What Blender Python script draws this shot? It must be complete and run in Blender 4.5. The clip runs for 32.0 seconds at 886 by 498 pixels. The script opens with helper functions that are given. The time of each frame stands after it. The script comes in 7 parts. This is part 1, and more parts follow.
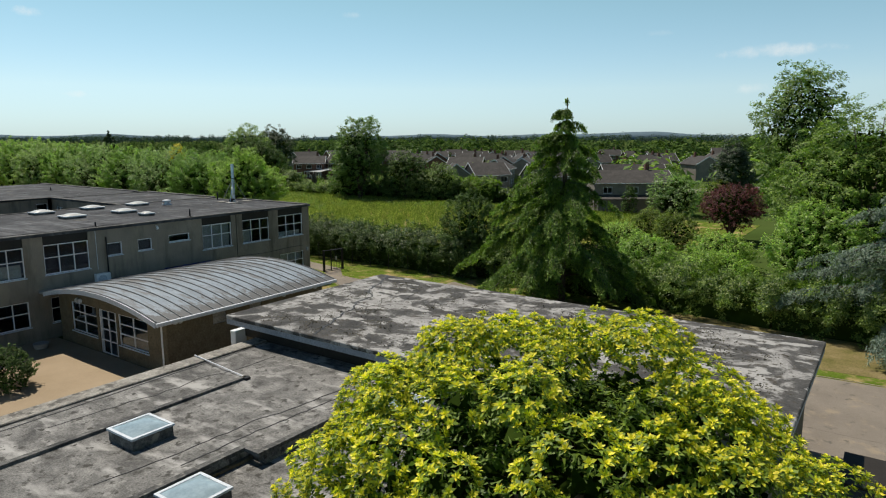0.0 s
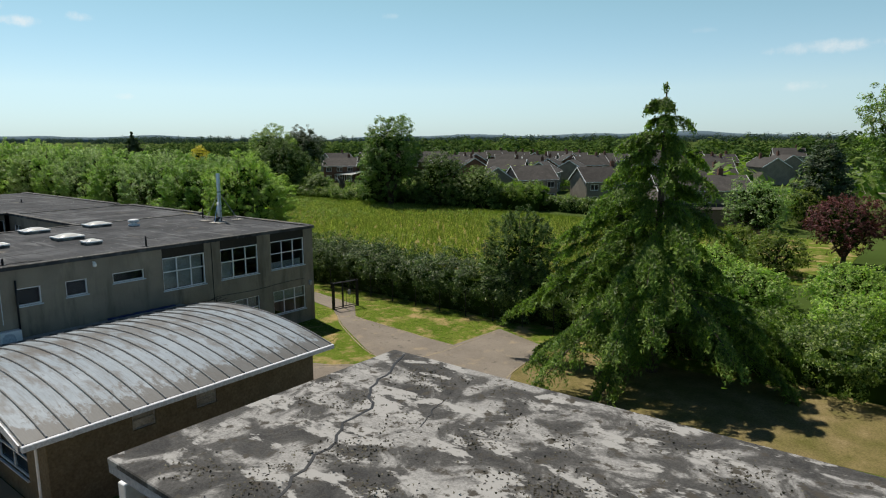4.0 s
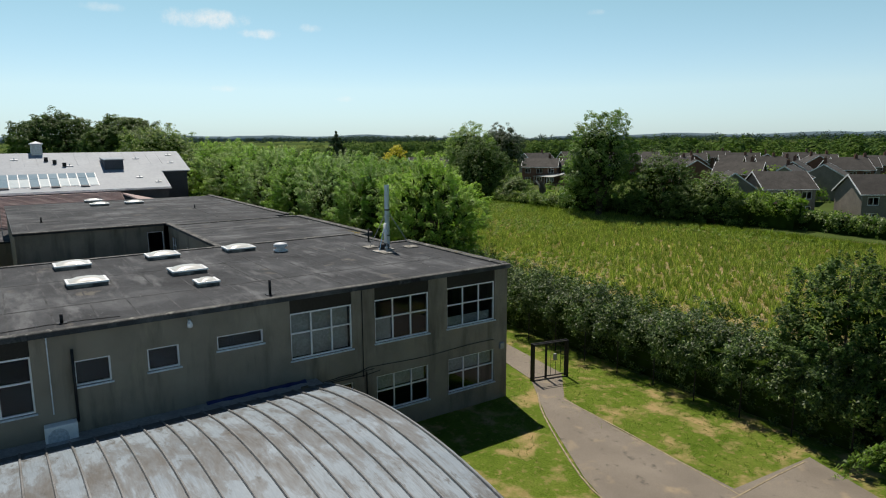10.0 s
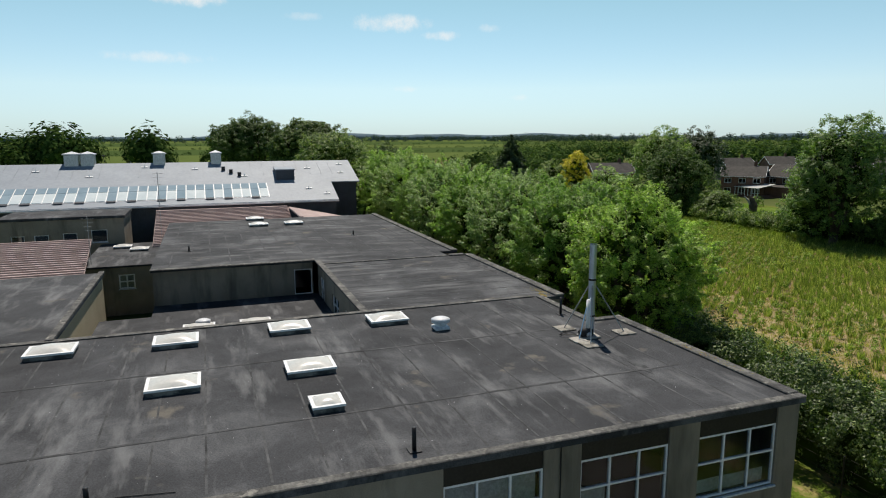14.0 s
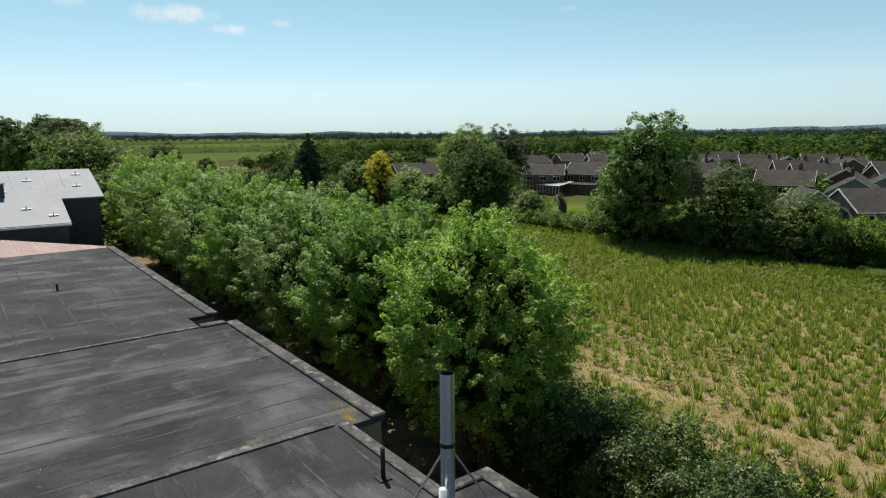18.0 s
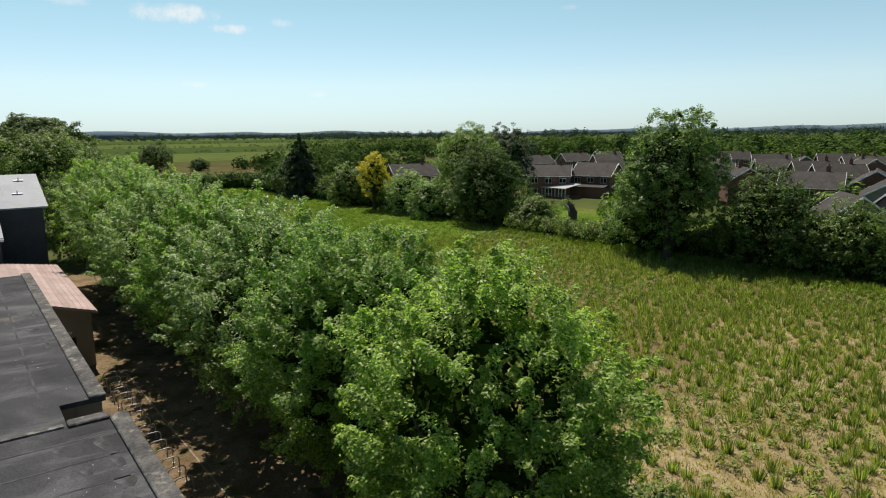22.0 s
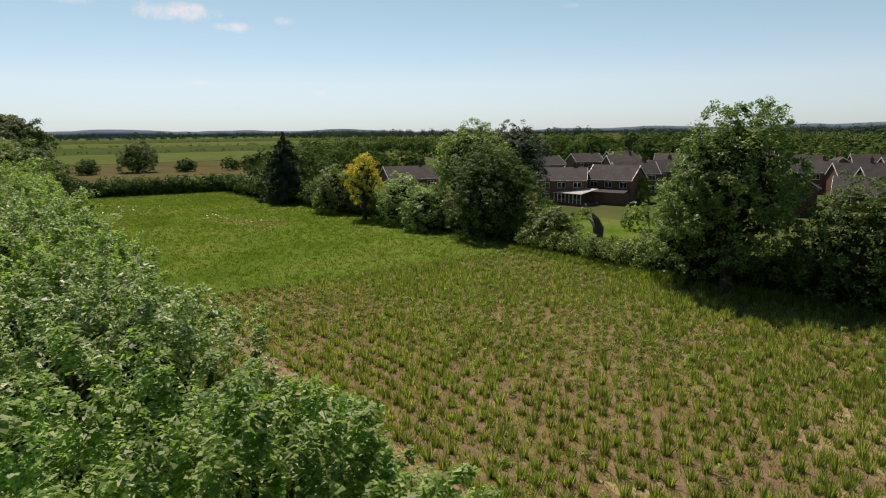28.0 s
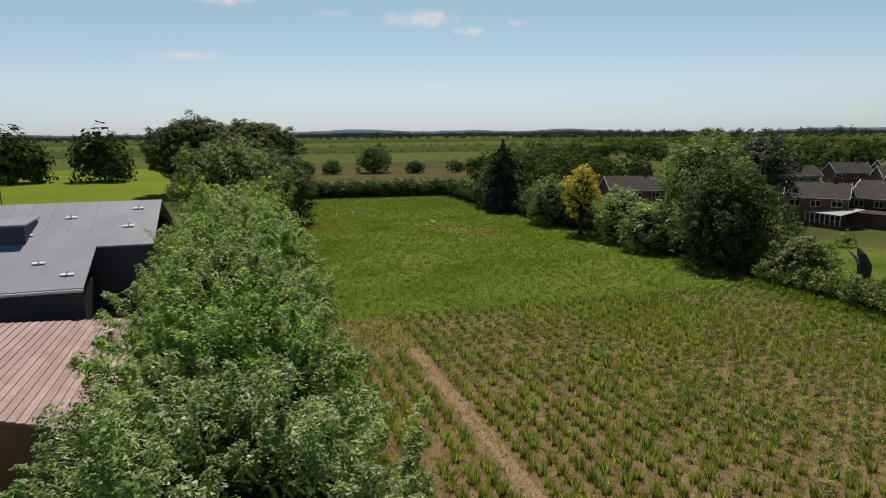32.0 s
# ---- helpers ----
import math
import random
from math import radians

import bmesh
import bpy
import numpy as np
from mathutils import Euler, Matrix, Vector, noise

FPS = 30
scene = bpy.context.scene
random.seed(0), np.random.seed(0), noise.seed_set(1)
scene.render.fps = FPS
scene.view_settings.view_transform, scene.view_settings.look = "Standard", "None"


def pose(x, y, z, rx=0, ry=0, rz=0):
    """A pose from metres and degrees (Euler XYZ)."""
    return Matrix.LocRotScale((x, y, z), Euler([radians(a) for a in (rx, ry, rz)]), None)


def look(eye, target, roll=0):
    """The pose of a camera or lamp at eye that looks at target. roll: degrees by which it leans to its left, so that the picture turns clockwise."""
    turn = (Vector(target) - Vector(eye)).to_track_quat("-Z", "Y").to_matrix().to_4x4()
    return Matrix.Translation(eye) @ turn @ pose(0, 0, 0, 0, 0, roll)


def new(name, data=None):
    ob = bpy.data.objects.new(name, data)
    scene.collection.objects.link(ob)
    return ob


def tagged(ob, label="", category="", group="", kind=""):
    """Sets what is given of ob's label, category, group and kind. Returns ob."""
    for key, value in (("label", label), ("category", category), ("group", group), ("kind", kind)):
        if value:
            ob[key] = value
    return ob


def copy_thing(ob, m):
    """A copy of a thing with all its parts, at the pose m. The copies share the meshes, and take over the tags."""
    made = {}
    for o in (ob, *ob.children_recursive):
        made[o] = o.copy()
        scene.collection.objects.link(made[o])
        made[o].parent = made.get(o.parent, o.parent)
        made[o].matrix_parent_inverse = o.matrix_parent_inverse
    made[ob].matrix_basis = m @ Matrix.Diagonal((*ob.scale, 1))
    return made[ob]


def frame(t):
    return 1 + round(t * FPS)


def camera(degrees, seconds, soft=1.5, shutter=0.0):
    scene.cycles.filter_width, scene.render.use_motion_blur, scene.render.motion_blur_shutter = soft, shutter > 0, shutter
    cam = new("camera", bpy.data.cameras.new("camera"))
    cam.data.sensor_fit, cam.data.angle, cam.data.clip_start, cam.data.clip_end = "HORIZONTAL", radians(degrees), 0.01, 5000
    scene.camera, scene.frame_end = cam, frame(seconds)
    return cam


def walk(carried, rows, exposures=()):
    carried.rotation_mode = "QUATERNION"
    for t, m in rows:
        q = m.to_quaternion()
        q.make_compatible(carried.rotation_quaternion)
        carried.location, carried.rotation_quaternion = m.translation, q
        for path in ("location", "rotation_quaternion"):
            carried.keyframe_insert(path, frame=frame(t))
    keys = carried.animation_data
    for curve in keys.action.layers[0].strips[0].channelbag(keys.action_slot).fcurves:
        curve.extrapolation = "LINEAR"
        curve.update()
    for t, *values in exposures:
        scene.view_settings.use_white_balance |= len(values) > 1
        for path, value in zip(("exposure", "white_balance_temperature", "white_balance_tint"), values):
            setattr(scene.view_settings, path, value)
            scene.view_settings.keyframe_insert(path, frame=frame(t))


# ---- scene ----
cam = camera(68.4, 32.0, soft=1.1)
METRES, EYE, TILT, LEAN, TURN = 85.0, 12.7, 0.0, 0.0, 34.9
ROWS = [
    (0.0, 0.0, 0.0, 0.0, -0.01, -9.66, 0.08),
    (0.5, -0.001, 0.0131, 0.0004, -0.04, -9.66, 0.16),
    (1.0, -0.0019, 0.0315, 0.0006, -0.06, -9.65, 0.2),
    (1.5, -0.0025, 0.057, 0.0008, -0.07, -9.64, 0.23),
    (2.0, -0.0031, 0.0863, 0.0008, -0.04, -9.63, 0.23),
    (2.5, -0.0033, 0.1097, 0.0009, 0.06, -9.62, 0.27),
    (3.0, -0.0031, 0.1325, 0.0011, 0.08, -9.64, 0.28),
    (3.5, -0.0034, 0.1496, 0.0012, 0.42, -9.65, 0.29),
    (4.0, -0.0044, 0.1658, 0.0013, 3.27, -9.64, 0.26),
    (4.5, -0.006, 0.1779, 0.0014, 10.02, -9.62, 0.22),
    (6.5, -0.0158, 0.2182, 0.0018, 16.02, -9.62, 0.18),
    (7.0, -0.0195, 0.2329, 0.0021, 16.01, -9.64, 0.24),
    (7.5, -0.0249, 0.2507, 0.0019, 16.0, -9.62, 0.23),
    (8.0, -0.0299, 0.2698, 0.0018, 16.0, -9.64, 0.26),
    (8.5, -0.0342, 0.2863, 0.0017, 16.0, -9.65, 0.27),
    (9.0, -0.039, 0.3045, 0.0016, 15.99, -9.65, 0.32),
    (9.5, -0.0436, 0.3206, 0.0017, 16.11, -9.66, 0.32),
    (10.0, -0.0508, 0.3385, 0.0018, 20.35, -9.65, 0.3),
    (10.5, -0.059, 0.354, 0.0019, 30.25, -9.6, 0.16),
    (11.0, -0.0665, 0.3664, 0.0027, 34.76, -9.62, 0.09),
    (11.5, -0.0765, 0.3807, 0.0054, 35.3, -9.62, 0.13),
    (12.0, -0.0847, 0.3936, 0.0122, 35.31, -9.66, 0.15),
    (12.5, -0.0943, 0.4087, 0.016, 35.32, -9.67, 0.19),
    (13.0, -0.1029, 0.4223, 0.0172, 35.32, -9.7, 0.19),
    (13.5, -0.1123, 0.4365, 0.0179, 35.32, -9.72, 0.2),
    (15.5, -0.1511, 0.4959, 0.0217, 32.45, -9.89, 0.33),
    (16.0, -0.1633, 0.5181, 0.0214, 26.5, -9.94, 0.49),
    (16.5, -0.1732, 0.5399, 0.0214, 21.39, -9.97, 0.53),
    (17.0, -0.1801, 0.56, 0.0214, 18.58, -9.99, 0.53),
    (17.5, -0.1864, 0.5797, 0.0217, 18.1, -10.0, 0.52),
    (18.0, -0.1911, 0.5956, 0.0219, 18.1, -10.0, 0.51),
    (18.5, -0.1956, 0.612, 0.022, 18.13, -9.99, 0.5),
    (19.0, -0.1995, 0.6247, 0.0224, 18.13, -10.0, 0.52),
    (19.5, -0.2031, 0.6372, 0.0225, 18.14, -10.01, 0.53),
    (20.0, -0.2064, 0.6498, 0.0225, 18.15, -10.02, 0.55),
    (20.5, -0.2091, 0.6611, 0.0222, 18.17, -10.01, 0.6),
    (21.0, -0.2131, 0.674, 0.022, 18.17, -10.02, 0.61),
    (21.5, -0.217, 0.686, 0.0223, 18.16, -10.04, 0.61),
    (22.0, -0.2212, 0.6997, 0.0223, 18.15, -10.06, 0.59),
    (22.5, -0.2252, 0.7143, 0.0222, 18.16, -10.08, 0.61),
    (23.0, -0.2291, 0.7282, 0.0226, 18.18, -10.1, 0.64),
    (23.5, -0.2337, 0.7444, 0.0225, 18.21, -10.14, 0.66),
    (24.0, -0.238, 0.7591, 0.0224, 18.22, -10.15, 0.66),
    (24.5, -0.2433, 0.7755, 0.0219, 18.22, -10.17, 0.63),
    (25.0, -0.248, 0.7911, 0.0221, 18.25, -10.16, 0.63),
    (25.5, -0.2523, 0.8053, 0.0221, 18.27, -10.17, 0.65),
    (27.5, -0.2714, 0.8651, 0.0221, 18.31, -10.18, 0.56),
    (28.0, -0.2759, 0.8801, 0.0232, 18.33, -10.2, 0.57),
    (28.5, -0.2813, 0.8948, 0.0254, 18.34, -10.2, 0.57),
    (29.0, -0.2856, 0.9071, 0.028, 18.42, -10.21, 0.55),
    (29.5, -0.2897, 0.9197, 0.0315, 18.8, -10.19, 0.57),
    (30.0, -0.2916, 0.9271, 0.0345, 19.96, -10.15, 0.57),
    (30.5, -0.2916, 0.9296, 0.0374, 24.18, -10.1, 0.56),
    (31.0, -0.2905, 0.9295, 0.0392, 30.27, -10.1, 0.53),
    (31.5, -0.2899, 0.9292, 0.041, 34.88, -10.04, 0.54),
    (32.0, -0.2886, 0.9294, 0.0429, 37.67, -10.06, 0.52),
]
EXPOSURE = [(0.0, 0.0, 6850, 10.0), (14.0, 0.0, 6900, 11.0), (18.0, 0.04, 6900, 11.0), (24.0, 0.08, 7250, 16.0), (28.0, -0.06, 7400, 24.0), (30.0, -0.08, 7450, 23.0), (32.0, -0.3, 7250, 22.0)]
walk(cam, [(t, pose(0, 0, EYE, TILT, LEAN, TURN) @ pose(METRES * x, METRES * y, METRES * z, 90 + pitch, roll, yaw)) for t, x, y, z, yaw, pitch, roll in ROWS], EXPOSURE)

# ---- daylight: high summer sun, clear sky with a few small clouds ----
SUN = Vector((-3.7, 1.0, 6.8)).normalized()
SKY_STRENGTH, SUN_STRENGTH = 0.085, 5.0
world = bpy.data.worlds.new("sky")
scene.world = world
world.use_nodes = True
wt = world.node_tree
sky = wt.nodes.new("ShaderNodeTexSky")
sky.sky_type = "NISHITA"
sky.sun_disc = False
sky.sun_elevation = math.asin(SUN.z)
sky.sun_rotation = math.atan2(SUN.x, SUN.y)
sky.air_density, sky.dust_density, sky.ozone_density = 1.0, 0.1, 1.5
way = wt.nodes.new("ShaderNodeTexCoord").outputs["Generated"]
puff = wt.nodes.new("ShaderNodeTexNoise")
puff.inputs["Scale"].default_value, puff.inputs["Detail"].default_value, puff.inputs["Roughness"].default_value = 42.0, 8.0, 0.65
wt.links.new(way, puff.inputs["Vector"])
# clear northern summer air: the low sky is whiter and the high sky deeper than the model's
apart = wt.nodes.new("ShaderNodeSeparateXYZ")
wt.links.new(way, apart.inputs[0])
tone = wt.nodes.new("ShaderNodeValToRGB")
for k, (at, c) in enumerate(((0.0, (0.7, 1.01, 1.55)), (0.07, (1.12, 1.28, 1.44)), (0.22, (1.15, 1.41, 1.2)), (0.5, (0.5, 0.68, 0.76)), (0.95, (0.26, 0.36, 0.44)))):
    e = tone.color_ramp.elements[k] if k < 2 else tone.color_ramp.elements.new(at)
    e.position, e.color = at, (*c, 1)
wt.links.new(apart.outputs[2], tone.inputs[0])
graded = wt.nodes.new("ShaderNodeMix")
graded.data_type, graded.blend_type = "RGBA", "MULTIPLY"
graded.inputs[0].default_value = 1.0
wt.links.new(sky.outputs[0], graded.inputs[6])
wt.links.new(tone.outputs[0], graded.inputs[7])
colour = graded.outputs[2]
# direction, half width and half height in radians, thickness
CLOUDS = [((-0.951, 0.265, 0.163), 0.062, 0.014, 1.0), ((-0.931, 0.336, 0.146), 0.03, 0.008, 0.9), ((-0.903, 0.4, 0.156), 0.018, 0.007, 0.6), ((-0.975, 0.144, 0.169), 0.03, 0.007, 0.45),
          ((-0.993, -0.05, 0.109), 0.07, 0.009, 0.6), ((-0.955, 0.287, 0.071), 0.024, 0.006, 0.5), ((-0.895, 0.443, 0.058), 0.024, 0.005, 0.35), ((-0.983, -0.009, 0.186), 0.055, 0.012, 0.9),
          ((-0.142, 0.983, 0.113), 0.075, 0.01, 0.6), ((-0.172, 0.983, 0.065), 0.026, 0.008, 0.5), ((-0.667, 0.725, 0.174), 0.016, 0.005, 0.35), ((-0.294, 0.945, 0.143), 0.02, 0.005, 0.2)]


def math_node(op, a, b):
    n = wt.nodes.new("ShaderNodeMath")
    n.operation = op
    for sock, v in zip(n.inputs, (a, b)):
        if isinstance(v, (int, float)):
            sock.default_value = v
        else:
            wt.links.new(v, sock)
    return n.outputs[0]


def along(axis, scale):
    n = wt.nodes.new("ShaderNodeVectorMath")
    n.operation = "DOT_PRODUCT"
    wt.links.new(way, n.inputs[0])
    n.inputs[1].default_value = axis * scale
    return n.outputs["Value"]


for mid, wide, tall, thick in CLOUDS:
    mid = Vector(mid).normalized()
    ax = mid.cross(Vector((0, 0, 1))).normalized()
    ay = ax.cross(mid)
    u, v = along(ax, 1 / wide), along(ay, 1 / tall)
    ahead = math_node("GREATER_THAN", along(mid, 1.0), 0.5)
    d2 = math_node("ADD", math_node("MULTIPLY", u, u), math_node("MULTIPLY", v, v))
    m = math_node("SUBTRACT", math_node("MULTIPLY", math_node("SUBTRACT", puff.outputs[0], 0.35), 3.2), d2)
    soft = wt.nodes.new("ShaderNodeMapRange")
    soft.interpolation_type = "SMOOTHSTEP"
    soft.inputs["From Min"].default_value, soft.inputs["From Max"].default_value, soft.inputs["To Max"].default_value = -0.6, 1.7, thick
    wt.links.new(m, soft.inputs["Value"])
    mix = wt.nodes.new("ShaderNodeMix")
    mix.data_type = "RGBA"
    wt.links.new(math_node("MULTIPLY", soft.outputs[0], ahead), mix.inputs[0])
    wt.links.new(colour, mix.inputs[6])
    mix.inputs[7].default_value = (11.5, 11.3, 11.2, 1)
    colour = mix.outputs[2]
wt.nodes["Background"].inputs["Strength"].default_value = SKY_STRENGTH
wt.links.new(colour, wt.nodes["Background"].inputs["Color"])
sun_data = bpy.data.lights.new("sun", "SUN")
sun_data.energy, sun_data.angle, sun_data.color = SUN_STRENGTH, radians(0.53), (1.0, 0.95, 0.87)
sun_ob = new("sun", sun_data)
sun_ob.matrix_world = look(SUN * 100, (0, 0, 0))
# ---- tools ----
ORIGIN = {}


def thing(name, label, category, at=(0, 0, 0), group="", kind=""):
    ob = new(name)
    ob.location = at
    ob.empty_display_size = 0.3
    ORIGIN[ob.name] = Vector(at)
    return tagged(ob, label, category, group, kind)


def finish(name, me, material, parent=None, label=""):
    me.materials.append(material)
    ob = new(name, me)
    if parent is not None:
        ob.parent = parent
        at = ORIGIN.get(parent.name, Vector())
        ORIGIN[ob.name] = at
        if at.length:
            me.transform(Matrix.Translation(-at))
    return tagged(ob, label)


def part(name, bm, material, parent=None, label="", smooth=False):
    bmesh.ops.recalc_face_normals(bm, faces=bm.faces)
    me = bpy.data.meshes.new(name)
    bm.to_mesh(me)
    bm.free()
    if smooth:
        me.shade_smooth()
    return finish(name, me, material, parent, label)


def structure(name, bm, material, label, category, smooth=False, kind="structure"):
    return tagged(part(name, bm, material, None, "", smooth), label, category, "", kind)


def box(bm, x0, x1, y0, y1, z0, z1):
    v = [bm.verts.new((x, y, z)) for z in (z0, z1) for x, y in ((x0, y0), (x1, y0), (x1, y1), (x0, y1))]
    for f in ((3, 2, 1, 0), (4, 5, 6, 7), (0, 1, 5, 4), (1, 2, 6, 5), (2, 3, 7, 6), (3, 0, 4, 7)):
        bm.faces.new([v[i] for i in f])
    return v


def boxes(*rows):
    bm = bmesh.new()
    for r in rows:
        box(bm, *r)
    return bm


def bevelled(bm, w=0.01, seg=1):
    bmesh.ops.bevel(bm, geom=list(bm.edges), offset=w, segments=seg, affect="EDGES")
    return bm


def tube(bm, pts, radii, n=8, caps=True):
    """A bent, tapering rod through pts."""
    pts = [Vector(p) for p in pts]
    if isinstance(radii, (int, float)):
        radii = [radii] * len(pts)
    rings = []
    side = None
    for i, p in enumerate(pts):
        d = (pts[min(i + 1, len(pts) - 1)] - pts[max(i - 1, 0)]).normalized()
        if side is None:
            side = d.orthogonal().normalized()
        side = (side - d * side.dot(d)).normalized()
        other = d.cross(side)
        rings.append([bm.verts.new(p + radii[i] * (math.cos(a) * side + math.sin(a) * other)) for a in (2 * math.pi * k / n for k in range(n))])
    for a, b in zip(rings, rings[1:]):
        for k in range(n):
            bm.faces.new((a[k], a[(k + 1) % n], b[(k + 1) % n], b[k]))
    if caps:
        bm.faces.new(rings[0][::-1])
        bm.faces.new(rings[-1])
    return bm


def prism(bm, poly, z0, z1):
    """A flat plate with the outline poly (x, y), counter-clockwise."""
    lo = [bm.verts.new((x, y, z0)) for x, y in poly]
    hi = [bm.verts.new((x, y, z1)) for x, y in poly]
    bm.faces.new(lo[::-1])
    bm.faces.new(hi)
    n = len(poly)
    for i in range(n):
        bm.faces.new((lo[i], lo[(i + 1) % n], hi[(i + 1) % n], hi[i]))
    return bm


def slab(bm, quad, thick):
    """A sloping plate: four top corners, counter-clockwise from above."""
    top = [bm.verts.new(p) for p in quad]
    low = [bm.verts.new((p[0], p[1], p[2] - thick)) for p in quad]
    bm.faces.new(top)
    bm.faces.new(low[::-1])
    n = len(quad)
    for i in range(n):
        bm.faces.new((low[i], low[(i + 1) % n], top[(i + 1) % n], top[i]))
    return bm


def face_map(side, plane):
    """Maps (along, up, out) of a wall that faces side to a box in the world."""
    def put(bm, u0, u1, z0, z1, d0, d1):
        s = -1 if side[0] == "-" else 1
        a, b = sorted((plane + s * d0, plane + s * d1))
        if side[1] == "x":
            return box(bm, a, b, u0, u1, z0, z1)
        return box(bm, u0, u1, a, b, z0, z1)
    return put


def place_map(side, plane):
    """The same wall, point by point."""
    s = -1 if side[0] == "-" else 1
    if side[1] == "x":
        return lambda u, z, d: (plane + s * d, u, z)
    return lambda u, z, d: (u, plane + s * d, z)


def lattice(bm, pt, us, zs, solid, d0, d1):
    """One connected plate from d0 to d1 over the cells of a grid for which solid(u, z) holds."""
    nu, nz = len(us) - 1, len(zs) - 1
    full = [[solid((us[i] + us[i + 1]) / 2, (zs[j] + zs[j + 1]) / 2) for j in range(nz)] for i in range(nu)]
    made = {}

    def v(i, j, d):
        if (i, j, d) not in made:
            made[i, j, d] = bm.verts.new(pt(us[i], zs[j], (d0, d1)[d]))
        return made[i, j, d]

    def at(i, j):
        return 0 <= i < nu and 0 <= j < nz and full[i][j]
    for i in range(nu):
        for j in range(nz):
            if not full[i][j]:
                continue
            for d in (0, 1):
                bm.faces.new((v(i, j, d), v(i + 1, j, d), v(i + 1, j + 1, d), v(i, j + 1, d)))
            for (di, dj), (a, b) in (((-1, 0), ((0, 0), (0, 1))), ((1, 0), ((1, 0), (1, 1))), ((0, -1), ((0, 0), (1, 0))), ((0, 1), ((0, 1), (1, 1)))):
                if not at(i + di, j + dj):
                    bm.faces.new((v(i + a[0], j + a[1], 0), v(i + b[0], j + b[1], 0), v(i + b[0], j + b[1], 1), v(i + a[0], j + a[1], 1)))
    return bm


def pierced(bm, pt, u0, u1, z0, z1, thick, holes):
    """A wall of that thickness behind its face, with openings (u0, u1, z0, z1) cut through."""
    us = sorted({u0, u1, *[h[0] for h in holes], *[h[1] for h in holes]})
    zs = sorted({z0, z1, *[h[2] for h in holes], *[h[3] for h in holes]})
    return lattice(bm, pt, us, zs, lambda u, z: not any(h[0] < u < h[1] and h[2] < z < h[3] for h in holes), -thick, 0)


def glazing(parent, wall, u0, u1, z0, z1, cols, rows, frame_mat, pane_mat, sill_mat=None, deep=0.08, bar=0.055, name="window", label="white framed window", set_in=0.06, clear=True):
    """A window part with its panes and sill; cols and rows are the dividing places from 0 to 1."""
    put, pt = face_map(*wall), place_map(*wall)
    d0, d1 = -set_in - deep, -set_in
    cs = [u0 + bar / 2] + [u0 + (u1 - u0) * c for c in cols] + [u1 - bar / 2]
    rs = [z0 + bar / 2] + [z0 + (z1 - z0) * r for r in rows] + [z1 - bar / 2]
    us = sorted(c + e for c in cs for e in (-bar / 2, bar / 2))
    zs = sorted(r + e for r in rs for e in (-bar / 2, bar / 2))
    bm = lattice(bmesh.new(), pt, us, zs, lambda u, z: min(abs(u - c) for c in cs) < bar * 0.5 or min(abs(z - r) for r in rs) < bar * 0.5, d0, d1)
    win = part(name, bm, frame_mat, parent, label)
    for a, b in zip(cs, cs[1:]):
        for c, d in zip(rs, rs[1:]):
            bm = bmesh.new()
            put(bm, a + bar / 2, b - bar / 2, c + bar / 2, d - bar / 2, d0 + 0.03, d0 + 0.045)
            part("pane", bm, pane_mat, win)
    if sill_mat:
        bm = bmesh.new()
        put(bm, u0 - 0.05, u1 + 0.05, z0 - 0.06, z0 - 0.003, -set_in, 0.07)
        part("sill", bm, sill_mat, win)
    return win


def strip(bm, pts, half_width, z0, z1):
    """A flat band along the ground through pts (x, y)."""
    pts = [Vector((*p, 0)) for p in pts]
    rows = []
    for i, p in enumerate(pts):
        d = (pts[min(i + 1, len(pts) - 1)] - pts[max(i - 1, 0)]).normalized()
        n = Vector((-d.y, d.x, 0)) * half_width
        rows.append([bm.verts.new((q.x, q.y, z)) for q, z in ((p - n, z0), (p + n, z0), (p + n, z1), (p - n, z1))])
    for a, b in zip(rows, rows[1:]):
        for k in range(4):
            bm.faces.new((a[k], b[k], b[(k + 1) % 4], a[(k + 1) % 4]))
    bm.faces.new(rows[0])
    bm.faces.new(rows[-1][::-1])
    return bm


# ---- leaves ----
def leaf_mesh(name, P, N, length, width, rng, droop=0.0, tri=True):
    """One leaf at each place P, facing N: a lozenge, or a plain point where it is small."""
    n = len(P)
    N = N / np.maximum(np.linalg.norm(N, axis=1, keepdims=True), 1e-6)
    R = rng.normal(size=(n, 3))
    if droop:
        R[:, 2] -= droop
    A = R - N * np.sum(R * N, axis=1, keepdims=True)
    A /= np.maximum(np.linalg.norm(A, axis=1, keepdims=True), 1e-6)
    Bv = np.cross(N, A)
    L = (length * rng.uniform(0.65, 1.3, n))[:, None]
    W = (width * rng.uniform(0.65, 1.3, n))[:, None]
    if tri:
        return quads(name, np.stack([P - A * L / 2 - Bv * W / 2, P - A * L / 2 + Bv * W / 2, P + A * L / 2 - N * L * 0.1], 1).reshape(-1, 3), 3)
    V = np.empty((n, 4, 3))
    V[:, 0] = P - A * L / 2
    V[:, 1] = P + Bv * W / 2 - A * L * 0.05 + N * W * 0.15
    V[:, 2] = P + A * L / 2 - N * L * 0.12
    V[:, 3] = P - Bv * W / 2 - A * L * 0.05 + N * W * 0.15
    return quads(name, V.reshape(-1, 3))


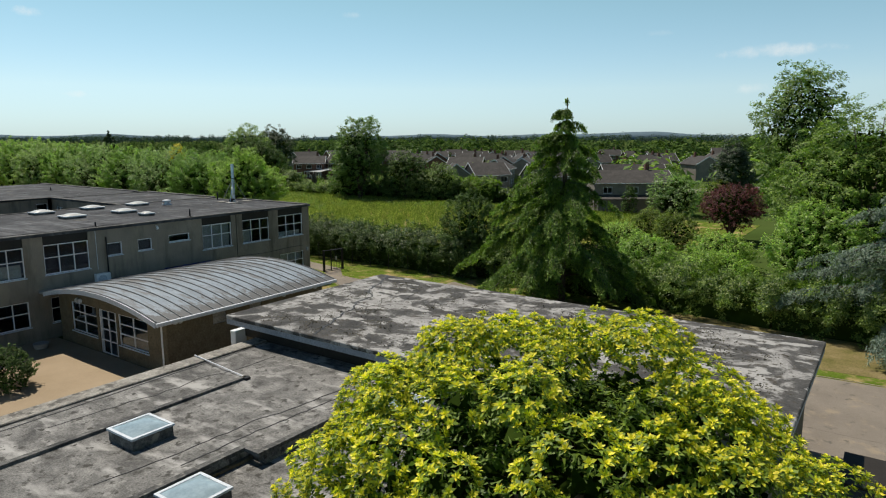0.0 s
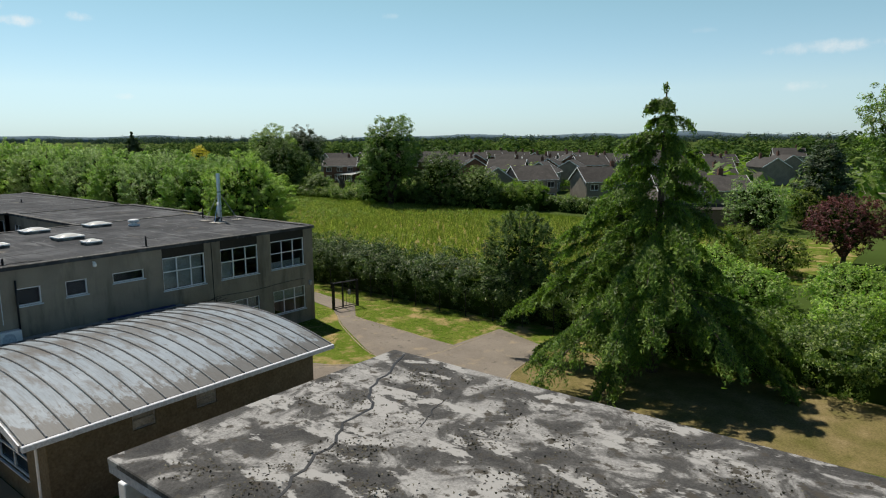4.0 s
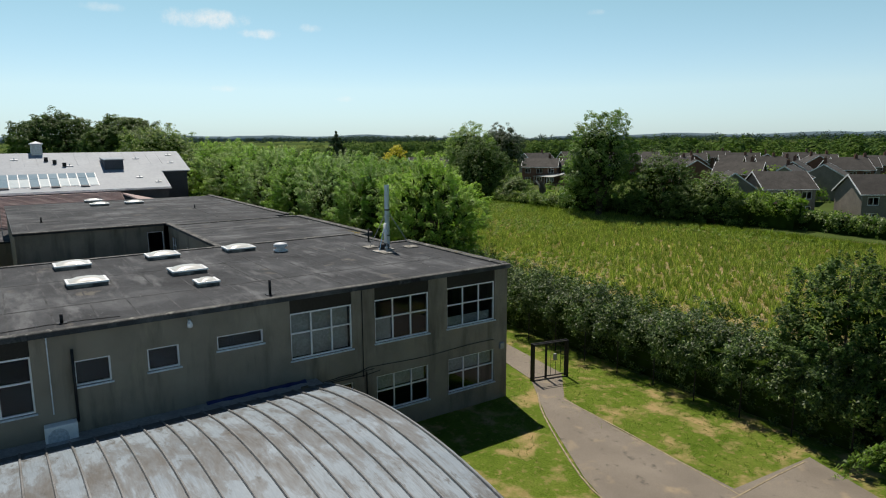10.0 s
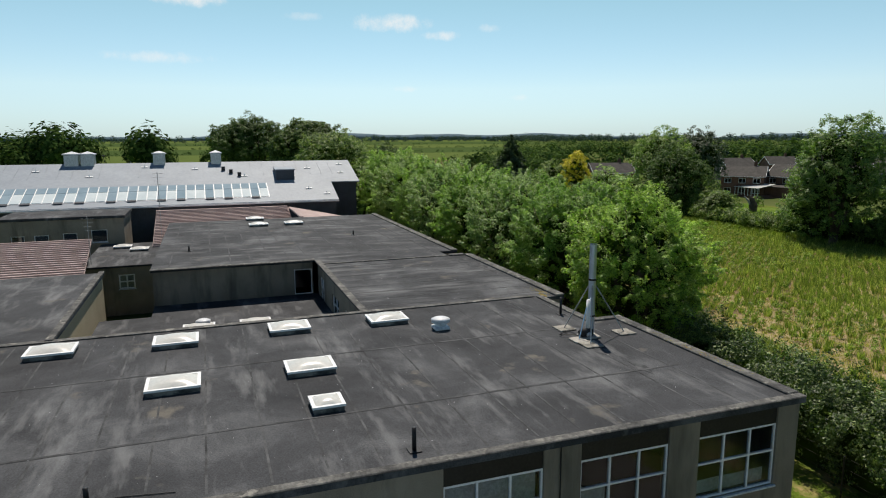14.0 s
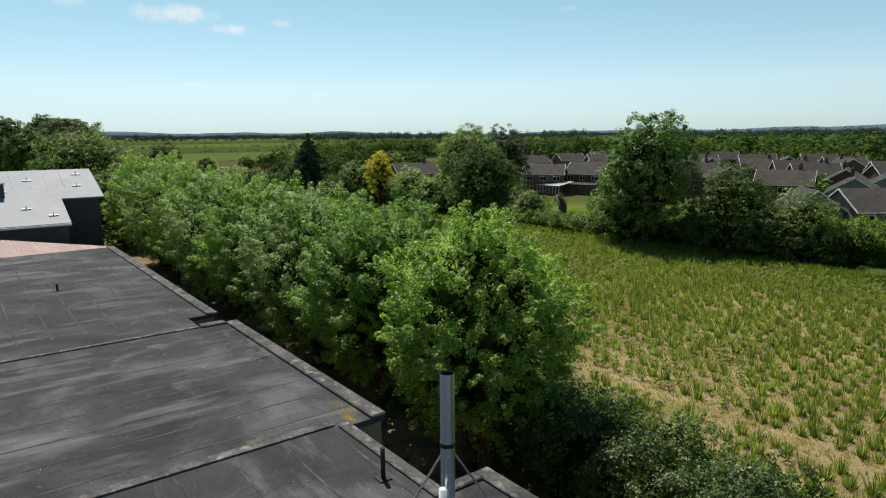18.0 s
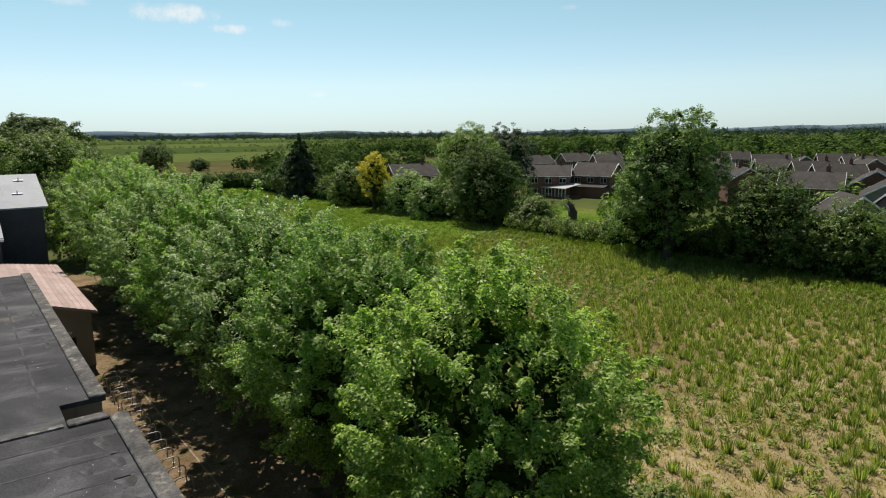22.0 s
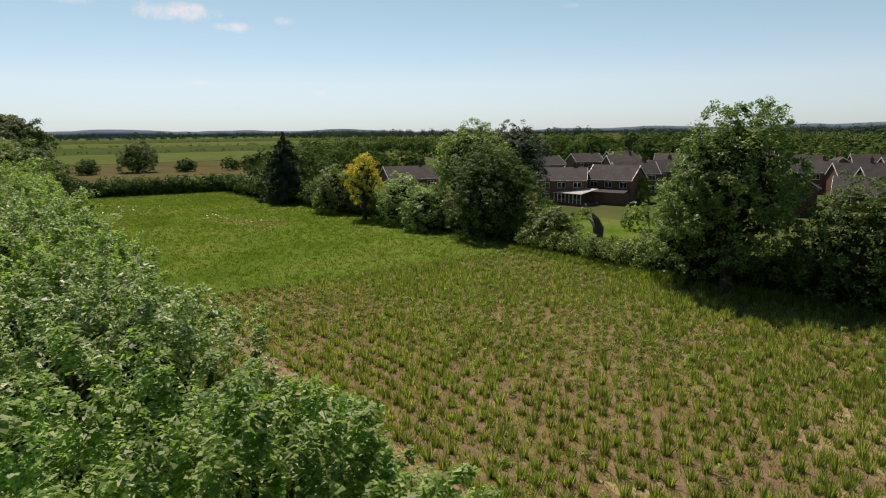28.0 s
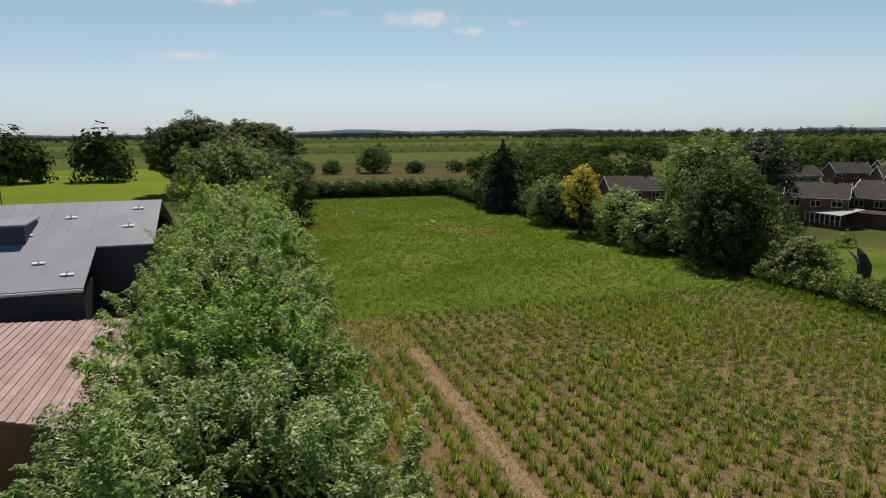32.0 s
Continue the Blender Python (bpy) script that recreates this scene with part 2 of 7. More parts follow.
def quads(name, V, c=4):
    n = len(V) // c
    me = bpy.data.meshes.new(name)
    me.vertices.add(c * n)
    me.vertices.foreach_set("co", np.ascontiguousarray(V, dtype=np.float32).ravel())
    me.loops.add(c * n)
    me.loops.foreach_set("vertex_index", np.arange(c * n, dtype=np.int32))
    me.polygons.add(n)
    me.polygons.foreach_set("loop_start", np.arange(0, c * n, c, dtype=np.int32))
    me.update(calc_edges=True)
    return me


def ball(rng, n):
    v = rng.normal(size=(n, 3))
    return v / np.linalg.norm(v, axis=1, keepdims=True)


def crown_points(rng, centre, radii, lobes, tufts, leaves, tuft=0.45, low=-1.0, depth=0.4, sprigs=0.08, spray=False, square=2.25):
    """Leaf places and facings of a broad crown: a lumpy dome of rounded boughs, set with tufts or with leafy sprays."""
    centre, radii = np.array(centre, float), np.array(radii, float)
    k = np.arange(lobes) + 0.5
    zz = 1 - 2 * k / lobes
    ph = k * 2.39996 + rng.uniform(0, 6)
    rr = np.sqrt(1 - zz * zz)
    D = np.stack([rr * np.cos(ph), rr * np.sin(ph), zz], 1) + rng.normal(size=(lobes, 3)) * 0.2
    D /= np.linalg.norm(D, axis=1, keepdims=True)
    hgt = rng.uniform(0.45, 1.0, lobes)
    wid = math.sqrt(4 * math.pi / lobes) * rng.uniform(0.42, 0.72, lobes)

    def shape(q):
        bump = np.max(hgt * np.exp(-2 * (1 - q @ D.T) / wid ** 2), axis=1)
        full = (np.hypot(q[:, 0], q[:, 1]) ** square + np.abs(q[:, 2]) ** square) ** (-1 / square)
        return (1 - depth + depth * bump) * full

    q = ball(rng, int(tufts * 1.6))
    q = q[(q[:, 2] > low) & (rng.uniform(size=len(q)) < 1.15 + q[:, 2])][:tufts]
    m = len(q)
    rad = shape(q) * (1 - 0.34 * rng.uniform(size=m) ** 2.4) * np.where(rng.uniform(size=m) < sprigs, 1.07, 1.0)
    T = q * rad[:, None]
    T[:, :2] *= 1 - (0.42 if spray else -0.1) * np.clip(-T[:, 2:] - 0.05, 0 if spray else -0.5, 0.8)
    T[:, :2] /= np.percentile(np.hypot(T[:, 0], T[:, 1]), 96)
    T[:, 2] /= T[:, 2].max()
    reach = tuft * (1.5 if spray else 0.9)
    T = centre + T * np.maximum(radii - reach * np.array([0.6, 0.6, 1.0]), radii * 0.6)
    size = tuft * rng.uniform(0.6, 1.4, m)
    pick = rng.integers(0, m, leaves)
    E = ball(rng, leaves)
    if spray:
        A = q * 0.75 + rng.normal(size=(m, 3)) * 0.32 + np.array([0, 0, 0.6])
        A = (A / np.linalg.norm(A, axis=1, keepdims=True))[pick]
        E -= A * np.sum(E * A, axis=1, keepdims=True)
        E /= np.maximum(np.linalg.norm(E, axis=1, keepdims=True), 1e-6)
        u = rng.uniform(0, 1, leaves) ** 0.85
        ln = (size * 2.3)[pick]
        off = (size * 0.72)[pick] * (1 - 0.6 * u) * rng.uniform(0.1, 1.0, leaves) ** 0.6
        P = T[pick] + A * (ln * (u - 0.35))[:, None] + E * off[:, None]
        P[:, 2] -= 0.22 * ln * u * u + 0.3 * off
        N = E * 0.4 + q[pick] * 0.25 + rng.normal(size=(leaves, 3)) * 0.28 + np.array([0, 0, 0.75])
    else:
        E[:, 2] = np.abs(E[:, 2]) * np.where(rng.uniform(size=leaves) < 0.75, 1, -1)
        P = T[pick] + E * (size[pick] * rng.uniform(0.3, 1.12, leaves) ** 0.6)[:, None] * np.array([1, 1, 0.75])
        N = E * 0.5 + q[pick] * 0.4 + rng.normal(size=(leaves, 3)) * 0.33 + np.array([0, 0, 0.5])
    keep = (D[:, 2] > max(low, -0.6)) & (centre[2] + D[:, 2] * radii[2] > 0.4)
    above = P[:, 2] > 0.05
    P, N = P[above], N[above]
    return P, N, centre + D[keep] * (shape(D[keep]) * 0.8)[:, None] * radii


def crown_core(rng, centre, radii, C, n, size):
    """Dark cards added inside a crown: they block light and carry its shade."""
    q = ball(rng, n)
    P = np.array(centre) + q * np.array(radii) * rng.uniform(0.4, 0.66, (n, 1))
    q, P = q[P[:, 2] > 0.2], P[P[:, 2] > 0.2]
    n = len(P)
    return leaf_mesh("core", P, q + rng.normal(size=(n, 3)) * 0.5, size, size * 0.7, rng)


def broad_tree(name, rng, label, height, radius, base, bark, leafage, leaves=9000, leaf=(0.2, 0.12), lobes=16, tufts=260, tuft=0.45, squash=1.0, stems=1, at=(0, 0, 0), group="", low=-1.0, category="tree"):
    """A broad-leaved tree: trunk with limbs, and a crown of tufted leaves from base to height."""
    t = thing(name, label, category, (0, 0, 0), group)
    rz = (height - base) / 2
    centre = (0, 0, base + rz)
    P, N, C = crown_points(rng, centre, (radius, radius * squash, rz), lobes, tufts, leaves, tuft, low, 0.3 if leaf[0] < 0.21 else 0.36, spray=leaf[0] < 0.21)
    base = max(base, 0.1)
    bm = bmesh.new()
    r0 = 0.03 * height
    for s in range(stems):
        ox, oy = (rng.normal(size=2) * 0.4) if stems > 1 else (0, 0)
        tube(bm, [(ox, oy, 0), (ox * 1.5, oy * 1.5, base * 0.6 + 0.4), (ox * 2, oy * 2, centre[2]), (ox * 2 + 0.2, oy * 2 + 0.1, height - rz * 0.8)], [r0 * 1.3, r0, r0 * 0.6, r0 * 0.15], 7)
    part("trunk", bm, bark, t, smooth=True)
    order = np.argsort(-C[:, 2])[:: max(1, len(C) // 8)][:8]
    for c in C[order]:
        mid = Vector((c[0] * 0.35, c[1] * 0.35, base * 0.5 + c[2] * 0.42))
        bm = bmesh.new()
        tube(bm, [(0, 0, min(base * 0.55 + 0.3, c[2])), mid, Vector(c)], [r0 * 0.5, r0 * 0.3, r0 * 0.06], 5)
        part("limb", bm, bark, t, smooth=True)
    crown = finish("crown", leaf_mesh("crown", P, N, leaf[0], leaf[1], rng, tri=leaf[0] > 0.14), leafage, t)
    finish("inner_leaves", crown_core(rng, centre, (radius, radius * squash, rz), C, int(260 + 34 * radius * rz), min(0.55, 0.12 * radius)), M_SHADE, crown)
    t.location = at
    return t
# ---- materials ----
def graph(name):
    m = bpy.data.materials.new(name)
    m.use_nodes = True
    nt = m.node_tree
    b = nt.nodes["Principled BSDF"]
    return m, nt, b


def noise_node(nt, coord, scale, detail=5, rough=0.55, stretch=None, distortion=0.0):
    n = nt.nodes.new("ShaderNodeTexNoise")
    n.inputs["Scale"].default_value = scale
    n.inputs["Detail"].default_value = detail
    n.inputs["Roughness"].default_value = rough
    n.inputs["Distortion"].default_value = distortion
    if stretch:
        mp = nt.nodes.new("ShaderNodeMapping")
        mp.inputs["Scale"].default_value = stretch
        nt.links.new(coord, mp.inputs["Vector"])
        coord = mp.outputs[0]
    nt.links.new(coord, n.inputs["Vector"])
    return n.outputs[0]


def ramp_node(nt, fac, stops):
    r = nt.nodes.new("ShaderNodeValToRGB")
    e = r.color_ramp.elements
    while len(e) < len(stops):
        e.new(0.5)
    for k, (p, c) in zip(e, stops):
        k.position = p
        k.color = (*c, 1) if len(c) == 3 else c
    nt.links.new(fac, r.inputs[0])
    return r.outputs[0]


def mix_node(nt, kind, fac, a, b):
    m = nt.nodes.new("ShaderNodeMix")
    m.data_type, m.blend_type = "RGBA", kind
    for sock, val in ((m.inputs[0], fac), (m.inputs[6], a), (m.inputs[7], b)):
        if isinstance(val, (int, float)):
            sock.default_value = val
        elif isinstance(val, tuple):
            sock.default_value = (*val, 1)
        else:
            nt.links.new(val, sock)
    return m.outputs[2]


def surface(name, stops, scale=0.5, rough=0.85, bump=0.3, bscale=30.0, metal=0.0, fine=0.3, fscale=12.0, stain=None, streak=None, spec=0.3, vary=0.0, distortion=0.0):
    """A weathered surface: large patches (stops), fine grain, and one more layer of stains (colour, scale, from, to, stretch)."""
    m, nt, b = graph(name)
    co = nt.nodes.new("ShaderNodeTexCoord").outputs["Object"]
    col = ramp_node(nt, noise_node(nt, co, scale, 6, 0.6, distortion=distortion), stops)
    grain = ramp_node(nt, noise_node(nt, co, fscale, 4, 0.65), [(0.3, (1 - fine,) * 3), (0.7, (1 + fine * 0.6,) * 3)])
    col = mix_node(nt, "MULTIPLY", 1.0, col, grain)
    for st in (stain, streak):
        if st:
            c, sc, a, z, stretch = st
            f = ramp_node(nt, noise_node(nt, co, sc, 5, 0.6, stretch), [(a, (0, 0, 0)), (z, (1, 1, 1))])
            col = mix_node(nt, "MIX", f, col, c)
    if vary:
        info = nt.nodes.new("ShaderNodeObjectInfo").outputs["Random"]
        col = mix_node(nt, "MULTIPLY", 1.0, col, ramp_node(nt, info, [(0.0, (1 - vary,) * 3), (1.0, (1 + vary,) * 3)]))
    nt.links.new(col, b.inputs["Base Color"])
    b.inputs["Roughness"].default_value = rough
    b.inputs["Metallic"].default_value = metal
    b.inputs["Specular IOR Level"].default_value = spec
    if bump:
        bp = nt.nodes.new("ShaderNodeBump")
        bp.inputs["Strength"].default_value = bump
        bp.inputs["Distance"].default_value = 0.02
        nt.links.new(noise_node(nt, co, bscale, 4, 0.7), bp.inputs["Height"])
        nt.links.new(bp.outputs[0], b.inputs["Normal"])
    return m


def leafy(name, stops, glow=0.3, rough=0.55, patch=0.35, shine=0.3):
    """Foliage: each leaf its own tone, some light passing through."""
    m, nt, b = graph(name)
    isl = nt.nodes.new("ShaderNodeNewGeometry").outputs["Random Per Island"]
    col = ramp_node(nt, isl, stops)
    co = nt.nodes.new("ShaderNodeTexCoord").outputs["Object"]
    col = mix_node(nt, "MULTIPLY", 1.0, col, ramp_node(nt, noise_node(nt, co, 0.9, 3), [(0.3, (1 - patch,) * 3), (0.7, (1 + patch * 0.8,) * 3)]))
    info = nt.nodes.new("ShaderNodeObjectInfo").outputs["Random"]
    col = mix_node(nt, "MULTIPLY", 1.0, col, ramp_node(nt, info, [(0.0, (0.85, 0.9, 0.85)), (1.0, (1.15, 1.1, 1.0))]))
    nt.links.new(col, b.inputs["Base Color"])
    b.inputs["Roughness"].default_value = rough
    b.inputs["Specular IOR Level"].default_value = shine
    tr = nt.nodes.new("ShaderNodeBsdfTranslucent")
    nt.links.new(mix_node(nt, "MULTIPLY", 1.0, col, (1.35, 1.7, 0.75)), tr.inputs["Color"])
    mx = nt.nodes.new("ShaderNodeMixShader")
    mx.inputs[0].default_value = glow
    nt.links.new(b.outputs[0], mx.inputs[1])
    nt.links.new(tr.outputs[0], mx.inputs[2])
    nt.links.new(mx.outputs[0], nt.nodes["Material Output"].inputs[0])
    return m


def glass_like(name, tint=(0.9, 0.95, 1.0), rough=0.02):
    m, nt, b = graph(name)
    g = nt.nodes.new("ShaderNodeBsdfGlass")
    g.inputs["Color"].default_value = (*tint, 1)
    g.inputs["Roughness"].default_value = rough
    g.inputs["IOR"].default_value = 1.33
    nt.links.new(g.outputs[0], nt.nodes["Material Output"].inputs[0])
    return m


M_FELT = surface("roofing_felt", [(0.32, (0.025, 0.027, 0.031)), (0.52, (0.052, 0.055, 0.061)), (0.7, (0.118, 0.124, 0.133))], 0.35, 0.92, 0.4, 60, fine=0.42, fscale=22,
                 stain=((0.17, 0.176, 0.184), 0.8, 0.54, 0.78, (0.35, 1.6, 1)), streak=((0.115, 0.108, 0.095), 0.45, 0.63, 0.7, None), distortion=0.5)
M_FELT_WING = surface("wing_felt", [(0.32, (0.025, 0.027, 0.031)), (0.52, (0.052, 0.055, 0.061)), (0.7, (0.118, 0.124, 0.133))], 0.35, 0.92, 0.4, 60, fine=0.42, fscale=22,
                 stain=((0.17, 0.176, 0.184), 0.8, 0.54, 0.78, (1.5, 0.3, 1)), streak=((0.115, 0.108, 0.095), 0.45, 0.63, 0.7, None), distortion=0.5)
M_FELT_OLD = surface("lichened_felt", [(0.36, (0.043, 0.043, 0.043)), (0.5, (0.082, 0.081, 0.078)), (0.58, (0.29, 0.288, 0.28))], 0.6, 0.95, 0.6, 40, fine=0.4, fscale=14,
                     stain=((0.33, 0.328, 0.318), 0.8, 0.54, 0.58, (0.8, 1.5, 1)), streak=((0.06, 0.054, 0.045), 2.2, 0.56, 0.64, None), distortion=0.8)
M_FELT_LOW = surface("mossy_felt", [(0.34, (0.088, 0.087, 0.084)), (0.5, (0.165, 0.163, 0.156)), (0.64, (0.25, 0.247, 0.235))], 0.9, 0.95, 0.9, 36, fine=0.5, fscale=17,
                     stain=((0.37, 0.365, 0.35), 0.9, 0.52, 0.66, (0.6, 1.4, 1)), streak=((0.06, 0.058, 0.053), 3.0, 0.56, 0.65, None), distortion=1.0)
M_KERB = surface("roof_edge_felt", [(0.35, (0.06, 0.061, 0.062)), (0.65, (0.155, 0.154, 0.147))], 1.2, 0.95, 0.6, 30, fine=0.5, fscale=9, stain=((0.24, 0.235, 0.215), 2.6, 0.56, 0.66, None))
M_RENDER = surface("pebble_render", [(0.3, (0.22, 0.19, 0.15)), (0.7, (0.31, 0.27, 0.217))], 0.6, 0.95, 0.6, 90, fine=0.28, fscale=40,
                   stain=((0.09, 0.078, 0.06), 1.2, 0.5, 0.78, (1, 1, 0.18)), streak=((0.3, 0.265, 0.2), 0.7, 0.58, 0.74, (1, 1, 0.5)))
# lighter copy of the render, with sunlight put into its colour
M_RENDER_SUN = surface("sunlit_render", [(0.3, (0.36, 0.3, 0.19)), (0.7, (0.42, 0.35, 0.23))], 0.6, 0.95, 0.5, 80, fine=0.2)
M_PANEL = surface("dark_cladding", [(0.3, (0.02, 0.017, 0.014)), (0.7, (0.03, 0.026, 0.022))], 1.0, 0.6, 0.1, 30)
M_BRICK = surface("brown_brick", [(0.3, (0.14, 0.112, 0.07)), (0.7, (0.195, 0.158, 0.102))], 2.0, 0.92, 0.5, 30, fine=0.35, fscale=9)
M_WHITE = surface("white_frame_paint", [(0.3, (0.74, 0.76, 0.78)), (0.7, (0.82, 0.83, 0.84))], 2.0, 0.4, 0.05, 20, fine=0.08)
M_SILL = surface("pale_sill_paint", [(0.3, (0.5, 0.56, 0.62)), (0.7, (0.6, 0.65, 0.7))], 2.0, 0.6, 0.1, 20)
M_GLASS = glass_like("window_glass")
def zinc_roof():
    """Pale blue-grey zinc, dirty in blotches and along its two eaves."""
    m, nt, b = graph("zinc_sheet")
    at = nt.nodes.new("ShaderNodeNewGeometry").outputs["Position"]
    base = ramp_node(nt, noise_node(nt, at, 0.5, 5), [(0.3, (0.2, 0.25, 0.295)), (0.7, (0.275, 0.33, 0.38))])
    apart = nt.nodes.new("ShaderNodeSeparateXYZ")
    nt.links.new(at, apart.inputs[0])

    def calc(op, a, v):
        n = nt.nodes.new("ShaderNodeMath")
        n.operation = op
        nt.links.new(a, n.inputs[0])
        if isinstance(v, (int, float)):
            n.inputs[1].default_value = v
        else:
            nt.links.new(v, n.inputs[1])
        return n.outputs[0]

    edge = calc("POWER", calc("ABSOLUTE", calc("MULTIPLY", calc("ADD", apart.outputs[0], 36.95), 0.165), 0.0), 7.0)
    sheet_no = calc("FLOOR", calc("MULTIPLY", calc("ADD", apart.outputs[1], -18.3), 1 / 0.684), 0.0)
    chance = nt.nodes.new("ShaderNodeTexWhiteNoise")
    chance.noise_dimensions = "1D"
    nt.links.new(sheet_no, chance.inputs["W"])
    shift = nt.nodes.new("ShaderNodeCombineXYZ")
    nt.links.new(calc("MULTIPLY", chance.outputs["Value"], 3.0), shift.inputs[0])
    moved = nt.nodes.new("ShaderNodeVectorMath")
    nt.links.new(at, moved.inputs[0])
    nt.links.new(shift.outputs[0], moved.inputs[1])
    middle = calc("MAXIMUM", calc("SUBTRACT", calc("MULTIPLY", calc("ABSOLUTE", calc("ADD", apart.outputs[0], 38.2), 0.0), -0.3), -1.0), 0.0)
    grime = calc("ADD", noise_node(nt, moved.outputs[0], 1.1, 7, 0.66, (0.55, 1.5, 1), 0.4), calc("MULTIPLY", middle, 0.12))
    col = mix_node(nt, "MIX", ramp_node(nt, grime, [(0.51, (0, 0, 0)), (0.6, (0.5, 0.5, 0.5)), (0.75, (0.88, 0.88, 0.88))]), base, (0.1, 0.09, 0.078))
    run = ramp_node(nt, noise_node(nt, moved.outputs[0], 1.6, 6, 0.7, (0.3, 5.0, 1)), [(0.5, (0, 0, 0)), (0.72, (0.6, 0.6, 0.6))])
    col = mix_node(nt, "MIX", run, col, (0.115, 0.108, 0.098))
    soot = calc("ADD", noise_node(nt, moved.outputs[0], 2.2, 7, 0.7, (0.7, 1.6, 1)), calc("MULTIPLY", edge, 0.5))
    col = mix_node(nt, "MIX", ramp_node(nt, soot, [(0.6, (0, 0, 0)), (0.7, (0.85, 0.85, 0.85))]), col, (0.085, 0.083, 0.077))
    col = mix_node(nt, "MULTIPLY", 1.0, col, ramp_node(nt, noise_node(nt, at, 9.0, 4, 0.6, (0.35, 3, 1)), [(0.3, (0.84, 0.84, 0.84)), (0.7, (1.06, 1.06, 1.06))]))
    nt.links.new(col, b.inputs["Base Color"])
    b.inputs["Roughness"].default_value, b.inputs["Specular IOR Level"].default_value = 0.55, 0.3
    return m


M_METAL = zinc_roof()
M_SEAM = surface("seam_metal", [(0.3, (0.3, 0.31, 0.32)), (0.7, (0.44, 0.45, 0.47))], 1.0, 0.5, 0.1, 20, metal=0.4)
M_RIB = surface("dark_seam", [(0.3, (0.13, 0.13, 0.128)), (0.7, (0.24, 0.245, 0.25))], 1.0, 0.5, 0.1, 20)
M_FASCIA = surface("pale_fascia", [(0.3, (0.6, 0.63, 0.67)), (0.7, (0.68, 0.7, 0.74))], 1.0, 0.45, 0.05, 20)
M_GREYFASCIA = surface("slate_fascia", [(0.3, (0.2, 0.235, 0.285)), (0.7, (0.27, 0.31, 0.36))], 1.0, 0.5, 0.05, 20)
M_SHEET = surface("pale_sheet_roof", [(0.3, (0.225, 0.262, 0.31)), (0.7, (0.285, 0.325, 0.375))], 0.3, 0.6, 0.1, 10, fine=0.1, fscale=3)
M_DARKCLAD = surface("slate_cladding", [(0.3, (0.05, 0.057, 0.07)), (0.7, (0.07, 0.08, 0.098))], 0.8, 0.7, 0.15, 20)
M_TILE = surface("pink_tile", [(0.3, (0.35, 0.268, 0.255)), (0.7, (0.47, 0.375, 0.36))], 0.6, 0.85, 0.3, 25, fine=0.25, vary=0.12)
M_CONC = surface("concrete", [(0.3, (0.3, 0.29, 0.27)), (0.7, (0.42, 0.4, 0.37))], 1.0, 0.9, 0.3, 40)
M_PAVE = surface("sandy_paving", [(0.3, (0.29, 0.228, 0.155)), (0.7, (0.355, 0.282, 0.196))], 0.4, 0.95, 0.3, 80, fine=0.15, fscale=30, spec=0.0)
M_TARMAC = surface("worn_tarmac", [(0.3, (0.17, 0.148, 0.122)), (0.7, (0.245, 0.215, 0.178))], 0.35, 0.95, 0.5, 70, fine=0.28, fscale=24, stain=((0.3, 0.245, 0.17), 0.8, 0.56, 0.73, None), streak=((0.11, 0.1, 0.085), 1.7, 0.6, 0.7, None))
M_LAWN = surface("lawn_grass", [(0.3, (0.075, 0.125, 0.016)), (0.55, (0.115, 0.165, 0.026)), (0.75, (0.18, 0.185, 0.05))], 0.5, 0.95, 0.8, 60, fine=0.35, fscale=14,
                 stain=((0.33, 0.25, 0.12), 0.55, 0.51, 0.64, None), streak=((0.24, 0.2, 0.08), 2.4, 0.56, 0.68, None), spec=0.0)
M_DRYLAWN = surface("dry_grass", [(0.3, (0.125, 0.12, 0.04)), (0.55, (0.2, 0.165, 0.075)), (0.75, (0.28, 0.22, 0.12))], 0.6, 0.95, 0.8, 60, fine=0.35, fscale=14, spec=0.0)
M_SOIL = surface("stony_soil", [(0.3, (0.135, 0.1, 0.058)), (0.55, (0.225, 0.168, 0.103)), (0.8, (0.35, 0.265, 0.168))], 0.35, 0.98, 0.9, 30, fine=0.4, fscale=7,
                 stain=((0.17, 0.16, 0.06), 0.14, 0.54, 0.72, None), streak=((0.2, 0.165, 0.075), 1.6, 0.52, 0.64, None), spec=0.0)
M_BARE = surface("bare_soil", [(0.3, (0.25, 0.178, 0.108)), (0.7, (0.345, 0.258, 0.168))], 0.6, 0.98, 1.0, 25, fine=0.4, fscale=8, spec=0.0)
M_MEADOW = surface("meadow_grass", [(0.35, (0.06, 0.12, 0.016)), (0.5, (0.095, 0.165, 0.026)), (0.66, (0.14, 0.19, 0.045))], 0.09, 0.98, 1.0, 20, fine=0.4, fscale=2,
                   stain=((0.17, 0.13, 0.05), 0.05, 0.6, 0.75, None), spec=0.0)
M_LAND = surface("farm_land", [(0.35, (0.05, 0.085, 0.02)), (0.5, (0.07, 0.1, 0.03)), (0.65, (0.1, 0.11, 0.045))], 0.006, 0.98, 0.0, 1, fine=0.25, fscale=0.05, spec=0.0)
M_BARK = surface("bark", [(0.3, (0.06, 0.045, 0.03)), (0.7, (0.12, 0.095, 0.07))], 3.0, 0.95, 0.8, 20, fine=0.4)
M_BLACK = surface("black_paint", [(0.3, (0.012, 0.012, 0.014)), (0.7, (0.02, 0.02, 0.022))], 3.0, 0.5, 0.1, 30)
M_GALV = surface("galvanised_steel", [(0.3, (0.4, 0.42, 0.44)), (0.7, (0.55, 0.57, 0.6))], 3.0, 0.4, 0.05, 30, metal=0.7)
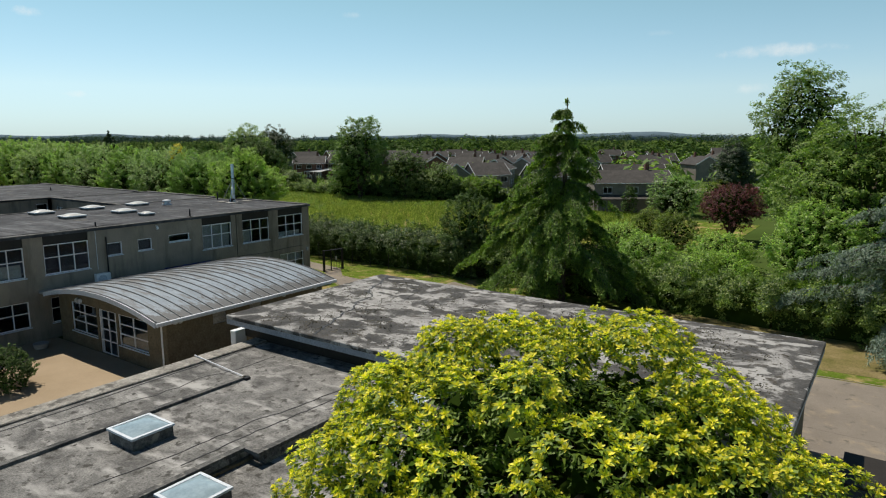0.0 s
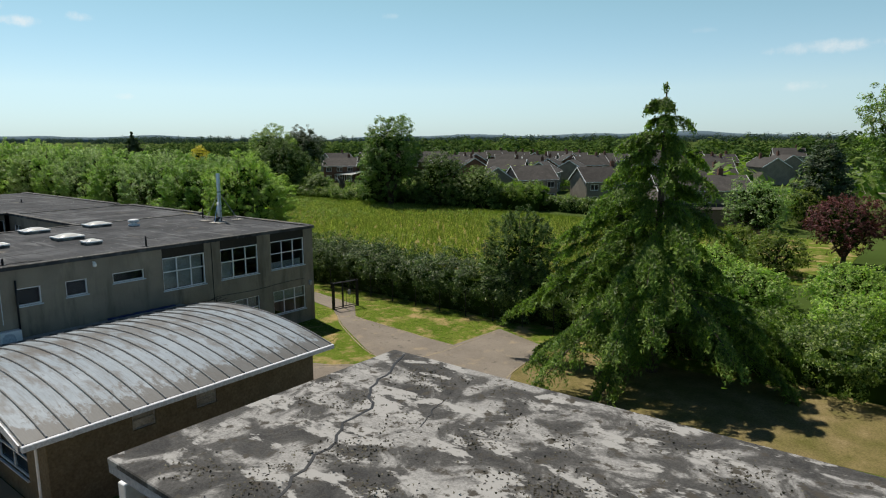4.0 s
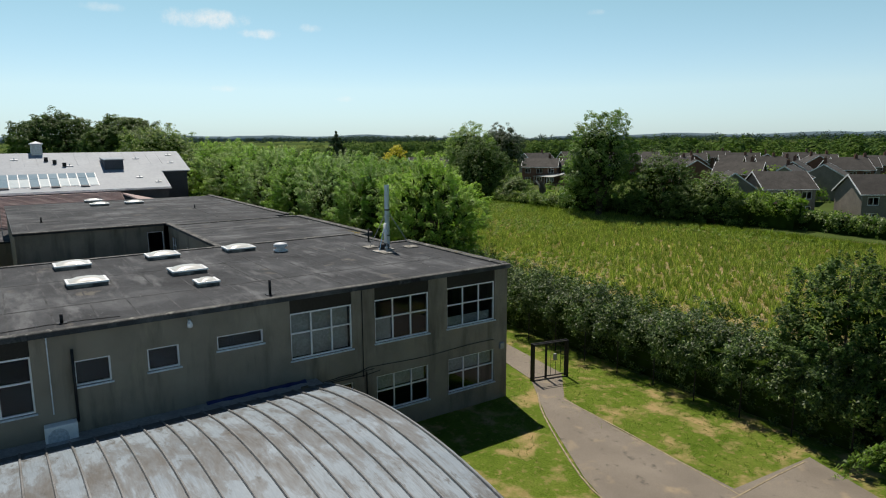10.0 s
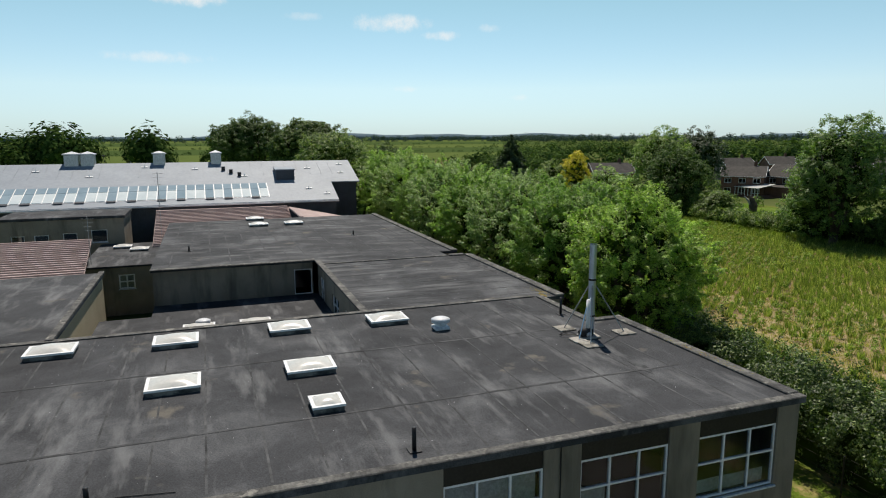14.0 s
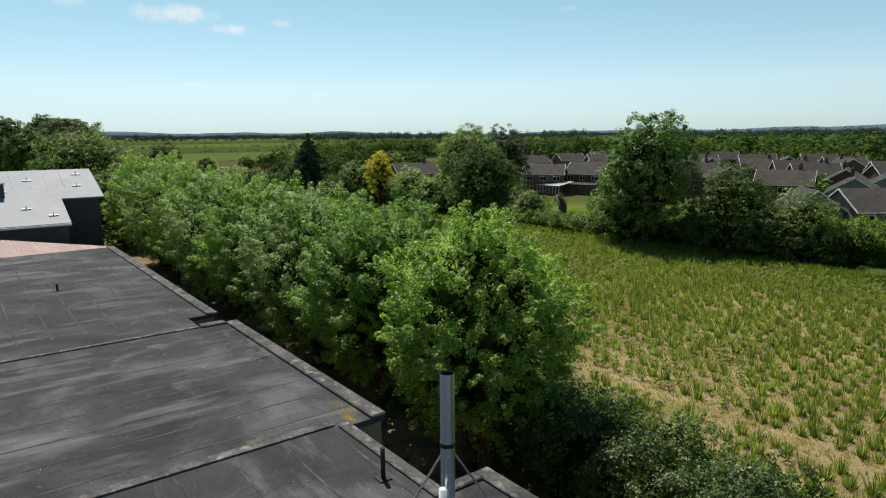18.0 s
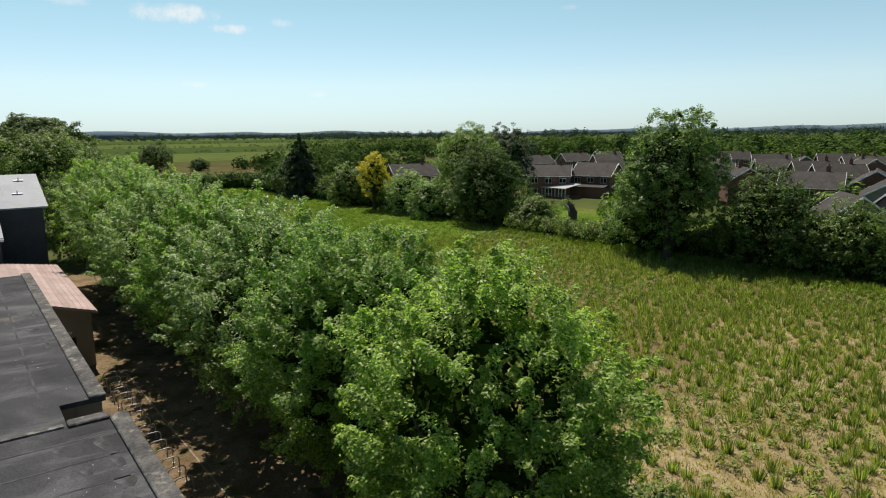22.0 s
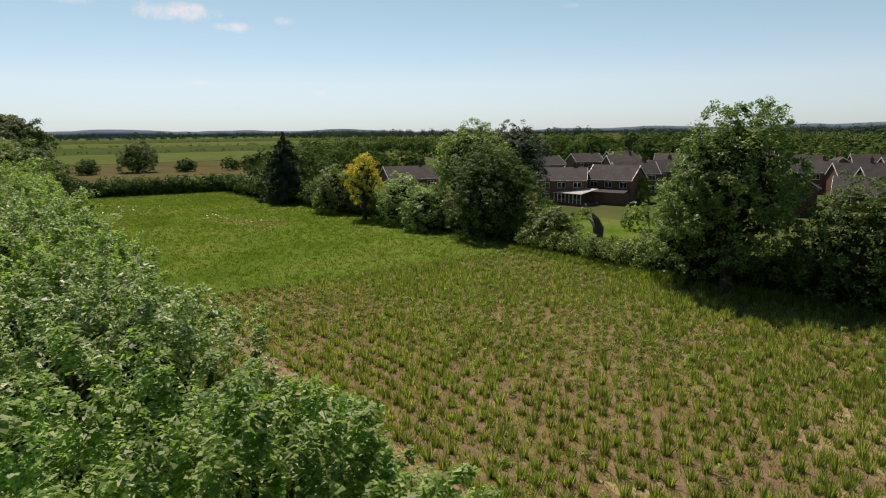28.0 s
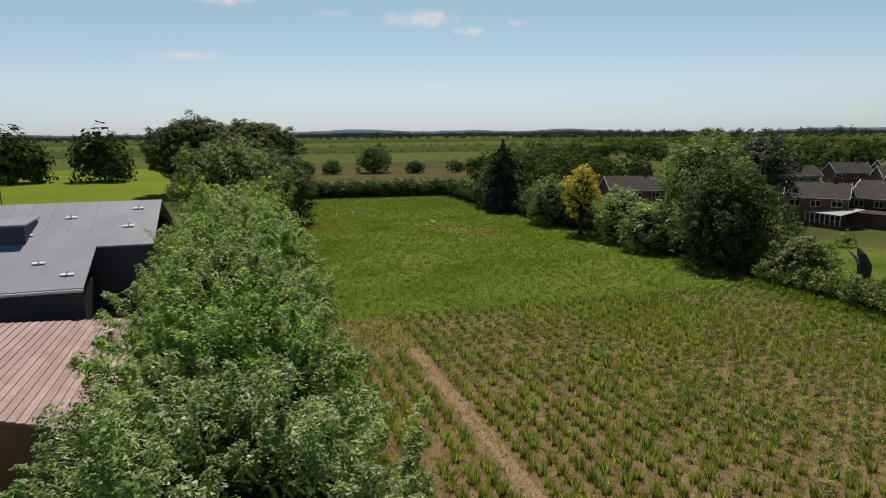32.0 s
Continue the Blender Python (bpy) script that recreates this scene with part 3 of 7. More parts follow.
# steel with the blue of the reflected sky put into its colour
M_FLUE = surface("sky_tinted_flue", [(0.3, (0.43, 0.54, 0.7)), (0.7, (0.52, 0.64, 0.8))], 1.5, 0.3, 0.02, 30, metal=1.0, fine=0.08)
M_ACRYLIC = surface("milky_acrylic", [(0.3, (0.52, 0.53, 0.52)), (0.7, (0.62, 0.62, 0.59))], 2.0, 0.28, 0.05, 10, fine=0.1)
M_HOUSEBRICK = surface("red_house_brick", [(0.3, (0.14, 0.07, 0.05)), (0.7, (0.2, 0.11, 0.08))], 0.8, 0.92, 0.3, 30, fine=0.25, vary=0.15)
M_HOUSEGREY = surface("grey_house_brick", [(0.3, (0.19, 0.17, 0.145)), (0.7, (0.27, 0.24, 0.205))], 0.8, 0.92, 0.3, 30, fine=0.25, vary=0.1)
M_ROOFTILE = surface("brown_roof_tile", [(0.3, (0.042, 0.039, 0.037)), (0.7, (0.074, 0.069, 0.064))], 0.8, 0.9, 0.4, 12, fine=0.3, fscale=6, vary=0.2)
M_ASH = leafy("ash_leaves", [(0.0, (0.09, 0.175, 0.03)), (0.5, (0.23, 0.345, 0.075)), (1.0, (0.45, 0.56, 0.18))], 0.48, 0.5, 0.3, 0.5)
M_ASHDARK = leafy("deep_ash_leaves", [(0.0, (0.055, 0.115, 0.022)), (0.5, (0.135, 0.215, 0.05)), (1.0, (0.29, 0.385, 0.115))], 0.4, 0.5, 0.3, 0.4)
M_LIME = leafy("lime_leaves", [(0.0, (0.055, 0.115, 0.015)), (0.5, (0.14, 0.225, 0.036)), (1.0, (0.3, 0.385, 0.085))], 0.35)
M_STRAW = leafy("straw_weeds", [(0.0, (0.2, 0.19, 0.055)), (0.6, (0.36, 0.31, 0.12)), (1.0, (0.5, 0.43, 0.2))], 0.4)
M_OAK = leafy("dark_leaves", [(0.0, (0.025, 0.06, 0.013)), (0.5, (0.07, 0.125, 0.028)), (1.0, (0.15, 0.22, 0.058))], 0.22, 0.6, 0.35, 0.2)
M_FAROAK = leafy("far_oak_leaves", [(0.0, (0.02, 0.045, 0.014)), (0.6, (0.045, 0.08, 0.024)), (1.0, (0.1, 0.145, 0.045))], 0.12, shine=0.0)
M_SILVER = leafy("silvery_leaves", [(0.0, (0.075, 0.145, 0.045)), (0.5, (0.215, 0.315, 0.1)), (1.0, (0.46, 0.56, 0.25))], 0.44, 0.46, 0.3, 0.6)
M_GOLD = leafy("golden_leaves", [(0.0, (0.33, 0.4, 0.03)), (0.4, (0.6, 0.58, 0.045)), (1.0, (0.86, 0.74, 0.09))], 0.22)
M_GOLDLOW = leafy("young_green_leaves", [(0.0, (0.08, 0.15, 0.018)), (1.0, (0.25, 0.33, 0.045))], 0.25)
M_GOLDDEEP = leafy("shaded_green_leaves", [(0.0, (0.05, 0.11, 0.012)), (1.0, (0.18, 0.26, 0.025))], 0.3)
M_CEDAR = leafy("cedar_needles", [(0.0, (0.045, 0.095, 0.016)), (1.0, (0.17, 0.26, 0.04))], 0.3)
M_CEDARTIP = leafy("cedar_tips", [(0.0, (0.075, 0.145, 0.028)), (1.0, (0.28, 0.385, 0.08))], 0.38)
M_BLUECEDAR = leafy("blue_needles", [(0.0, (0.07, 0.11, 0.085)), (1.0, (0.22, 0.29, 0.25))], 0.2)
M_HEDGE = leafy("hedge_leaves", [(0.0, (0.04, 0.085, 0.016)), (0.6, (0.125, 0.195, 0.042)), (1.0, (0.31, 0.38, 0.12))], 0.35, 0.5, 0.35, 0.4)
M_FIELDHEDGE = leafy("hawthorn_leaves", [(0.0, (0.022, 0.05, 0.012)), (0.7, (0.085, 0.14, 0.034)), (1.0, (0.27, 0.33, 0.11))], 0.25, 0.5, 0.4, 0.4)
M_YELLOW = leafy("yellow_leaves", [(0.0, (0.42, 0.34, 0.02)), (1.0, (0.85, 0.66, 0.05))], 0.3)
M_PURPLE = leafy("purple_leaves", [(0.0, (0.05, 0.016, 0.02)), (1.0, (0.19, 0.058, 0.07))], 0.25)
M_CROP = leafy("field_tufts", [(0.0, (0.055, 0.105, 0.024)), (0.6, (0.195, 0.245, 0.068)), (1.0, (0.5, 0.48, 0.2))], 0.45)
M_GRASS = leafy("tall_grass", [(0.0, (0.085, 0.135, 0.018)), (0.6, (0.15, 0.2, 0.03)), (1.0, (0.3, 0.31, 0.09))], 0.4)
M_SPRUCE = leafy("spruce_needles", [(0.0, (0.025, 0.045, 0.026)), (1.0, (0.085, 0.13, 0.06))], 0.12)
M_FAR = leafy("far_foliage", [(0.0, (0.035, 0.065, 0.024)), (0.6, (0.065, 0.11, 0.036)), (1.0, (0.12, 0.17, 0.055))], 0.15, shine=0.0)
M_FARLIGHT = leafy("far_light_foliage", [(0.0, (0.045, 0.085, 0.026)), (1.0, (0.12, 0.175, 0.05))], 0.15, shine=0.0)
# bluish tones: distance haze mixed into the colour of far woods and hills
M_HORIZON = leafy("hazed_foliage", [(0.0, (0.06, 0.09, 0.085)), (1.0, (0.1, 0.14, 0.12))], 0.1, shine=0.0)
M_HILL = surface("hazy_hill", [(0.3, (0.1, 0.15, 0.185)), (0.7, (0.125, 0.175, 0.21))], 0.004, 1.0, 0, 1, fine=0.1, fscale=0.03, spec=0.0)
M_MOWN = surface("mown_grass", [(0.35, (0.13, 0.2, 0.025)), (0.65, (0.17, 0.24, 0.035))], 0.02, 0.98, 0.5, 20, fine=0.2, fscale=1.0, spec=0.0)
# earth browns toned down to carry some of the tree shade
M_EARTH = surface("shaded_earth", [(0.3, (0.12, 0.088, 0.052)), (0.5, (0.21, 0.155, 0.098)), (0.7, (0.31, 0.235, 0.155))], 0.5, 0.98, 0.8, 30, fine=0.4, fscale=9, stain=((0.08, 0.1, 0.03), 0.9, 0.56, 0.66, None), spec=0.0)
# near-black greens that stand in for shade inside crowns and hedges
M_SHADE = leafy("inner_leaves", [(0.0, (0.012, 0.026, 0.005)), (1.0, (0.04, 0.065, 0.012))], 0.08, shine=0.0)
# weathered timber, lightened to carry the sun on the plant room's side
M_WEATHERED = surface("weathered_slats", [(0.3, (0.24, 0.22, 0.19)), (0.7, (0.46, 0.43, 0.38))], 1.0, 0.9, 0.3, 20, fine=0.35, vary=0.25)
# ---- ground ----
bm = bmesh.new()
R = 4600
prism(bm, [(R * math.cos(a), R * math.sin(a)) for a in (2 * math.pi * k / 48 for k in range(48))], -0.5, 0.0)
structure("ground", bm, M_LAND, "flat green farmland reaching the horizon", "ground")


def sheet(name, poly, z, material, label, category, thick=0.3):
    bm = bmesh.new()
    prism(bm, poly, z - thick, z)
    return structure(name, bm, material, label, category)


def lobe(cx, cy, r, a0, a1, n=10):
    return [(cx + r * math.cos(radians(a0 + (a1 - a0) * k / n)), cy + r * math.sin(radians(a0 + (a1 - a0) * k / n))) for k in range(n + 1)]


# planted field, meadow and their bare strip
sheet("field_soil", [(-121.5, 55), (-27, 55), (-27, 110), (-121.5, 104)], 0.02, M_SOIL, "stony brown soil of the planted field", "field")
edge_rng = random.Random(5)
M_STRAWSOIL = surface("straw_covered_soil", [(0.3, (0.22, 0.172, 0.095)), (0.55, (0.34, 0.275, 0.16)), (0.8, (0.47, 0.39, 0.24))], 0.25, 0.98, 0.9, 30, fine=0.4, fscale=7,
                      stain=((0.2, 0.18, 0.07), 0.16, 0.5, 0.7, None), streak=((0.24, 0.195, 0.1), 1.6, 0.52, 0.64, None), spec=0.0)
sheet("straw_soil", [(-74 + edge_rng.uniform(-5, 5), 55.2 + 2.2 * k) for k in range(18)][::-1] + [(-29, 55.2), (-29, 93)], 0.028, M_STRAWSOIL, "dry straw-littered soil among the rows", "field")
sheet("bare_strip", [(-112 + 0.27 * k, 62.4 + edge_rng.uniform(-0.14, 0.14)) for k in range(140)] + [(-74.5 - 0.27 * k, 63.3 + edge_rng.uniform(-0.14, 0.14)) for k in range(140)], 0.032, M_BARE, "bare pinkish soil strip between planted rows", "field")
sheet("meadow", [(-238, 52), (-121.5, 52), (-121.5, 106), (-238, 106)], 0.03, M_MEADOW, "long green grass of an open meadow", "meadow")
sheet("playing_field", [(-430, -160), (-242, -160), (-242, 66), (-430, 66)], 0.04, M_MOWN, "mown green playing field", "field")
# school grounds
sheet("lawn", [(-58, 34.4), (-36, 34.4), (-27, 36), (4, 33), (10, 42), (10, 54), (-58, 54)], 0.025, M_LAWN, "worn green lawn with dry patches", "lawn")
sheet("dry_verge", [(-26.5, 40.0), (-24, 37.5), (-14, 39.5), (2, 40.5), (8, 41.5), (8, 49.5), (-27.3, 46)], 0.033, M_DRYLAWN, "dry yellowed grass under the trees", "lawn")
sheet("yard_path", [(-31, 17), (-27, 17), (-27, 31.5), (6, 31.5), (6, 39.3), (-9, 38.5), (-22, 36.8), (-25.5, 38.2), (-26.6, 40.6), (-27.3, 45.7), (-31.8, 47.3), (-32.2, 42.4), (-31.6, 40.6), (-32.6, 38.2), (-35.5, 35.5), (-40, 33.6), (-31, 31)], 0.041, M_TARMAC, "worn pinkish tarmac yard", "path")
sheet("back_yard", [(-9.3, 2), (14, 2), (14, 31.5), (-9.3, 31.5)], 0.036, M_TARMAC, "worn pinkish tarmac yard beside the low roofs", "paving")
sheet("gate_path", [(-33.2, 37.6), (-31.2, 38.4), (-31.2, 42.5), (-37.8, 43.0), (-41.9, 43.6), (-44.5, 46.0), (-52, 47.2), (-52, 45.6), (-44.8, 44.0), (-40.9, 41.4), (-36, 38.7)], 0.045, M_TARMAC, "narrow tarmac path to the gate", "path")
sheet("paved_court", [(-43.8, -12), (-24, -12), (-24, 19), (-31, 19), (-31, 19.05), (-43.8, 19.05)], 0.03, M_PAVE, "sandy resin paved courtyard", "paving")
sheet("side_path", [(-128, 41.0), (-57, 41.0), (-57, 46.2), (-128, 47.8)], 0.03, M_EARTH, "dusty brown earth path beside the school", "path")
sheet("shade_strip", [(-128, 46.4), (-57, 45.4), (-57, 55), (-128, 55)], 0.024, M_EARTH, "brown earth below the trees, their shade in its colour", "ground")
# ---- main two-storey school block ----
M_PARAPET = surface("lichened_parapet", [(0.35, (0.2, 0.19, 0.17)), (0.65, (0.36, 0.345, 0.31))], 1.6, 0.95, 0.6, 30, fine=0.4, fscale=10, stain=((0.1, 0.095, 0.085), 2.4, 0.54, 0.64, None))
school = thing("school_building", "two-storey flat-roofed school block in brown pebble render", "building", (-57, 30, 0))
PX = -43.85
WF = ("+x", PX)
front = face_map(*WF)
T6 = 6.62
UP = [(14.9, 17.65), (18.8, 21.62), (30.3, 33.0), (34.08, 36.84), (37.85, 40.66)]
SMALL = [(22.8, 23.9, 4.78, 5.66), (25.05, 26.12, 4.82, 5.64), (27.45, 29.2, 5.12, 5.66)]
LOW = [(14.9, 17.65), (18.95, 21.6), (30.3, 33.0), (34.1, 36.82), (37.92, 40.66)]
FAR_UP = [(-1.0, 1.75), (2.9, 5.65), (6.9, 9.65), (10.9, 13.65)]
holes = [(a, b, 4.15, T6) for a, b in UP + FAR_UP] + SMALL + [(a, b, 1.0, 2.65) for a, b in LOW + FAR_UP]
bm = bmesh.new()
pierced(bm, place_map(*WF), -6, 41.45, 0, T6, 0.3, holes)
part("wall", bm, M_RENDER, school)
for b in ((-52.95, PX - 0.302, 41.15, 41.45, 0, T6), (-52.95, -52.65, 40.052, 41.148, 0, T6), (-57.5, -52.65, 39.75, 40.05, 0, T6), (-57.5, -57.2, -5.698, 39.748, 3.4, T6), (-57.5, PX - 0.302, -6, -5.7, 0, T6)):
    part("wall", boxes(b), M_RENDER, school)
# floors and walls added to close the rooms, dark-coloured in place of shade
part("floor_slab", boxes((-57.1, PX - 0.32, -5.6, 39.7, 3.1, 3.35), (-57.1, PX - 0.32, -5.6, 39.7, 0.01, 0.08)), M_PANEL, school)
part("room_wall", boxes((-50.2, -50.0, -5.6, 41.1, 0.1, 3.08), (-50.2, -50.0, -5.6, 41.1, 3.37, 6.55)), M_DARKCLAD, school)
for a, b in UP + FAR_UP:
    bm = bmesh.new()
    front(bm, a + 0.002, b - 0.002, 6.05, T6 - 0.005, -0.16, -0.06)
    part("spandrel", bm, M_PANEL, school, "dark brown cladding above the window")
    glazing(school, WF, a, b, 4.15, 6.045, (1 / 3, 2 / 3), (0.56,), M_WHITE, M_GLASS, M_SILL)
for a, b, c, d in SMALL:
    glazing(school, WF, a, b, c, d, (), (), M_WHITE, M_GLASS, M_SILL, label="small white framed window")
for a, b in LOW + FAR_UP:
    glazing(school, WF, a, b, 1.0, 2.65, (1 / 3, 2 / 3), (0.56,), M_WHITE, M_GLASS, M_SILL)
# blinds drawn behind some of the windows
M_BLIND = surface("beige_blind", [(0.3, (0.34, 0.33, 0.28)), (0.7, (0.42, 0.41, 0.35))], 2.0, 0.9, 0.1, 20)
for a, b, c, d in ((30.4, 32.9, 4.2, 6.0), (34.2, 35.0, 4.2, 5.15), (37.95, 40.5, 4.2, 4.6), (38.0, 40.6, 1.95, 2.6), (34.2, 36.7, 1.95, 2.6), (15.0, 17.5, 4.2, 5.0)):
    bm = bmesh.new()
    front(bm, a, b, c, d, -0.29, -0.27)
    part("blind", bm, M_BLIND, school, "pale blind behind the glass")
# black panels added behind the small panes, in place of room shade
for a, b, c, d in SMALL:
    bm = bmesh.new()
    front(bm, a, b, c, d, -0.3, -0.285)
    part("blind", bm, M_BLACK, school, "black panel added for the dark of the room")
# roof deck of the front block with its raised felt edge
bm = bmesh.new()
prism(bm, [(-57.5, -6.1), (PX + 0.12, -6.1), (PX + 0.12, 41.55), (-53.05, 41.55), (-53.05, 40.15), (-57.5, 40.15)], T6 + 0.002, 6.78)
part("roof", bm, M_FELT, school, "dark grey felt roof with pale worn streaks")
part("roof_edge", bevelled(boxes((PX - 0.16, PX + 0.14, -6.1, 41.57, 6.782, 6.83), (-53.07, PX - 0.162, 41.15, 41.57, 6.782, 6.86), (-53.07, -52.75, 40.2, 41.148, 6.782, 6.86), (-57.3, -52.75, 39.86, 40.198, 6.782, 6.85)), 0.025), M_KERB, school, "raised felt kerb along the roof edge")
# wings round the inner court
wing = thing("school_wing", "flat-roofed rear wing of the school in brown render", "building", (-75, 32, 0))
bm = bmesh.new()
WS = ("-y", 31.65)
pierced(bm, place_map(*WS), -70.9, -57.52, 3.4, T6, 0.3, [(-70.0, -68.6, 4.3, 5.9), (-66.0, -64.0, 4.3, 5.7), (-62.5, -60.5, 4.3, 5.7)])
part("wall", bm, M_RENDER, wing)
part("wall", pierced(bmesh.new(), place_map("+x", -71.0), 22.1, 31.35, 3.4, T6, 0.3, [(30.2, 31.3, 4.6, 6.2)]), M_RENDER, wing)
WE = ("+x", -71.0)
for b in ((-69, -57.52, 40.9, 41.2, 0, T6), (-57.51, -57.22, 40.06, 41.2, 0, T6), (-69.0, -68.7, 39.8, 40.898, 0, T6), (-70.9, -69.0, 39.5, 39.8, 0, T6), (-71.3, -71.0, 39.8, 40.95, 0, T6), (-93.5, -71.302, 40.65, 40.95, 0, T6), (-93.5, -93.2, 22.1, 40.648, 0, T6), (-93.198, -71.302, 22.1, 22.4, 0, T6)):
    part("wall", boxes(b), M_RENDER, wing)
glazing(wing, WE, 30.2, 31.3, 4.6, 6.2, (), (), M_WHITE, M_GLASS, M_SILL)
for a, b, c, d in ((-70.0, -68.6, 4.3, 5.9), (-66.0, -64.0, 4.3, 5.7), (-62.5, -60.5, 4.3, 5.7)):
    glazing(wing, WS, a, b, c, d, (0.5,), (0.6,), M_WHITE, M_GLASS, M_SILL)
bm = bmesh.new()
prism(bm, [(-69.0, 31.5), (-57.502, 31.5), (-57.502, 40.16), (-57.12, 40.16), (-57.12, 41.27), (-69.0, 41.27)], T6 + 0.002, 6.79)
prism(bm, [(-93.6, 22.0), (-70.85, 22.0), (-70.85, 31.5), (-69.002, 31.5), (-69.002, 39.8), (-70.85, 39.8), (-70.85, 41.05), (-93.6, 41.05)], T6 + 0.002, 6.775)
part("roof", bm, M_FELT_WING, wing, "dark grey felt roof with pale worn streaks")
part("roof_edge", bevelled(boxes((-69, -57.1, 40.82, 41.29, 6.792, 6.89), (-93.6, -70.83, 40.6, 41.07, 6.777, 6.87), (-70.95, -70.5, 22.0, 31.5, 6.777, 6.84), (-70.5, -57.51, 31.4, 31.75, 6.792, 6.84), (-69.35, -68.9, 39.8, 40.818, 6.792, 6.88)), 0.03), M_KERB, wing, "raised felt kerb along the roof edge")
# single-storey roof in the inner court
part("court_roof", boxes((-70.99, -57.51, 22.1, 31.64, 3.2, 4.6), (-68.5, -57.51, 19.52, 22.1, 3.2, 4.598)), M_FELT, wing, "lower felt roof filling the inner court")
# rear left wing beside the court
left = thing("school_left_wing", "flat-roofed wing of the school, render coloured as if sunlit", "building", (-64, 8, 0))
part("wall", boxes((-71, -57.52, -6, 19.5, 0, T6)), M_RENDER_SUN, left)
part("roof", boxes((-71.1, -57.5, -6.1, 19.6, T6 + 0.002, 6.77)), M_FELT, left)
part("roof_edge", boxes((-71.1, -57.5, 19.35, 19.62, 6.772, 6.87)), M_KERB, left)

# ---- plant room on the roof ----
plant = thing("plant_room", "dark slatted timber plant room on the school roof", "roof structure", (-55, 10, 6.78))
part("body", boxes((-57.0, -53.45, -5, 17.2, 6.78, 9.0)), M_PANEL, plant)
for k in range(14):
    z = 6.86 + k * 0.152
    # side slats coloured paler for the sun on that face, front ones dark
    part("slat", boxes((-57.05, -53.4, 17.21, 17.27, z, z + 0.11)), M_WEATHERED, plant)
    part("slat", boxes((-53.44, -53.4, -5, 17.2, z, z + 0.11)), M_DARKCLAD, plant)
part("top", boxes((-57.1, -53.35, -5.1, 17.3, 9.002, 9.12)), M_FELT, plant)

# ---- hall with a curved metal roof ----
hall = thing("hall_extension", "brick extension with a curved standing-seam metal roof", "building", (-37, 25, 0))
HX0, HX1, HY0, HY1 = -43.1, -31.35, 19.1, 30.6
WH = ("-y", HY0)
bm = bmesh.new()
pierced(bm, place_map(*WH), HX0, HX1, 0, 3.3, 0.28, [(-41.6, -38.6, 0.9, 2.75), (-38.35, -36.4, 0.05, 2.75), (-36.2, -33.2, 0.9, 2.75)])
WX = ("+x", HX1)
pierced(bm, place_map(*WX), HY0 + 0.282, HY1 - 0.282, 0, 3.3, 0.28, [(22.0, 22.9, 2.2, 2.9), (24.6, 25.5, 2.2, 2.9)])
box(bm, HX0, HX1, HY1 - 0.28, HY1, 0, 3.3)
part("wall", bm, M_BRICK, hall)
n = 24
ARC = []
for k in range(n + 1):
    u = k / n
    x = -43.0 + 12.15 * u
    ARC.append((x, 3.26 + 0.78 * (1 - (2 * u - 1) ** 2)))
bm = bmesh.new()
ys = (18.2, 31.4)
rows = [[bm.verts.new((x, y, z + dz)) for x, z in ARC] for y in ys for dz in (0, -0.14)]
for k in range(n):
    bm.faces.new((rows[0][k], rows[0][k + 1], rows[2][k + 1], rows[2][k]))
    bm.faces.new((rows[1][k], rows[3][k], rows[3][k + 1], rows[1][k + 1]))
    bm.faces.new((rows[0][k], rows[1][k], rows[1][k + 1], rows[0][k + 1]))
    bm.faces.new((rows[2][k], rows[2][k + 1], rows[3][k + 1], rows[3][k]))
for k in (0, n):
    bm.faces.new((rows[0][k], rows[2][k], rows[3][k], rows[1][k]))
part("roof", bm, M_METAL, hall, "weathered pale zinc sheet", smooth=False)
for j in range(20):
    y = 18.3 + j * 0.684
    bm = bmesh.new()
    tube(bm, [(x, y, z + 0.025) for x, z in ARC], 0.038, 5)
    part("seam", bm, M_RIB, hall)
# brick under the vault
bm = bmesh.new()
for y0, y1 in ((HY0, HY0 + 0.26), (HY1 - 0.26, HY1)):
    inner = [(x, z - 0.15) for x, z in ARC if HX0 < x < HX1 and z - 0.15 > 3.31]
    ring = [[bm.verts.new(p) for p in ((x, y0, 3.301), (x, y1, 3.301), (x, y1, z), (x, y0, z))] for x, z in inner]
    for a, b in zip(ring, ring[1:]):
        for k in range(4):
            bm.faces.new((a[k], b[k], b[(k + 1) % 4], a[(k + 1) % 4]))
part("gable_wall", bm, M_BRICK, hall)
bm = bmesh.new()
ring = [[bm.verts.new((x, y, z + dz)) for y, dz in ((18.15, 0.03), (18.195, 0.03), (18.195, -0.25), (18.15, -0.25))] for x, z in ARC]
for a, b in zip(ring, ring[1:]):
    for k in range(4):
        bm.faces.new((a[k], b[k], b[(k + 1) % 4], a[(k + 1) % 4]))
part("verge", bm, M_FASCIA, hall, "grey-blue curved verge board")
part("gutter", bevelled(boxes((-30.86, -30.7, 18.2, 31.4, 3.05, 3.25)), 0.02), M_FASCIA, hall, "pale grey metal gutter")
part("floor_slab", boxes((HX0 + 0.1, HX1 - 0.3, HY0 + 0.3, HY1 - 0.3, 0.01, 0.05)), M_CONC, hall)
glazing(hall, WH, -41.6, -38.6, 0.9, 2.75, (0.5,), (0.36, 0.68), M_WHITE, M_GLASS, M_SILL)
glazing(hall, WH, -36.2, -33.2, 0.9, 2.75, (0.5,), (0.36, 0.68), M_WHITE, M_GLASS, M_SILL)
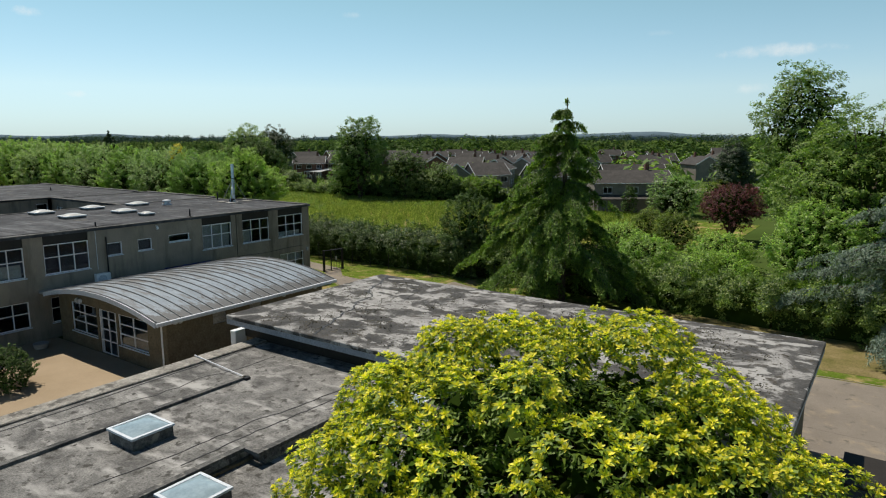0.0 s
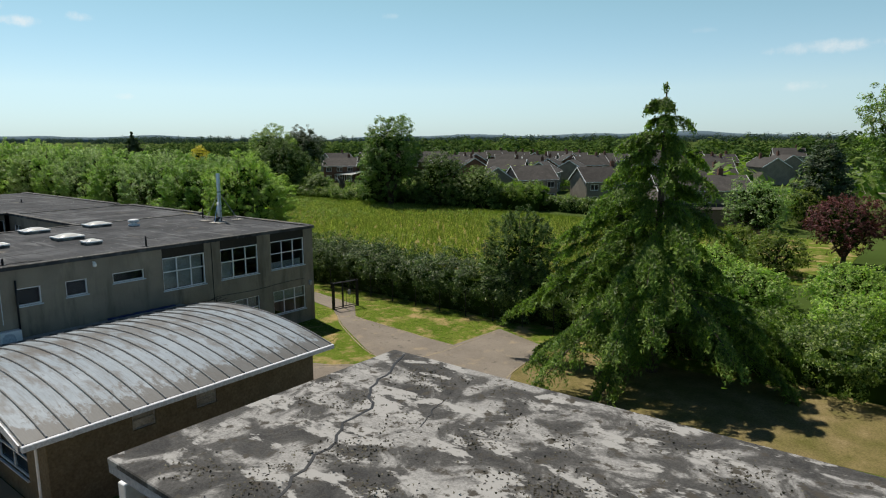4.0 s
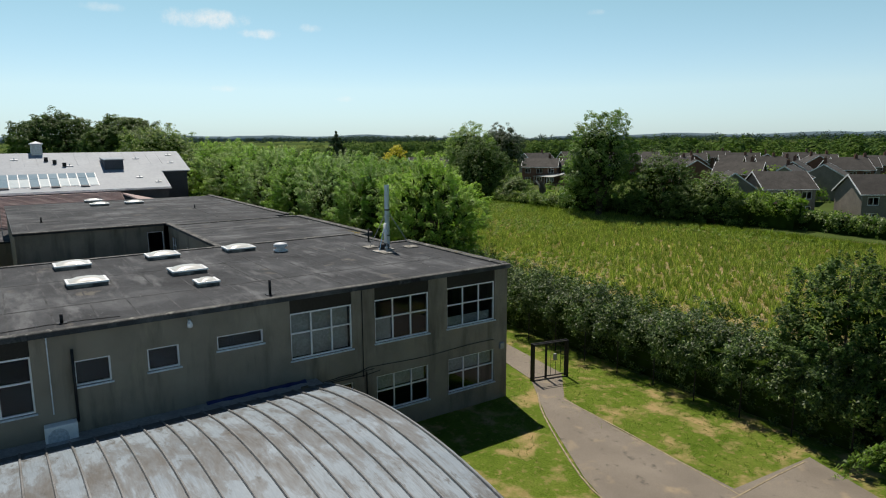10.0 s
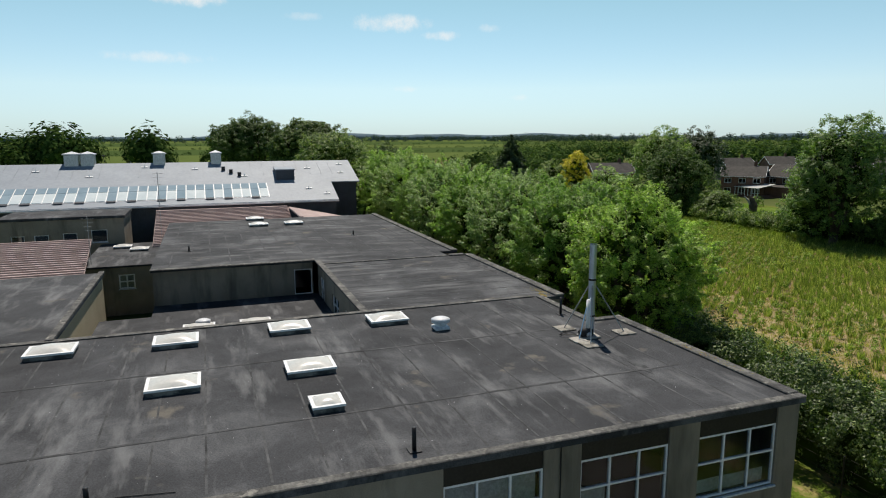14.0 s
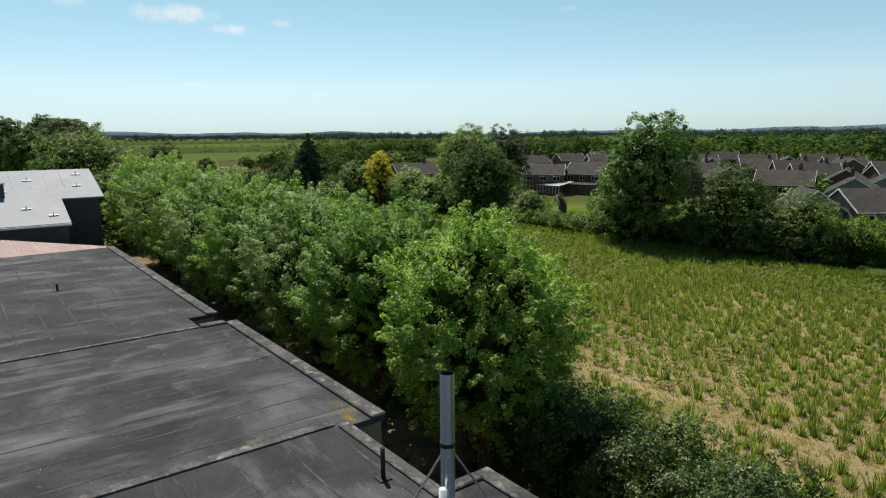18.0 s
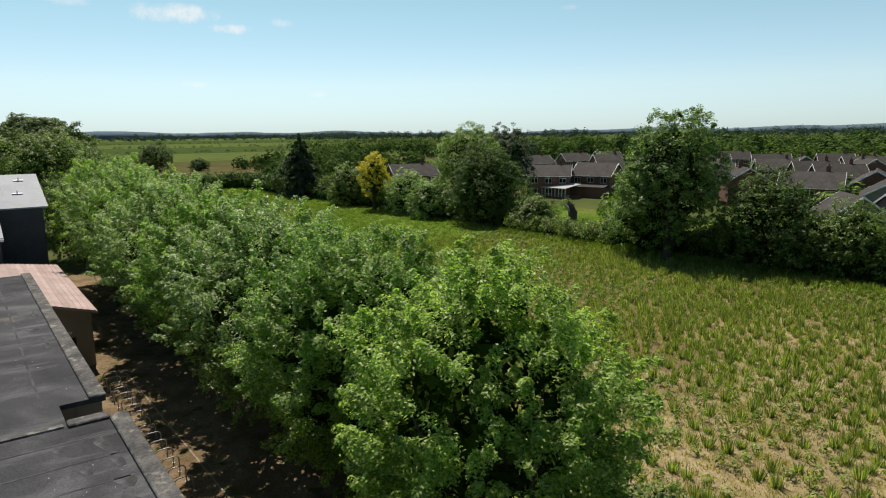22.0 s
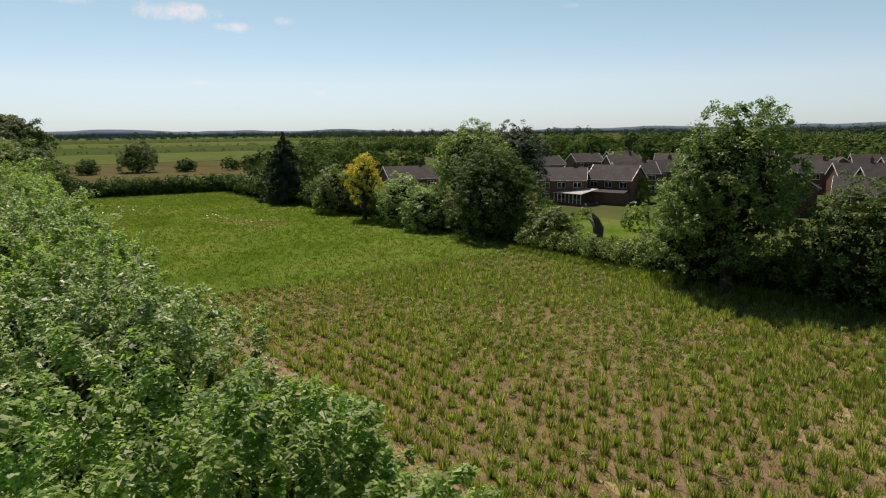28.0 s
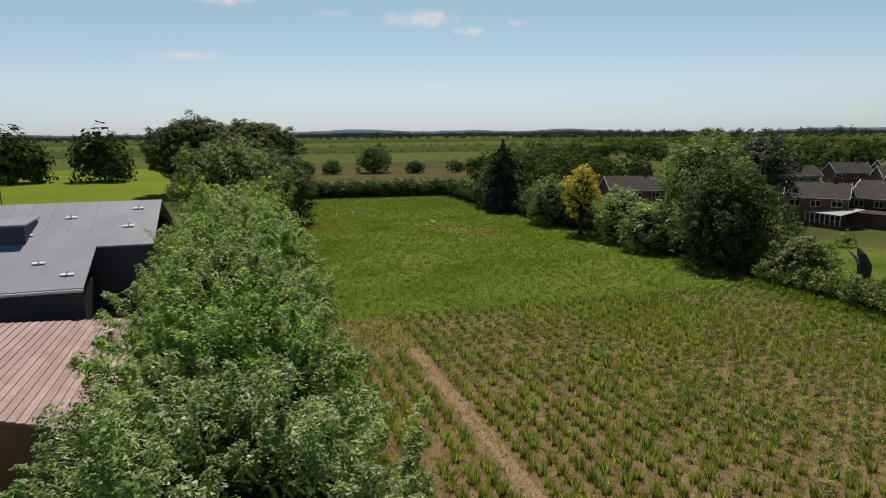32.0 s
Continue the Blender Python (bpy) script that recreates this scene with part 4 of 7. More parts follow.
glazing(hall, WH, -38.35, -36.4, 0.05, 2.75, (0.1, 0.5, 0.9), (0.3, 0.55, 0.8), M_WHITE, M_GLASS, None, name="door", label="white glazed double door")
for a, b in ((22.0, 22.9), (24.6, 25.5)):
    glazing(hall, WX, a, b, 2.2, 2.9, (), (0.5,), M_CONC, M_WEATHERED, None, label="small boarded vent")
bm = bmesh.new()
tube(bm, [(-30.9, 18.6, 3.05), (-31.25, 18.75, 2.85), (-31.25, 18.75, 0.05)], 0.045, 8)
part("downpipe", bm, M_WHITE, hall)

# ---- flat-roofed block in front ----
fb = thing("front_block", "single-storey block with a lichen-patched flat roof", "building", (-14, 24, 0))
part("wall", boxes((-24.9, -2.3, 19.25, 29.2, 0, 4.118)), M_BRICK, fb)
# dark strip on the wall that paints the shade below the overhang
part("clerestory", boxes((-24.9, -14.7, 19.2, 19.248, 3.4, 4.118)), M_PANEL, fb, "dark band that stands in for shade under the eaves")
part("roof", bevelled(boxes((-25.3, -1.8, 18.45, 29.7, 4.36, 4.55)), 0.03), M_FELT_OLD, fb, "grey felt roof blotched with pale lichen")
part("fascia", boxes((-25.28, -1.82, 18.47, 29.68, 4.12, 4.358)), M_GREYFASCIA, fb)
lb = thing("low_block", "low block with a weathered felt roof and skylights", "building", (-19, 8, 0))
part("wall", boxes((-23.7, -15.3, -14, 19.1, 0, 3.2)), M_BRICK, lb)
part("roof", boxes((-23.9, -15.4, -14.2, 19.18, 3.22, 3.4)), M_FELT_LOW, lb)
part("parapet", bevelled(boxes((-24.1, -23.3, -14.2, 19.18, 3.402, 3.48)), 0.03), M_PARAPET, lb, "pale weathered parapet")
part("rib", boxes((-20.45, -20.25, -14.2, 15.7, 3.402, 3.5)), M_KERB, lb)
lb2 = thing("low_annexe", "low annexe roof a step below its neighbour", "building", (-12, 8, 0))
part("wall", boxes((-15.28, -9.5, -14, 18.6, 0, 2.9)), M_BRICK, lb2)
part("roof", boxes((-15.38, -9.4, -14.2, 18.65, 2.92, 3.1)), M_FELT_LOW, lb2)

# ---- sports hall with the long pale roof ----
sp = thing("sports_hall", "long hall with pale sheet roof and dark slate cladding", "building", (-120, 10, 0))
part("wall", boxes((-136, -116.9, -40, 44.2, 0, 8.45), (-116.88, -112.2, -40, 40.6, 0, 6.6)), M_DARKCLAD, sp)
bm = bmesh.new()
slab(bm, [(-124, -40.3, 11.15), (-116.5, -40.3, 8.62), (-116.5, 44.6, 8.62), (-124, 44.6, 11.15)], 0.12)
part("roof", bm, M_SHEET, sp)
bm = bmesh.new()
slab(bm, [(-116.498, -40.3, 8.62), (-111.4, -40.3, 6.75), (-111.4, 40.8, 6.75), (-116.498, 40.8, 8.62)], 0.12)
part("roof", bm, M_SHEET, sp)
bm = bmesh.new()
slab(bm, [(-136.4, -40.3, 7.0), (-124.002, -40.3, 11.15), (-124.002, 44.6, 11.15), (-136.4, 44.6, 7.0)], 0.12)
part("roof", bm, M_SHEET, sp)

# ---- pink tiled roofs ----
pk = thing("tiled_building", "low school building with a pink tiled roof", "building", (-104, 36, 0))
bm = bmesh.new()
box(bm, -113, -95.35, 33.8, 44.2, 0, 3.6)
v = [bm.verts.new(p) for p in ((-95.35, 44.2, 3.602), (-95.35, 34.1, 3.602), (-95.35, 34.1, 6.45), (-95.6, 44.2, 3.602), (-95.6, 34.1, 3.602), (-95.6, 34.1, 6.45))]
for f in ((0, 1, 2), (5, 4, 3), (1, 4, 5, 2), (0, 2, 5, 3), (0, 3, 4, 1)):
    bm.faces.new([v[i] for i in f])
box(bm, -113, -97.4, 20.4, 33.79, 0, 4.0)
part("wall", bm, M_RENDER, pk)
bm = bmesh.new()
slab(bm, [(-95.1, 33.8, 6.7), (-95.1, 44.55, 3.64), (-114.2, 44.55, 3.64), (-104.7, 33.8, 6.7)], 0.14)
slab(bm, [(-104.7, 20.2, 6.7), (-96.8, 20.2, 4.3), (-96.8, 33.795, 4.3), (-104.7, 33.795, 6.7)], 0.14)
slab(bm, [(-113.0, 20.2, 4.0), (-104.702, 20.2, 6.7), (-104.702, 33.795, 6.7), (-113.0, 33.795, 4.0)], 0.14)
part("roof", bm, M_TILE, pk, "pink concrete tiles")
part("ridge", boxes((-104.9, -104.5, 20.2, 33.7, 6.7, 6.82)), M_TILE, pk)
part("door", boxes((-95.34, -95.28, 42.3, 43.2, 0.05, 2.1)), M_BLACK, pk, "dark door under a small lamp")
part("wall_lamp", bevelled(boxes((-95.34, -95.2, 42.55, 43.0, 2.35, 2.5)), 0.02), M_FASCIA, pk)
# ribbed courses on the slope that faces the court
def courses(parent, xa, za, xb, zb, y0, y1, n, y0b=None, y1b=None):
    for k in range(n):
        u0, u1 = k / n, (k + 0.72) / n
        ya, yb = y0, y1
        xs, zs = xa + (xb - xa) * u0, za + (zb - za) * u0
        xe, ze = xa + (xb - xa) * u1, za + (zb - za) * u1
        e = y1 + ((y1b if y1b is not None else y1) - y1) * u0
        part("tile_course", slab(bmesh.new(), [(xs, ya, zs + 0.02), (xe, ya, ze + 0.1), (xe, e, ze + 0.1), (xs, e, zs + 0.02)], 0.1), M_TILE, parent)


courses(pk, -104.5, 6.66, -96.8, 4.32, 20.25, 33.7, 22)
for k in range(30):
    u0, u1 = k / 30, (k + 0.86) / 30
    hip = -104.7 - 9.5 * u0
    y0, y1, z0, z1 = 33.85 + 10.65 * u0, 33.85 + 10.65 * u1, 6.69 - 3.03 * u0, 6.69 - 3.03 * u1
    part("tile_course", slab(bmesh.new(), [(-95.05, y0, z0 + 0.012), (-95.05, y1, z1 + 0.06), (hip - 9.5 * 0.86 / 30, y1, z1 + 0.06), (hip, y0, z0 + 0.012)], 0.05), M_TILE, pk)
pk2 = thing("tiled_link", "low link building with a pink ribbed tile roof", "building", (-85, 8, 0))
part("roof", slab(bmesh.new(), [(-92.0, -4, 5.9), (-78.0, -4, 3.9), (-78.0, 17.0, 3.9), (-92.0, 15.9, 5.9)], 0.15), M_TILE, pk2, "pink ribbed tiles")
part("wall", boxes((-91.9, -78.3, -4, 15.6, 0, 3.7)), M_RENDER, pk2)
courses(pk2, -91.9, 5.9, -78.0, 3.92, -4, 15.9, 26, None, 17.0)
# rendered box behind, and the low roof with the aerial beside the court
bx = thing("stair_block", "plain rendered block with small windows", "building", (-104, 12, 0))
WB = ("+x", -100.4)
SB = [(7.9, 9.0, 4.6, 5.3), (9.8, 11.0, 4.6, 5.3), (12.2, 13.4, 4.6, 5.4), (14.6, 16.0, 4.4, 5.6)]
part("wall", pierced(bmesh.new(), place_map(*WB), 6.9, 17.5, 0, 6.7, 0.3, SB), M_RENDER, bx)
part("wall", boxes((-107, -100.702, 17.2, 17.5, 0, 6.7)), M_RENDER, bx)
part("wall", boxes((-107, -100.702, 6.9, 7.2, 0, 6.7)), M_RENDER, bx)
part("roof", boxes((-107.2, -100.25, 6.75, 17.65, 6.702, 6.95)), M_FELT, bx)
for h in SB:
    glazing(bx, WB, *h, (), (), M_WHITE, M_GLASS, M_SILL)
lk = thing("link_block", "lower flat-roofed link beside the inner court", "building", (-92, 19, 0))
WL = ("+x", -88.0)
part("wall", pierced(bmesh.new(), place_map(*WL), 15.5, 24.0, 0, 4.0, 0.3, [(18.2, 19.4, 2.2, 3.4)]), M_RENDER, lk)
part("side_wall", boxes((-100.3, -88.31, 23.7, 24.0, 0, 4.0)), M_RENDER, lk)
part("roof", boxes((-100.38, -87.85, 15.4, 24.1, 4.002, 4.15)), M_FELT, lk)
part("blind", boxes((-88.295, -88.28, 18.2, 19.4, 2.2, 3.4)), M_BLIND, lk, "pale blind behind the glass")
glazing(lk, WL, 18.2, 19.4, 2.2, 3.4, (0.5,), (0.5,), M_WHITE, M_GLASS, M_SILL, bar=0.1)
# ---- fittings on the roofs and walls ----
def rooflight(name, label, sx, sy, curb, rise, at, top_mat, group, glass_top=False):
    """A rooflight: curb, frame and a domed top."""
    t = thing(name, label, "skylight", (0, 0, 0), group)
    part("curb", boxes((-sx / 2, sx / 2, -sy / 2, sy / 2, 0, curb)), M_KERB, t)
    us = [-sx / 2 - 0.04, -sx / 2 + 0.06, sx / 2 - 0.06, sx / 2 + 0.04]
    bm = bmesh.new()
    vs = [-sy / 2 - 0.04, -sy / 2 + 0.06, sy / 2 - 0.06, sy / 2 + 0.04]
    lattice(bm, lambda u, z, d: (u, z, curb + d), us, vs, lambda u, z: abs(u) > sx / 2 - 0.06 or abs(z) > sy / 2 - 0.06, 0.002, 0.07)
    part("frame", bm, M_SILL if glass_top else M_WHITE, t, "pale frame")
    bm = bmesh.new()
    n = 8
    g = [[bm.verts.new(((i / n - 0.5) * (sx - 0.12), (j / n - 0.5) * (sy - 0.12), curb + 0.055 + rise * (1 - abs(2 * i / n - 1) ** 2.6) ** 0.8 * (1 - abs(2 * j / n - 1) ** 2.6) ** 0.8)) for j in range(n + 1)] for i in range(n + 1)]
    for i in range(n):
        for j in range(n):
            bm.faces.new((g[i][j], g[i + 1][j], g[i + 1][j + 1], g[i][j + 1]))
    part("dome", bm, top_mat, t, smooth=True)
    t.location = at
    return t


dome = rooflight("roof_dome", "white domed rooflight on the felt roof", 1.15, 1.5, 0.15, 0.17, (-55.8, 19.9, 6.78), M_ACRYLIC, "domed rooflights")
for x, y, z in ((-50.95, 24.1, 6.78), (-55.6, 24.0, 6.78), (-55.9, 28.15, 6.78), (-51.1, 28.25, 6.78), (-55.75, 32.1, 6.78), (-64.9, 27.4, 4.6), (-64.9, 24.6, 4.6), (-93.0, 29.4, 6.775), (-88.6, 29.4, 6.775), (-88.7, 32.4, 6.775), (-97.5, 17.6, 4.15), (-95.5, 19.2, 4.15)):
    copy_thing(dome, pose(x, y, z))
rooflight("small_dome", "small square white domed rooflight on the felt roof", 0.85, 0.85, 0.15, 0.13, (-47.9, 28.25, 6.78), M_ACRYLIC, "domed rooflights")
M_SKYGLASS = surface("rooflight_glass", [(0.3, (0.2, 0.28, 0.32)), (0.7, (0.34, 0.43, 0.48))], 1.5, 0.12, 0.02, 10, fine=0.08)
sk = rooflight("glazed_rooflight", "glazed rooflight on a grey curb on the low roof", 1.35, 1.35, 0.34, 0.1, (-18.8, 10.35, 3.4), M_SKYGLASS, "glazed rooflights", True)
copy_thing(sk, pose(-14.55, 9.3, 3.1))
copy_thing(sk, pose(-13.7, 17.2, 3.1))


def cowl(at):
    t = thing("roof_cowl", "pale metal ventilation cowl on the felt roof", "vent", (0, 0, 0), "roof cowls")
    part("base", bevelled(boxes((-0.3, 0.3, -0.3, 0.3, 0, 0.12)), 0.02), M_FASCIA, t)
    part("neck", tube(bmesh.new(), [(0, 0, 0.12), (0, 0, 0.32)], 0.22, 16), M_FASCIA, t)
    part("cap", tube(bmesh.new(), [(0, 0, 0.25), (0, 0, 0.28), (0, 0, 0.31), (0, 0, 0.315), (0, 0, 0.33), (0, 0, 0.4), (0, 0, 0.46), (0, 0, 0.49)], [0.26, 0.36, 0.38, 0.27, 0.36, 0.38, 0.25, 0.05], 20), M_FASCIA, t, smooth=True)
    t.location = at
    return t


cw = cowl((-54.0, 33.85, 6.79))
copy_thing(cw, pose(-65.3, 24.8, 4.6))
copy_thing(cw, pose(-48.7, 16.1, 6.78) @ Matrix.Scale(1.25, 4))

# boiler flue with its three stays
fl = thing("boiler_flue", "tall galvanised flue with stays on concrete pads", "flue", (-51.15, 38.95, 6.78))
FX, FY = -51.15, 38.95
part("pipe", tube(bmesh.new(), [(FX, FY, 6.9), (FX, FY, 10.35)], 0.135, 20, False), M_FLUE, fl, smooth=True)
part("liner", tube(bmesh.new(), [(FX, FY, 6.9), (FX, FY, 10.33)], 0.11, 16, False), M_BLACK, fl, smooth=True)
part("collar", tube(bmesh.new(), [(FX, FY, 8.95), (FX, FY, 9.02)], 0.15, 20), M_BLACK, fl)
part("collar", tube(bmesh.new(), [(FX, FY, 7.55), (FX, FY, 7.61)], 0.15, 20), M_BLACK, fl)
part("side_pipe", tube(bmesh.new(), [(FX + 0.18, FY - 0.24, 7.05), (FX + 0.18, FY - 0.24, 8.25)], 0.085, 14), M_WHITE, fl, smooth=True)
part("elbow", tube(bmesh.new(), [(FX + 0.18, FY - 0.24, 7.1), (FX + 0.22, FY - 0.28, 6.98), (FX + 0.4, FY - 0.3, 6.93)], 0.1, 12), M_GALV, fl, smooth=True)
part("fan_motor", tube(bmesh.new(), [(FX + 0.2, FY - 0.62, 7.0), (FX + 0.2, FY - 0.52, 7.0), (FX + 0.2, FY - 0.18, 7.0), (FX + 0.2, FY - 0.1, 7.0)], [0.1, 0.17, 0.17, 0.08], 14), M_BLACK, fl, "black fan motor")
part("leg", tube(bmesh.new(), [(FX + 0.42, FY - 0.75, 6.85), (FX + 0.3, FY - 0.4, 8.0)], 0.025, 6), M_FLUE, fl)
part("pad", bevelled(boxes((FX + 0.12, FX + 0.72, FY - 1.05, FY - 0.52, 6.782, 6.84)), 0.015), M_CONC, fl)
part("cable", tube(bmesh.new(), [(FX - 0.9 + 0.12 * k, FY - 0.9 + 0.28 * math.sin(k * 0.9), 6.8 + 0.012 * k) for k in range(9)], 0.018, 5), M_BLACK, fl)
part("clamp_box", bevelled(boxes((FX - 0.05, FX + 0.3, FY - 0.4, FY - 0.05, 6.85, 7.12)), 0.03), M_BLACK, fl)
part("pad", bevelled(boxes((FX - 0.2, FX + 0.45, FY - 0.5, FY + 0.2, 6.782, 6.85)), 0.015), M_CONC, fl)
for x, y in ((-52.25, 38.45), (-51.0, 40.35), (-50.1, 38.3)):
    part("pad", bevelled(boxes((x - 0.35, x + 0.35, y - 0.35, y + 0.35, 6.782, 6.84)), 0.015), M_PARAPET, fl)
    part("stay", tube(bmesh.new(), [(x, y, 6.84), (FX, FY, 8.97)], 0.022, 6), M_SEAM, fl)


def vent_pipe(x, y, z, h, r=0.055):
    t = thing("vent_pipe", "black vent pipe standing on the roof", "pipe", (x, y, z), "vent pipes")
    part("pipe", tube(bmesh.new(), [(x, y, z), (x, y, z + h)], r, 12), M_BLACK, t, smooth=True)
    part("flange", bevelled(boxes((x - 0.16, x + 0.16, y - 0.16, y + 0.16, z, z + 0.03)), 0.01), M_BLACK, t)


vent_pipe(-44.55, 29.8, 6.78, 0.6)
vent_pipe(-44.75, 22.65, 6.78, 0.32)
vent_pipe(-54.2, 39.4, 6.78, 0.75)
vent_pipe(-80.5, 36.0, 6.775, 0.35)
vent_pipe(-77.0, 24.0, 6.775, 0.4)

# cables and laps on the felt
cb = thing("roof_cable", "thin black cable lying along the roof edge", "cable", (-45, 18, 6.79))
part("line", tube(bmesh.new(), [(-45.6 - 0.25 * math.sin(k * 0.9) + 0.05 * k, -2 + k * 1.1, 6.8) for k in range(25)], 0.014, 5), M_BLACK, cb)
lap_rng = random.Random(4)
M_LAP = surface("felt_lap", [(0.35, (0.035, 0.037, 0.04)), (0.65, (0.1, 0.104, 0.11))], 0.7, 0.95, 0.3, 40, fine=0.5, fscale=2.5)
laps = thing("felt_laps", "overlapped felt joints across the roof", "roofing", (-50, 20, 6.78))
for k in range(34):
    y = -4 + k * 1.32 + lap_rng.uniform(-0.05, 0.05)
    x0, x1 = -57.2 if y < 39.8 else -52.6, -44.2
    part("lap", strip(bmesh.new(), [(x0 + (x1 - x0) * j / 6, y + lap_rng.uniform(-0.015, 0.015)) for j in range(7)], 0.028, 6.781, 6.786), M_LAP, laps)
for x in (-47.3, -52.4, -57.45):
    part("lap", strip(bmesh.new(), [(x + lap_rng.uniform(-0.02, 0.02), -5 + 45 * j / 12) for j in range(13)], 0.05, 6.786, 6.79), M_LAP, laps)
for k in range(8):
    y = 32.4 + k * 1.2
    part("lap", strip(bmesh.new(), [(-68.4 + (y - 32.0) * 1.15 + lap_rng.uniform(-0.015, 0.015), 31.9 + 8.85 * j / 6) for j in range(7)], 0.03, 6.791, 6.796), M_LAP, laps)
for k in range(15):
    y = 23.0 + k * 1.17
    part("lap", strip(bmesh.new(), [(-93 + 22 * j / 6, y + lap_rng.uniform(-0.02, 0.02)) for j in range(7)], 0.035, 6.776, 6.781), M_LAP, laps)
# the pointed kerb along the joint of front block and wings
part("joint", strip(bmesh.new(), [(-57.5, -5), (-57.5, 20), (-57.5, 39.8)], 0.16, 6.788, 6.83), M_KERB, laps, "raised felt joint between the roofs")
part("joint", strip(bmesh.new(), [(-69.1, 31.7), (-69.1, 39.7)], 0.1, 6.792, 6.84), M_KERB, laps, "raised felt joint between the roofs")


def air_unit(name, x, y, z, side, group):
    """An outdoor air-conditioning unit, 0.9 m wide, whose grille faces side."""
    t = thing(name, "white outdoor air-conditioning unit on the wall", "air conditioner", (0, 0, 0), group)
    part("body", bevelled(boxes((-0.02, 0.36, -0.45, 0.45, 0, 0.72)), 0.025), M_WHITE, t)
    bm = bmesh.new()
    tube(bm, [(0.361, -0.1, 0.36), (0.366, -0.1, 0.36)], 0.29, 24)
    part("fan_opening", bm, M_SILL, t)
    for r in (0.1, 0.18, 0.26):
        bm = bmesh.new()
        tube(bm, [(0.372, -0.1 + r * math.cos(a), 0.36 + r * math.sin(a)) for a in (2 * math.pi * k / 20 for k in range(21))], 0.008, 4, False)
        part("guard_ring", bm, M_FASCIA, t)
    part("bracket", boxes((-0.05, 0.4, -0.35, -0.3, -0.05, -0.002)), M_GALV, t)
    part("bracket", boxes((-0.05, 0.4, 0.3, 0.35, -0.05, -0.002)), M_GALV, t)
    t.matrix_basis = pose(x, y, z, 0, 0, side)
    return t


air_unit("air_unit", PX + 0.05, 22.25, 2.9, 0, "air units").scale = (1.05, 1.05, 1.15)
air_unit("air_unit", -25.02, 19.15, 3.0, 180, "air units")

# pipes, cables and lamps on the long wall
wp = thing("drainpipe", "black cast drainpipe on the rendered wall", "pipe", (PX, 22.75, 3))
part("pipe", tube(bmesh.new(), [(PX + 0.06, 22.78, 3.6), (PX + 0.06, 22.78, 6.1)], 0.045, 10), M_BLACK, wp, smooth=True)
wq = thing("conduit", "thin white conduit on the rendered wall", "pipe", (PX, 22.1, 4))
part("pipe", tube(bmesh.new(), [(PX + 0.03, 22.1, 4.0), (PX + 0.03, 22.1, 6.6)], 0.02, 8), M_FASCIA, wq)
for y, r in ((33.45, 0.02), (33.6, 0.03)):
    wr = thing("drainpipe", "thin dark pipe on the rendered wall", "pipe", (PX, y, 1))
    part("pipe", tube(bmesh.new(), [(PX + 0.05, y, 0.05 if r > 0.025 else 2.8), (PX + 0.05, y, 3.0 if r > 0.025 else 6.6)], r, 8), M_BLACK, wr)
for j, (z, sag) in enumerate(((3.12, 0.05), (3.02, 0.12), (2.94, 0.02))):
    wc = thing("wall_cable", "dark cable clipped along the wall", "cable", (PX, 30, z), "wall cables")
    part("line", tube(bmesh.new(), [(PX + 0.03, 22.9 + k * 0.77 + j * 0.3, z - sag * math.sin(k * 0.8 + j) - (0.2 if j == 0 else 0.1) * (k < 14)) for k in range(24 if j == 0 else 15)], 0.016, 5), M_BLACK, wc)
wl = thing("wall_camera", "white dome camera under the roof edge", "camera", (PX, 26.5, 6.3))
part("arm", boxes((PX, PX + 0.2, 26.45, 26.55, 6.42, 6.48)), M_WHITE, wl)
part("globe", tube(bmesh.new(), [(PX + 0.17, 26.5, 6.42), (PX + 0.17, 26.5, 6.36), (PX + 0.17, 26.5, 6.24), (PX + 0.17, 26.5, 6.2)], [0.06, 0.1, 0.09, 0.02], 14), M_WHITE, wl, smooth=True)
wl = thing("wall_light", "small grey bulkhead light near the corner", "lamp", (PX, 41.1, 2.8))
part("body", bevelled(boxes((PX, PX + 0.14, 40.95, 41.22, 2.6, 2.92)), 0.03), M_SEAM, wl)
ts = thing("blue_sheet", "blue plastic sheet folded on the gutter", "tarpaulin", (PX, 29, 3))
bm = bmesh.new()
g = [[bm.verts.new((PX + 0.03 + 0.16 * j + 0.03 * math.sin(i * 1.7 + j), 26.9 + i * 0.28, 3.26 - 0.07 * j + 0.02 * math.sin(i * 2.3 + 1.3 * j))) for j in range(4)] for i in range(15)]
for i in range(14):
    for j in range(3):
        bm.faces.new((g[i][j], g[i + 1][j], g[i + 1][j + 1], g[i][j + 1]))
M_BLUE = surface("blue_plastic", [(0.3, (0.02, 0.035, 0.14)), (0.7, (0.035, 0.06, 0.2))], 2.0, 0.4, 0.1, 20)
ob = part("sheet", bm, M_BLUE, ts, smooth=True)
ob.modifiers.new("thick", "SOLIDIFY").thickness = 0.012
# flashing that closes the gap behind the curved roof
part("flashing", boxes((PX + 0.002, -42.95, 18.3, 31.3, 3.05, 3.2)), M_SEAM, hall, "dark lead flashing against the wall")
for x, y, side in ((-40.2, 19.05, 0), (-31.3, 19.6, 1), (-31.3, 29.9, 1)):
    wl = thing("bulkhead_lamp", "round bulkhead lamp on the brick wall", "lamp", (x, y, 2.7), "bulkhead lamps")
    d = (0, -0.12, 0) if side == 0 else (0.12, 0, 0)
    a = Vector((x, y, 2.95))
    part("body", tube(bmesh.new(), [a, a + Vector(d)], [0.15, 0.12], 16), M_FASCIA, wl)

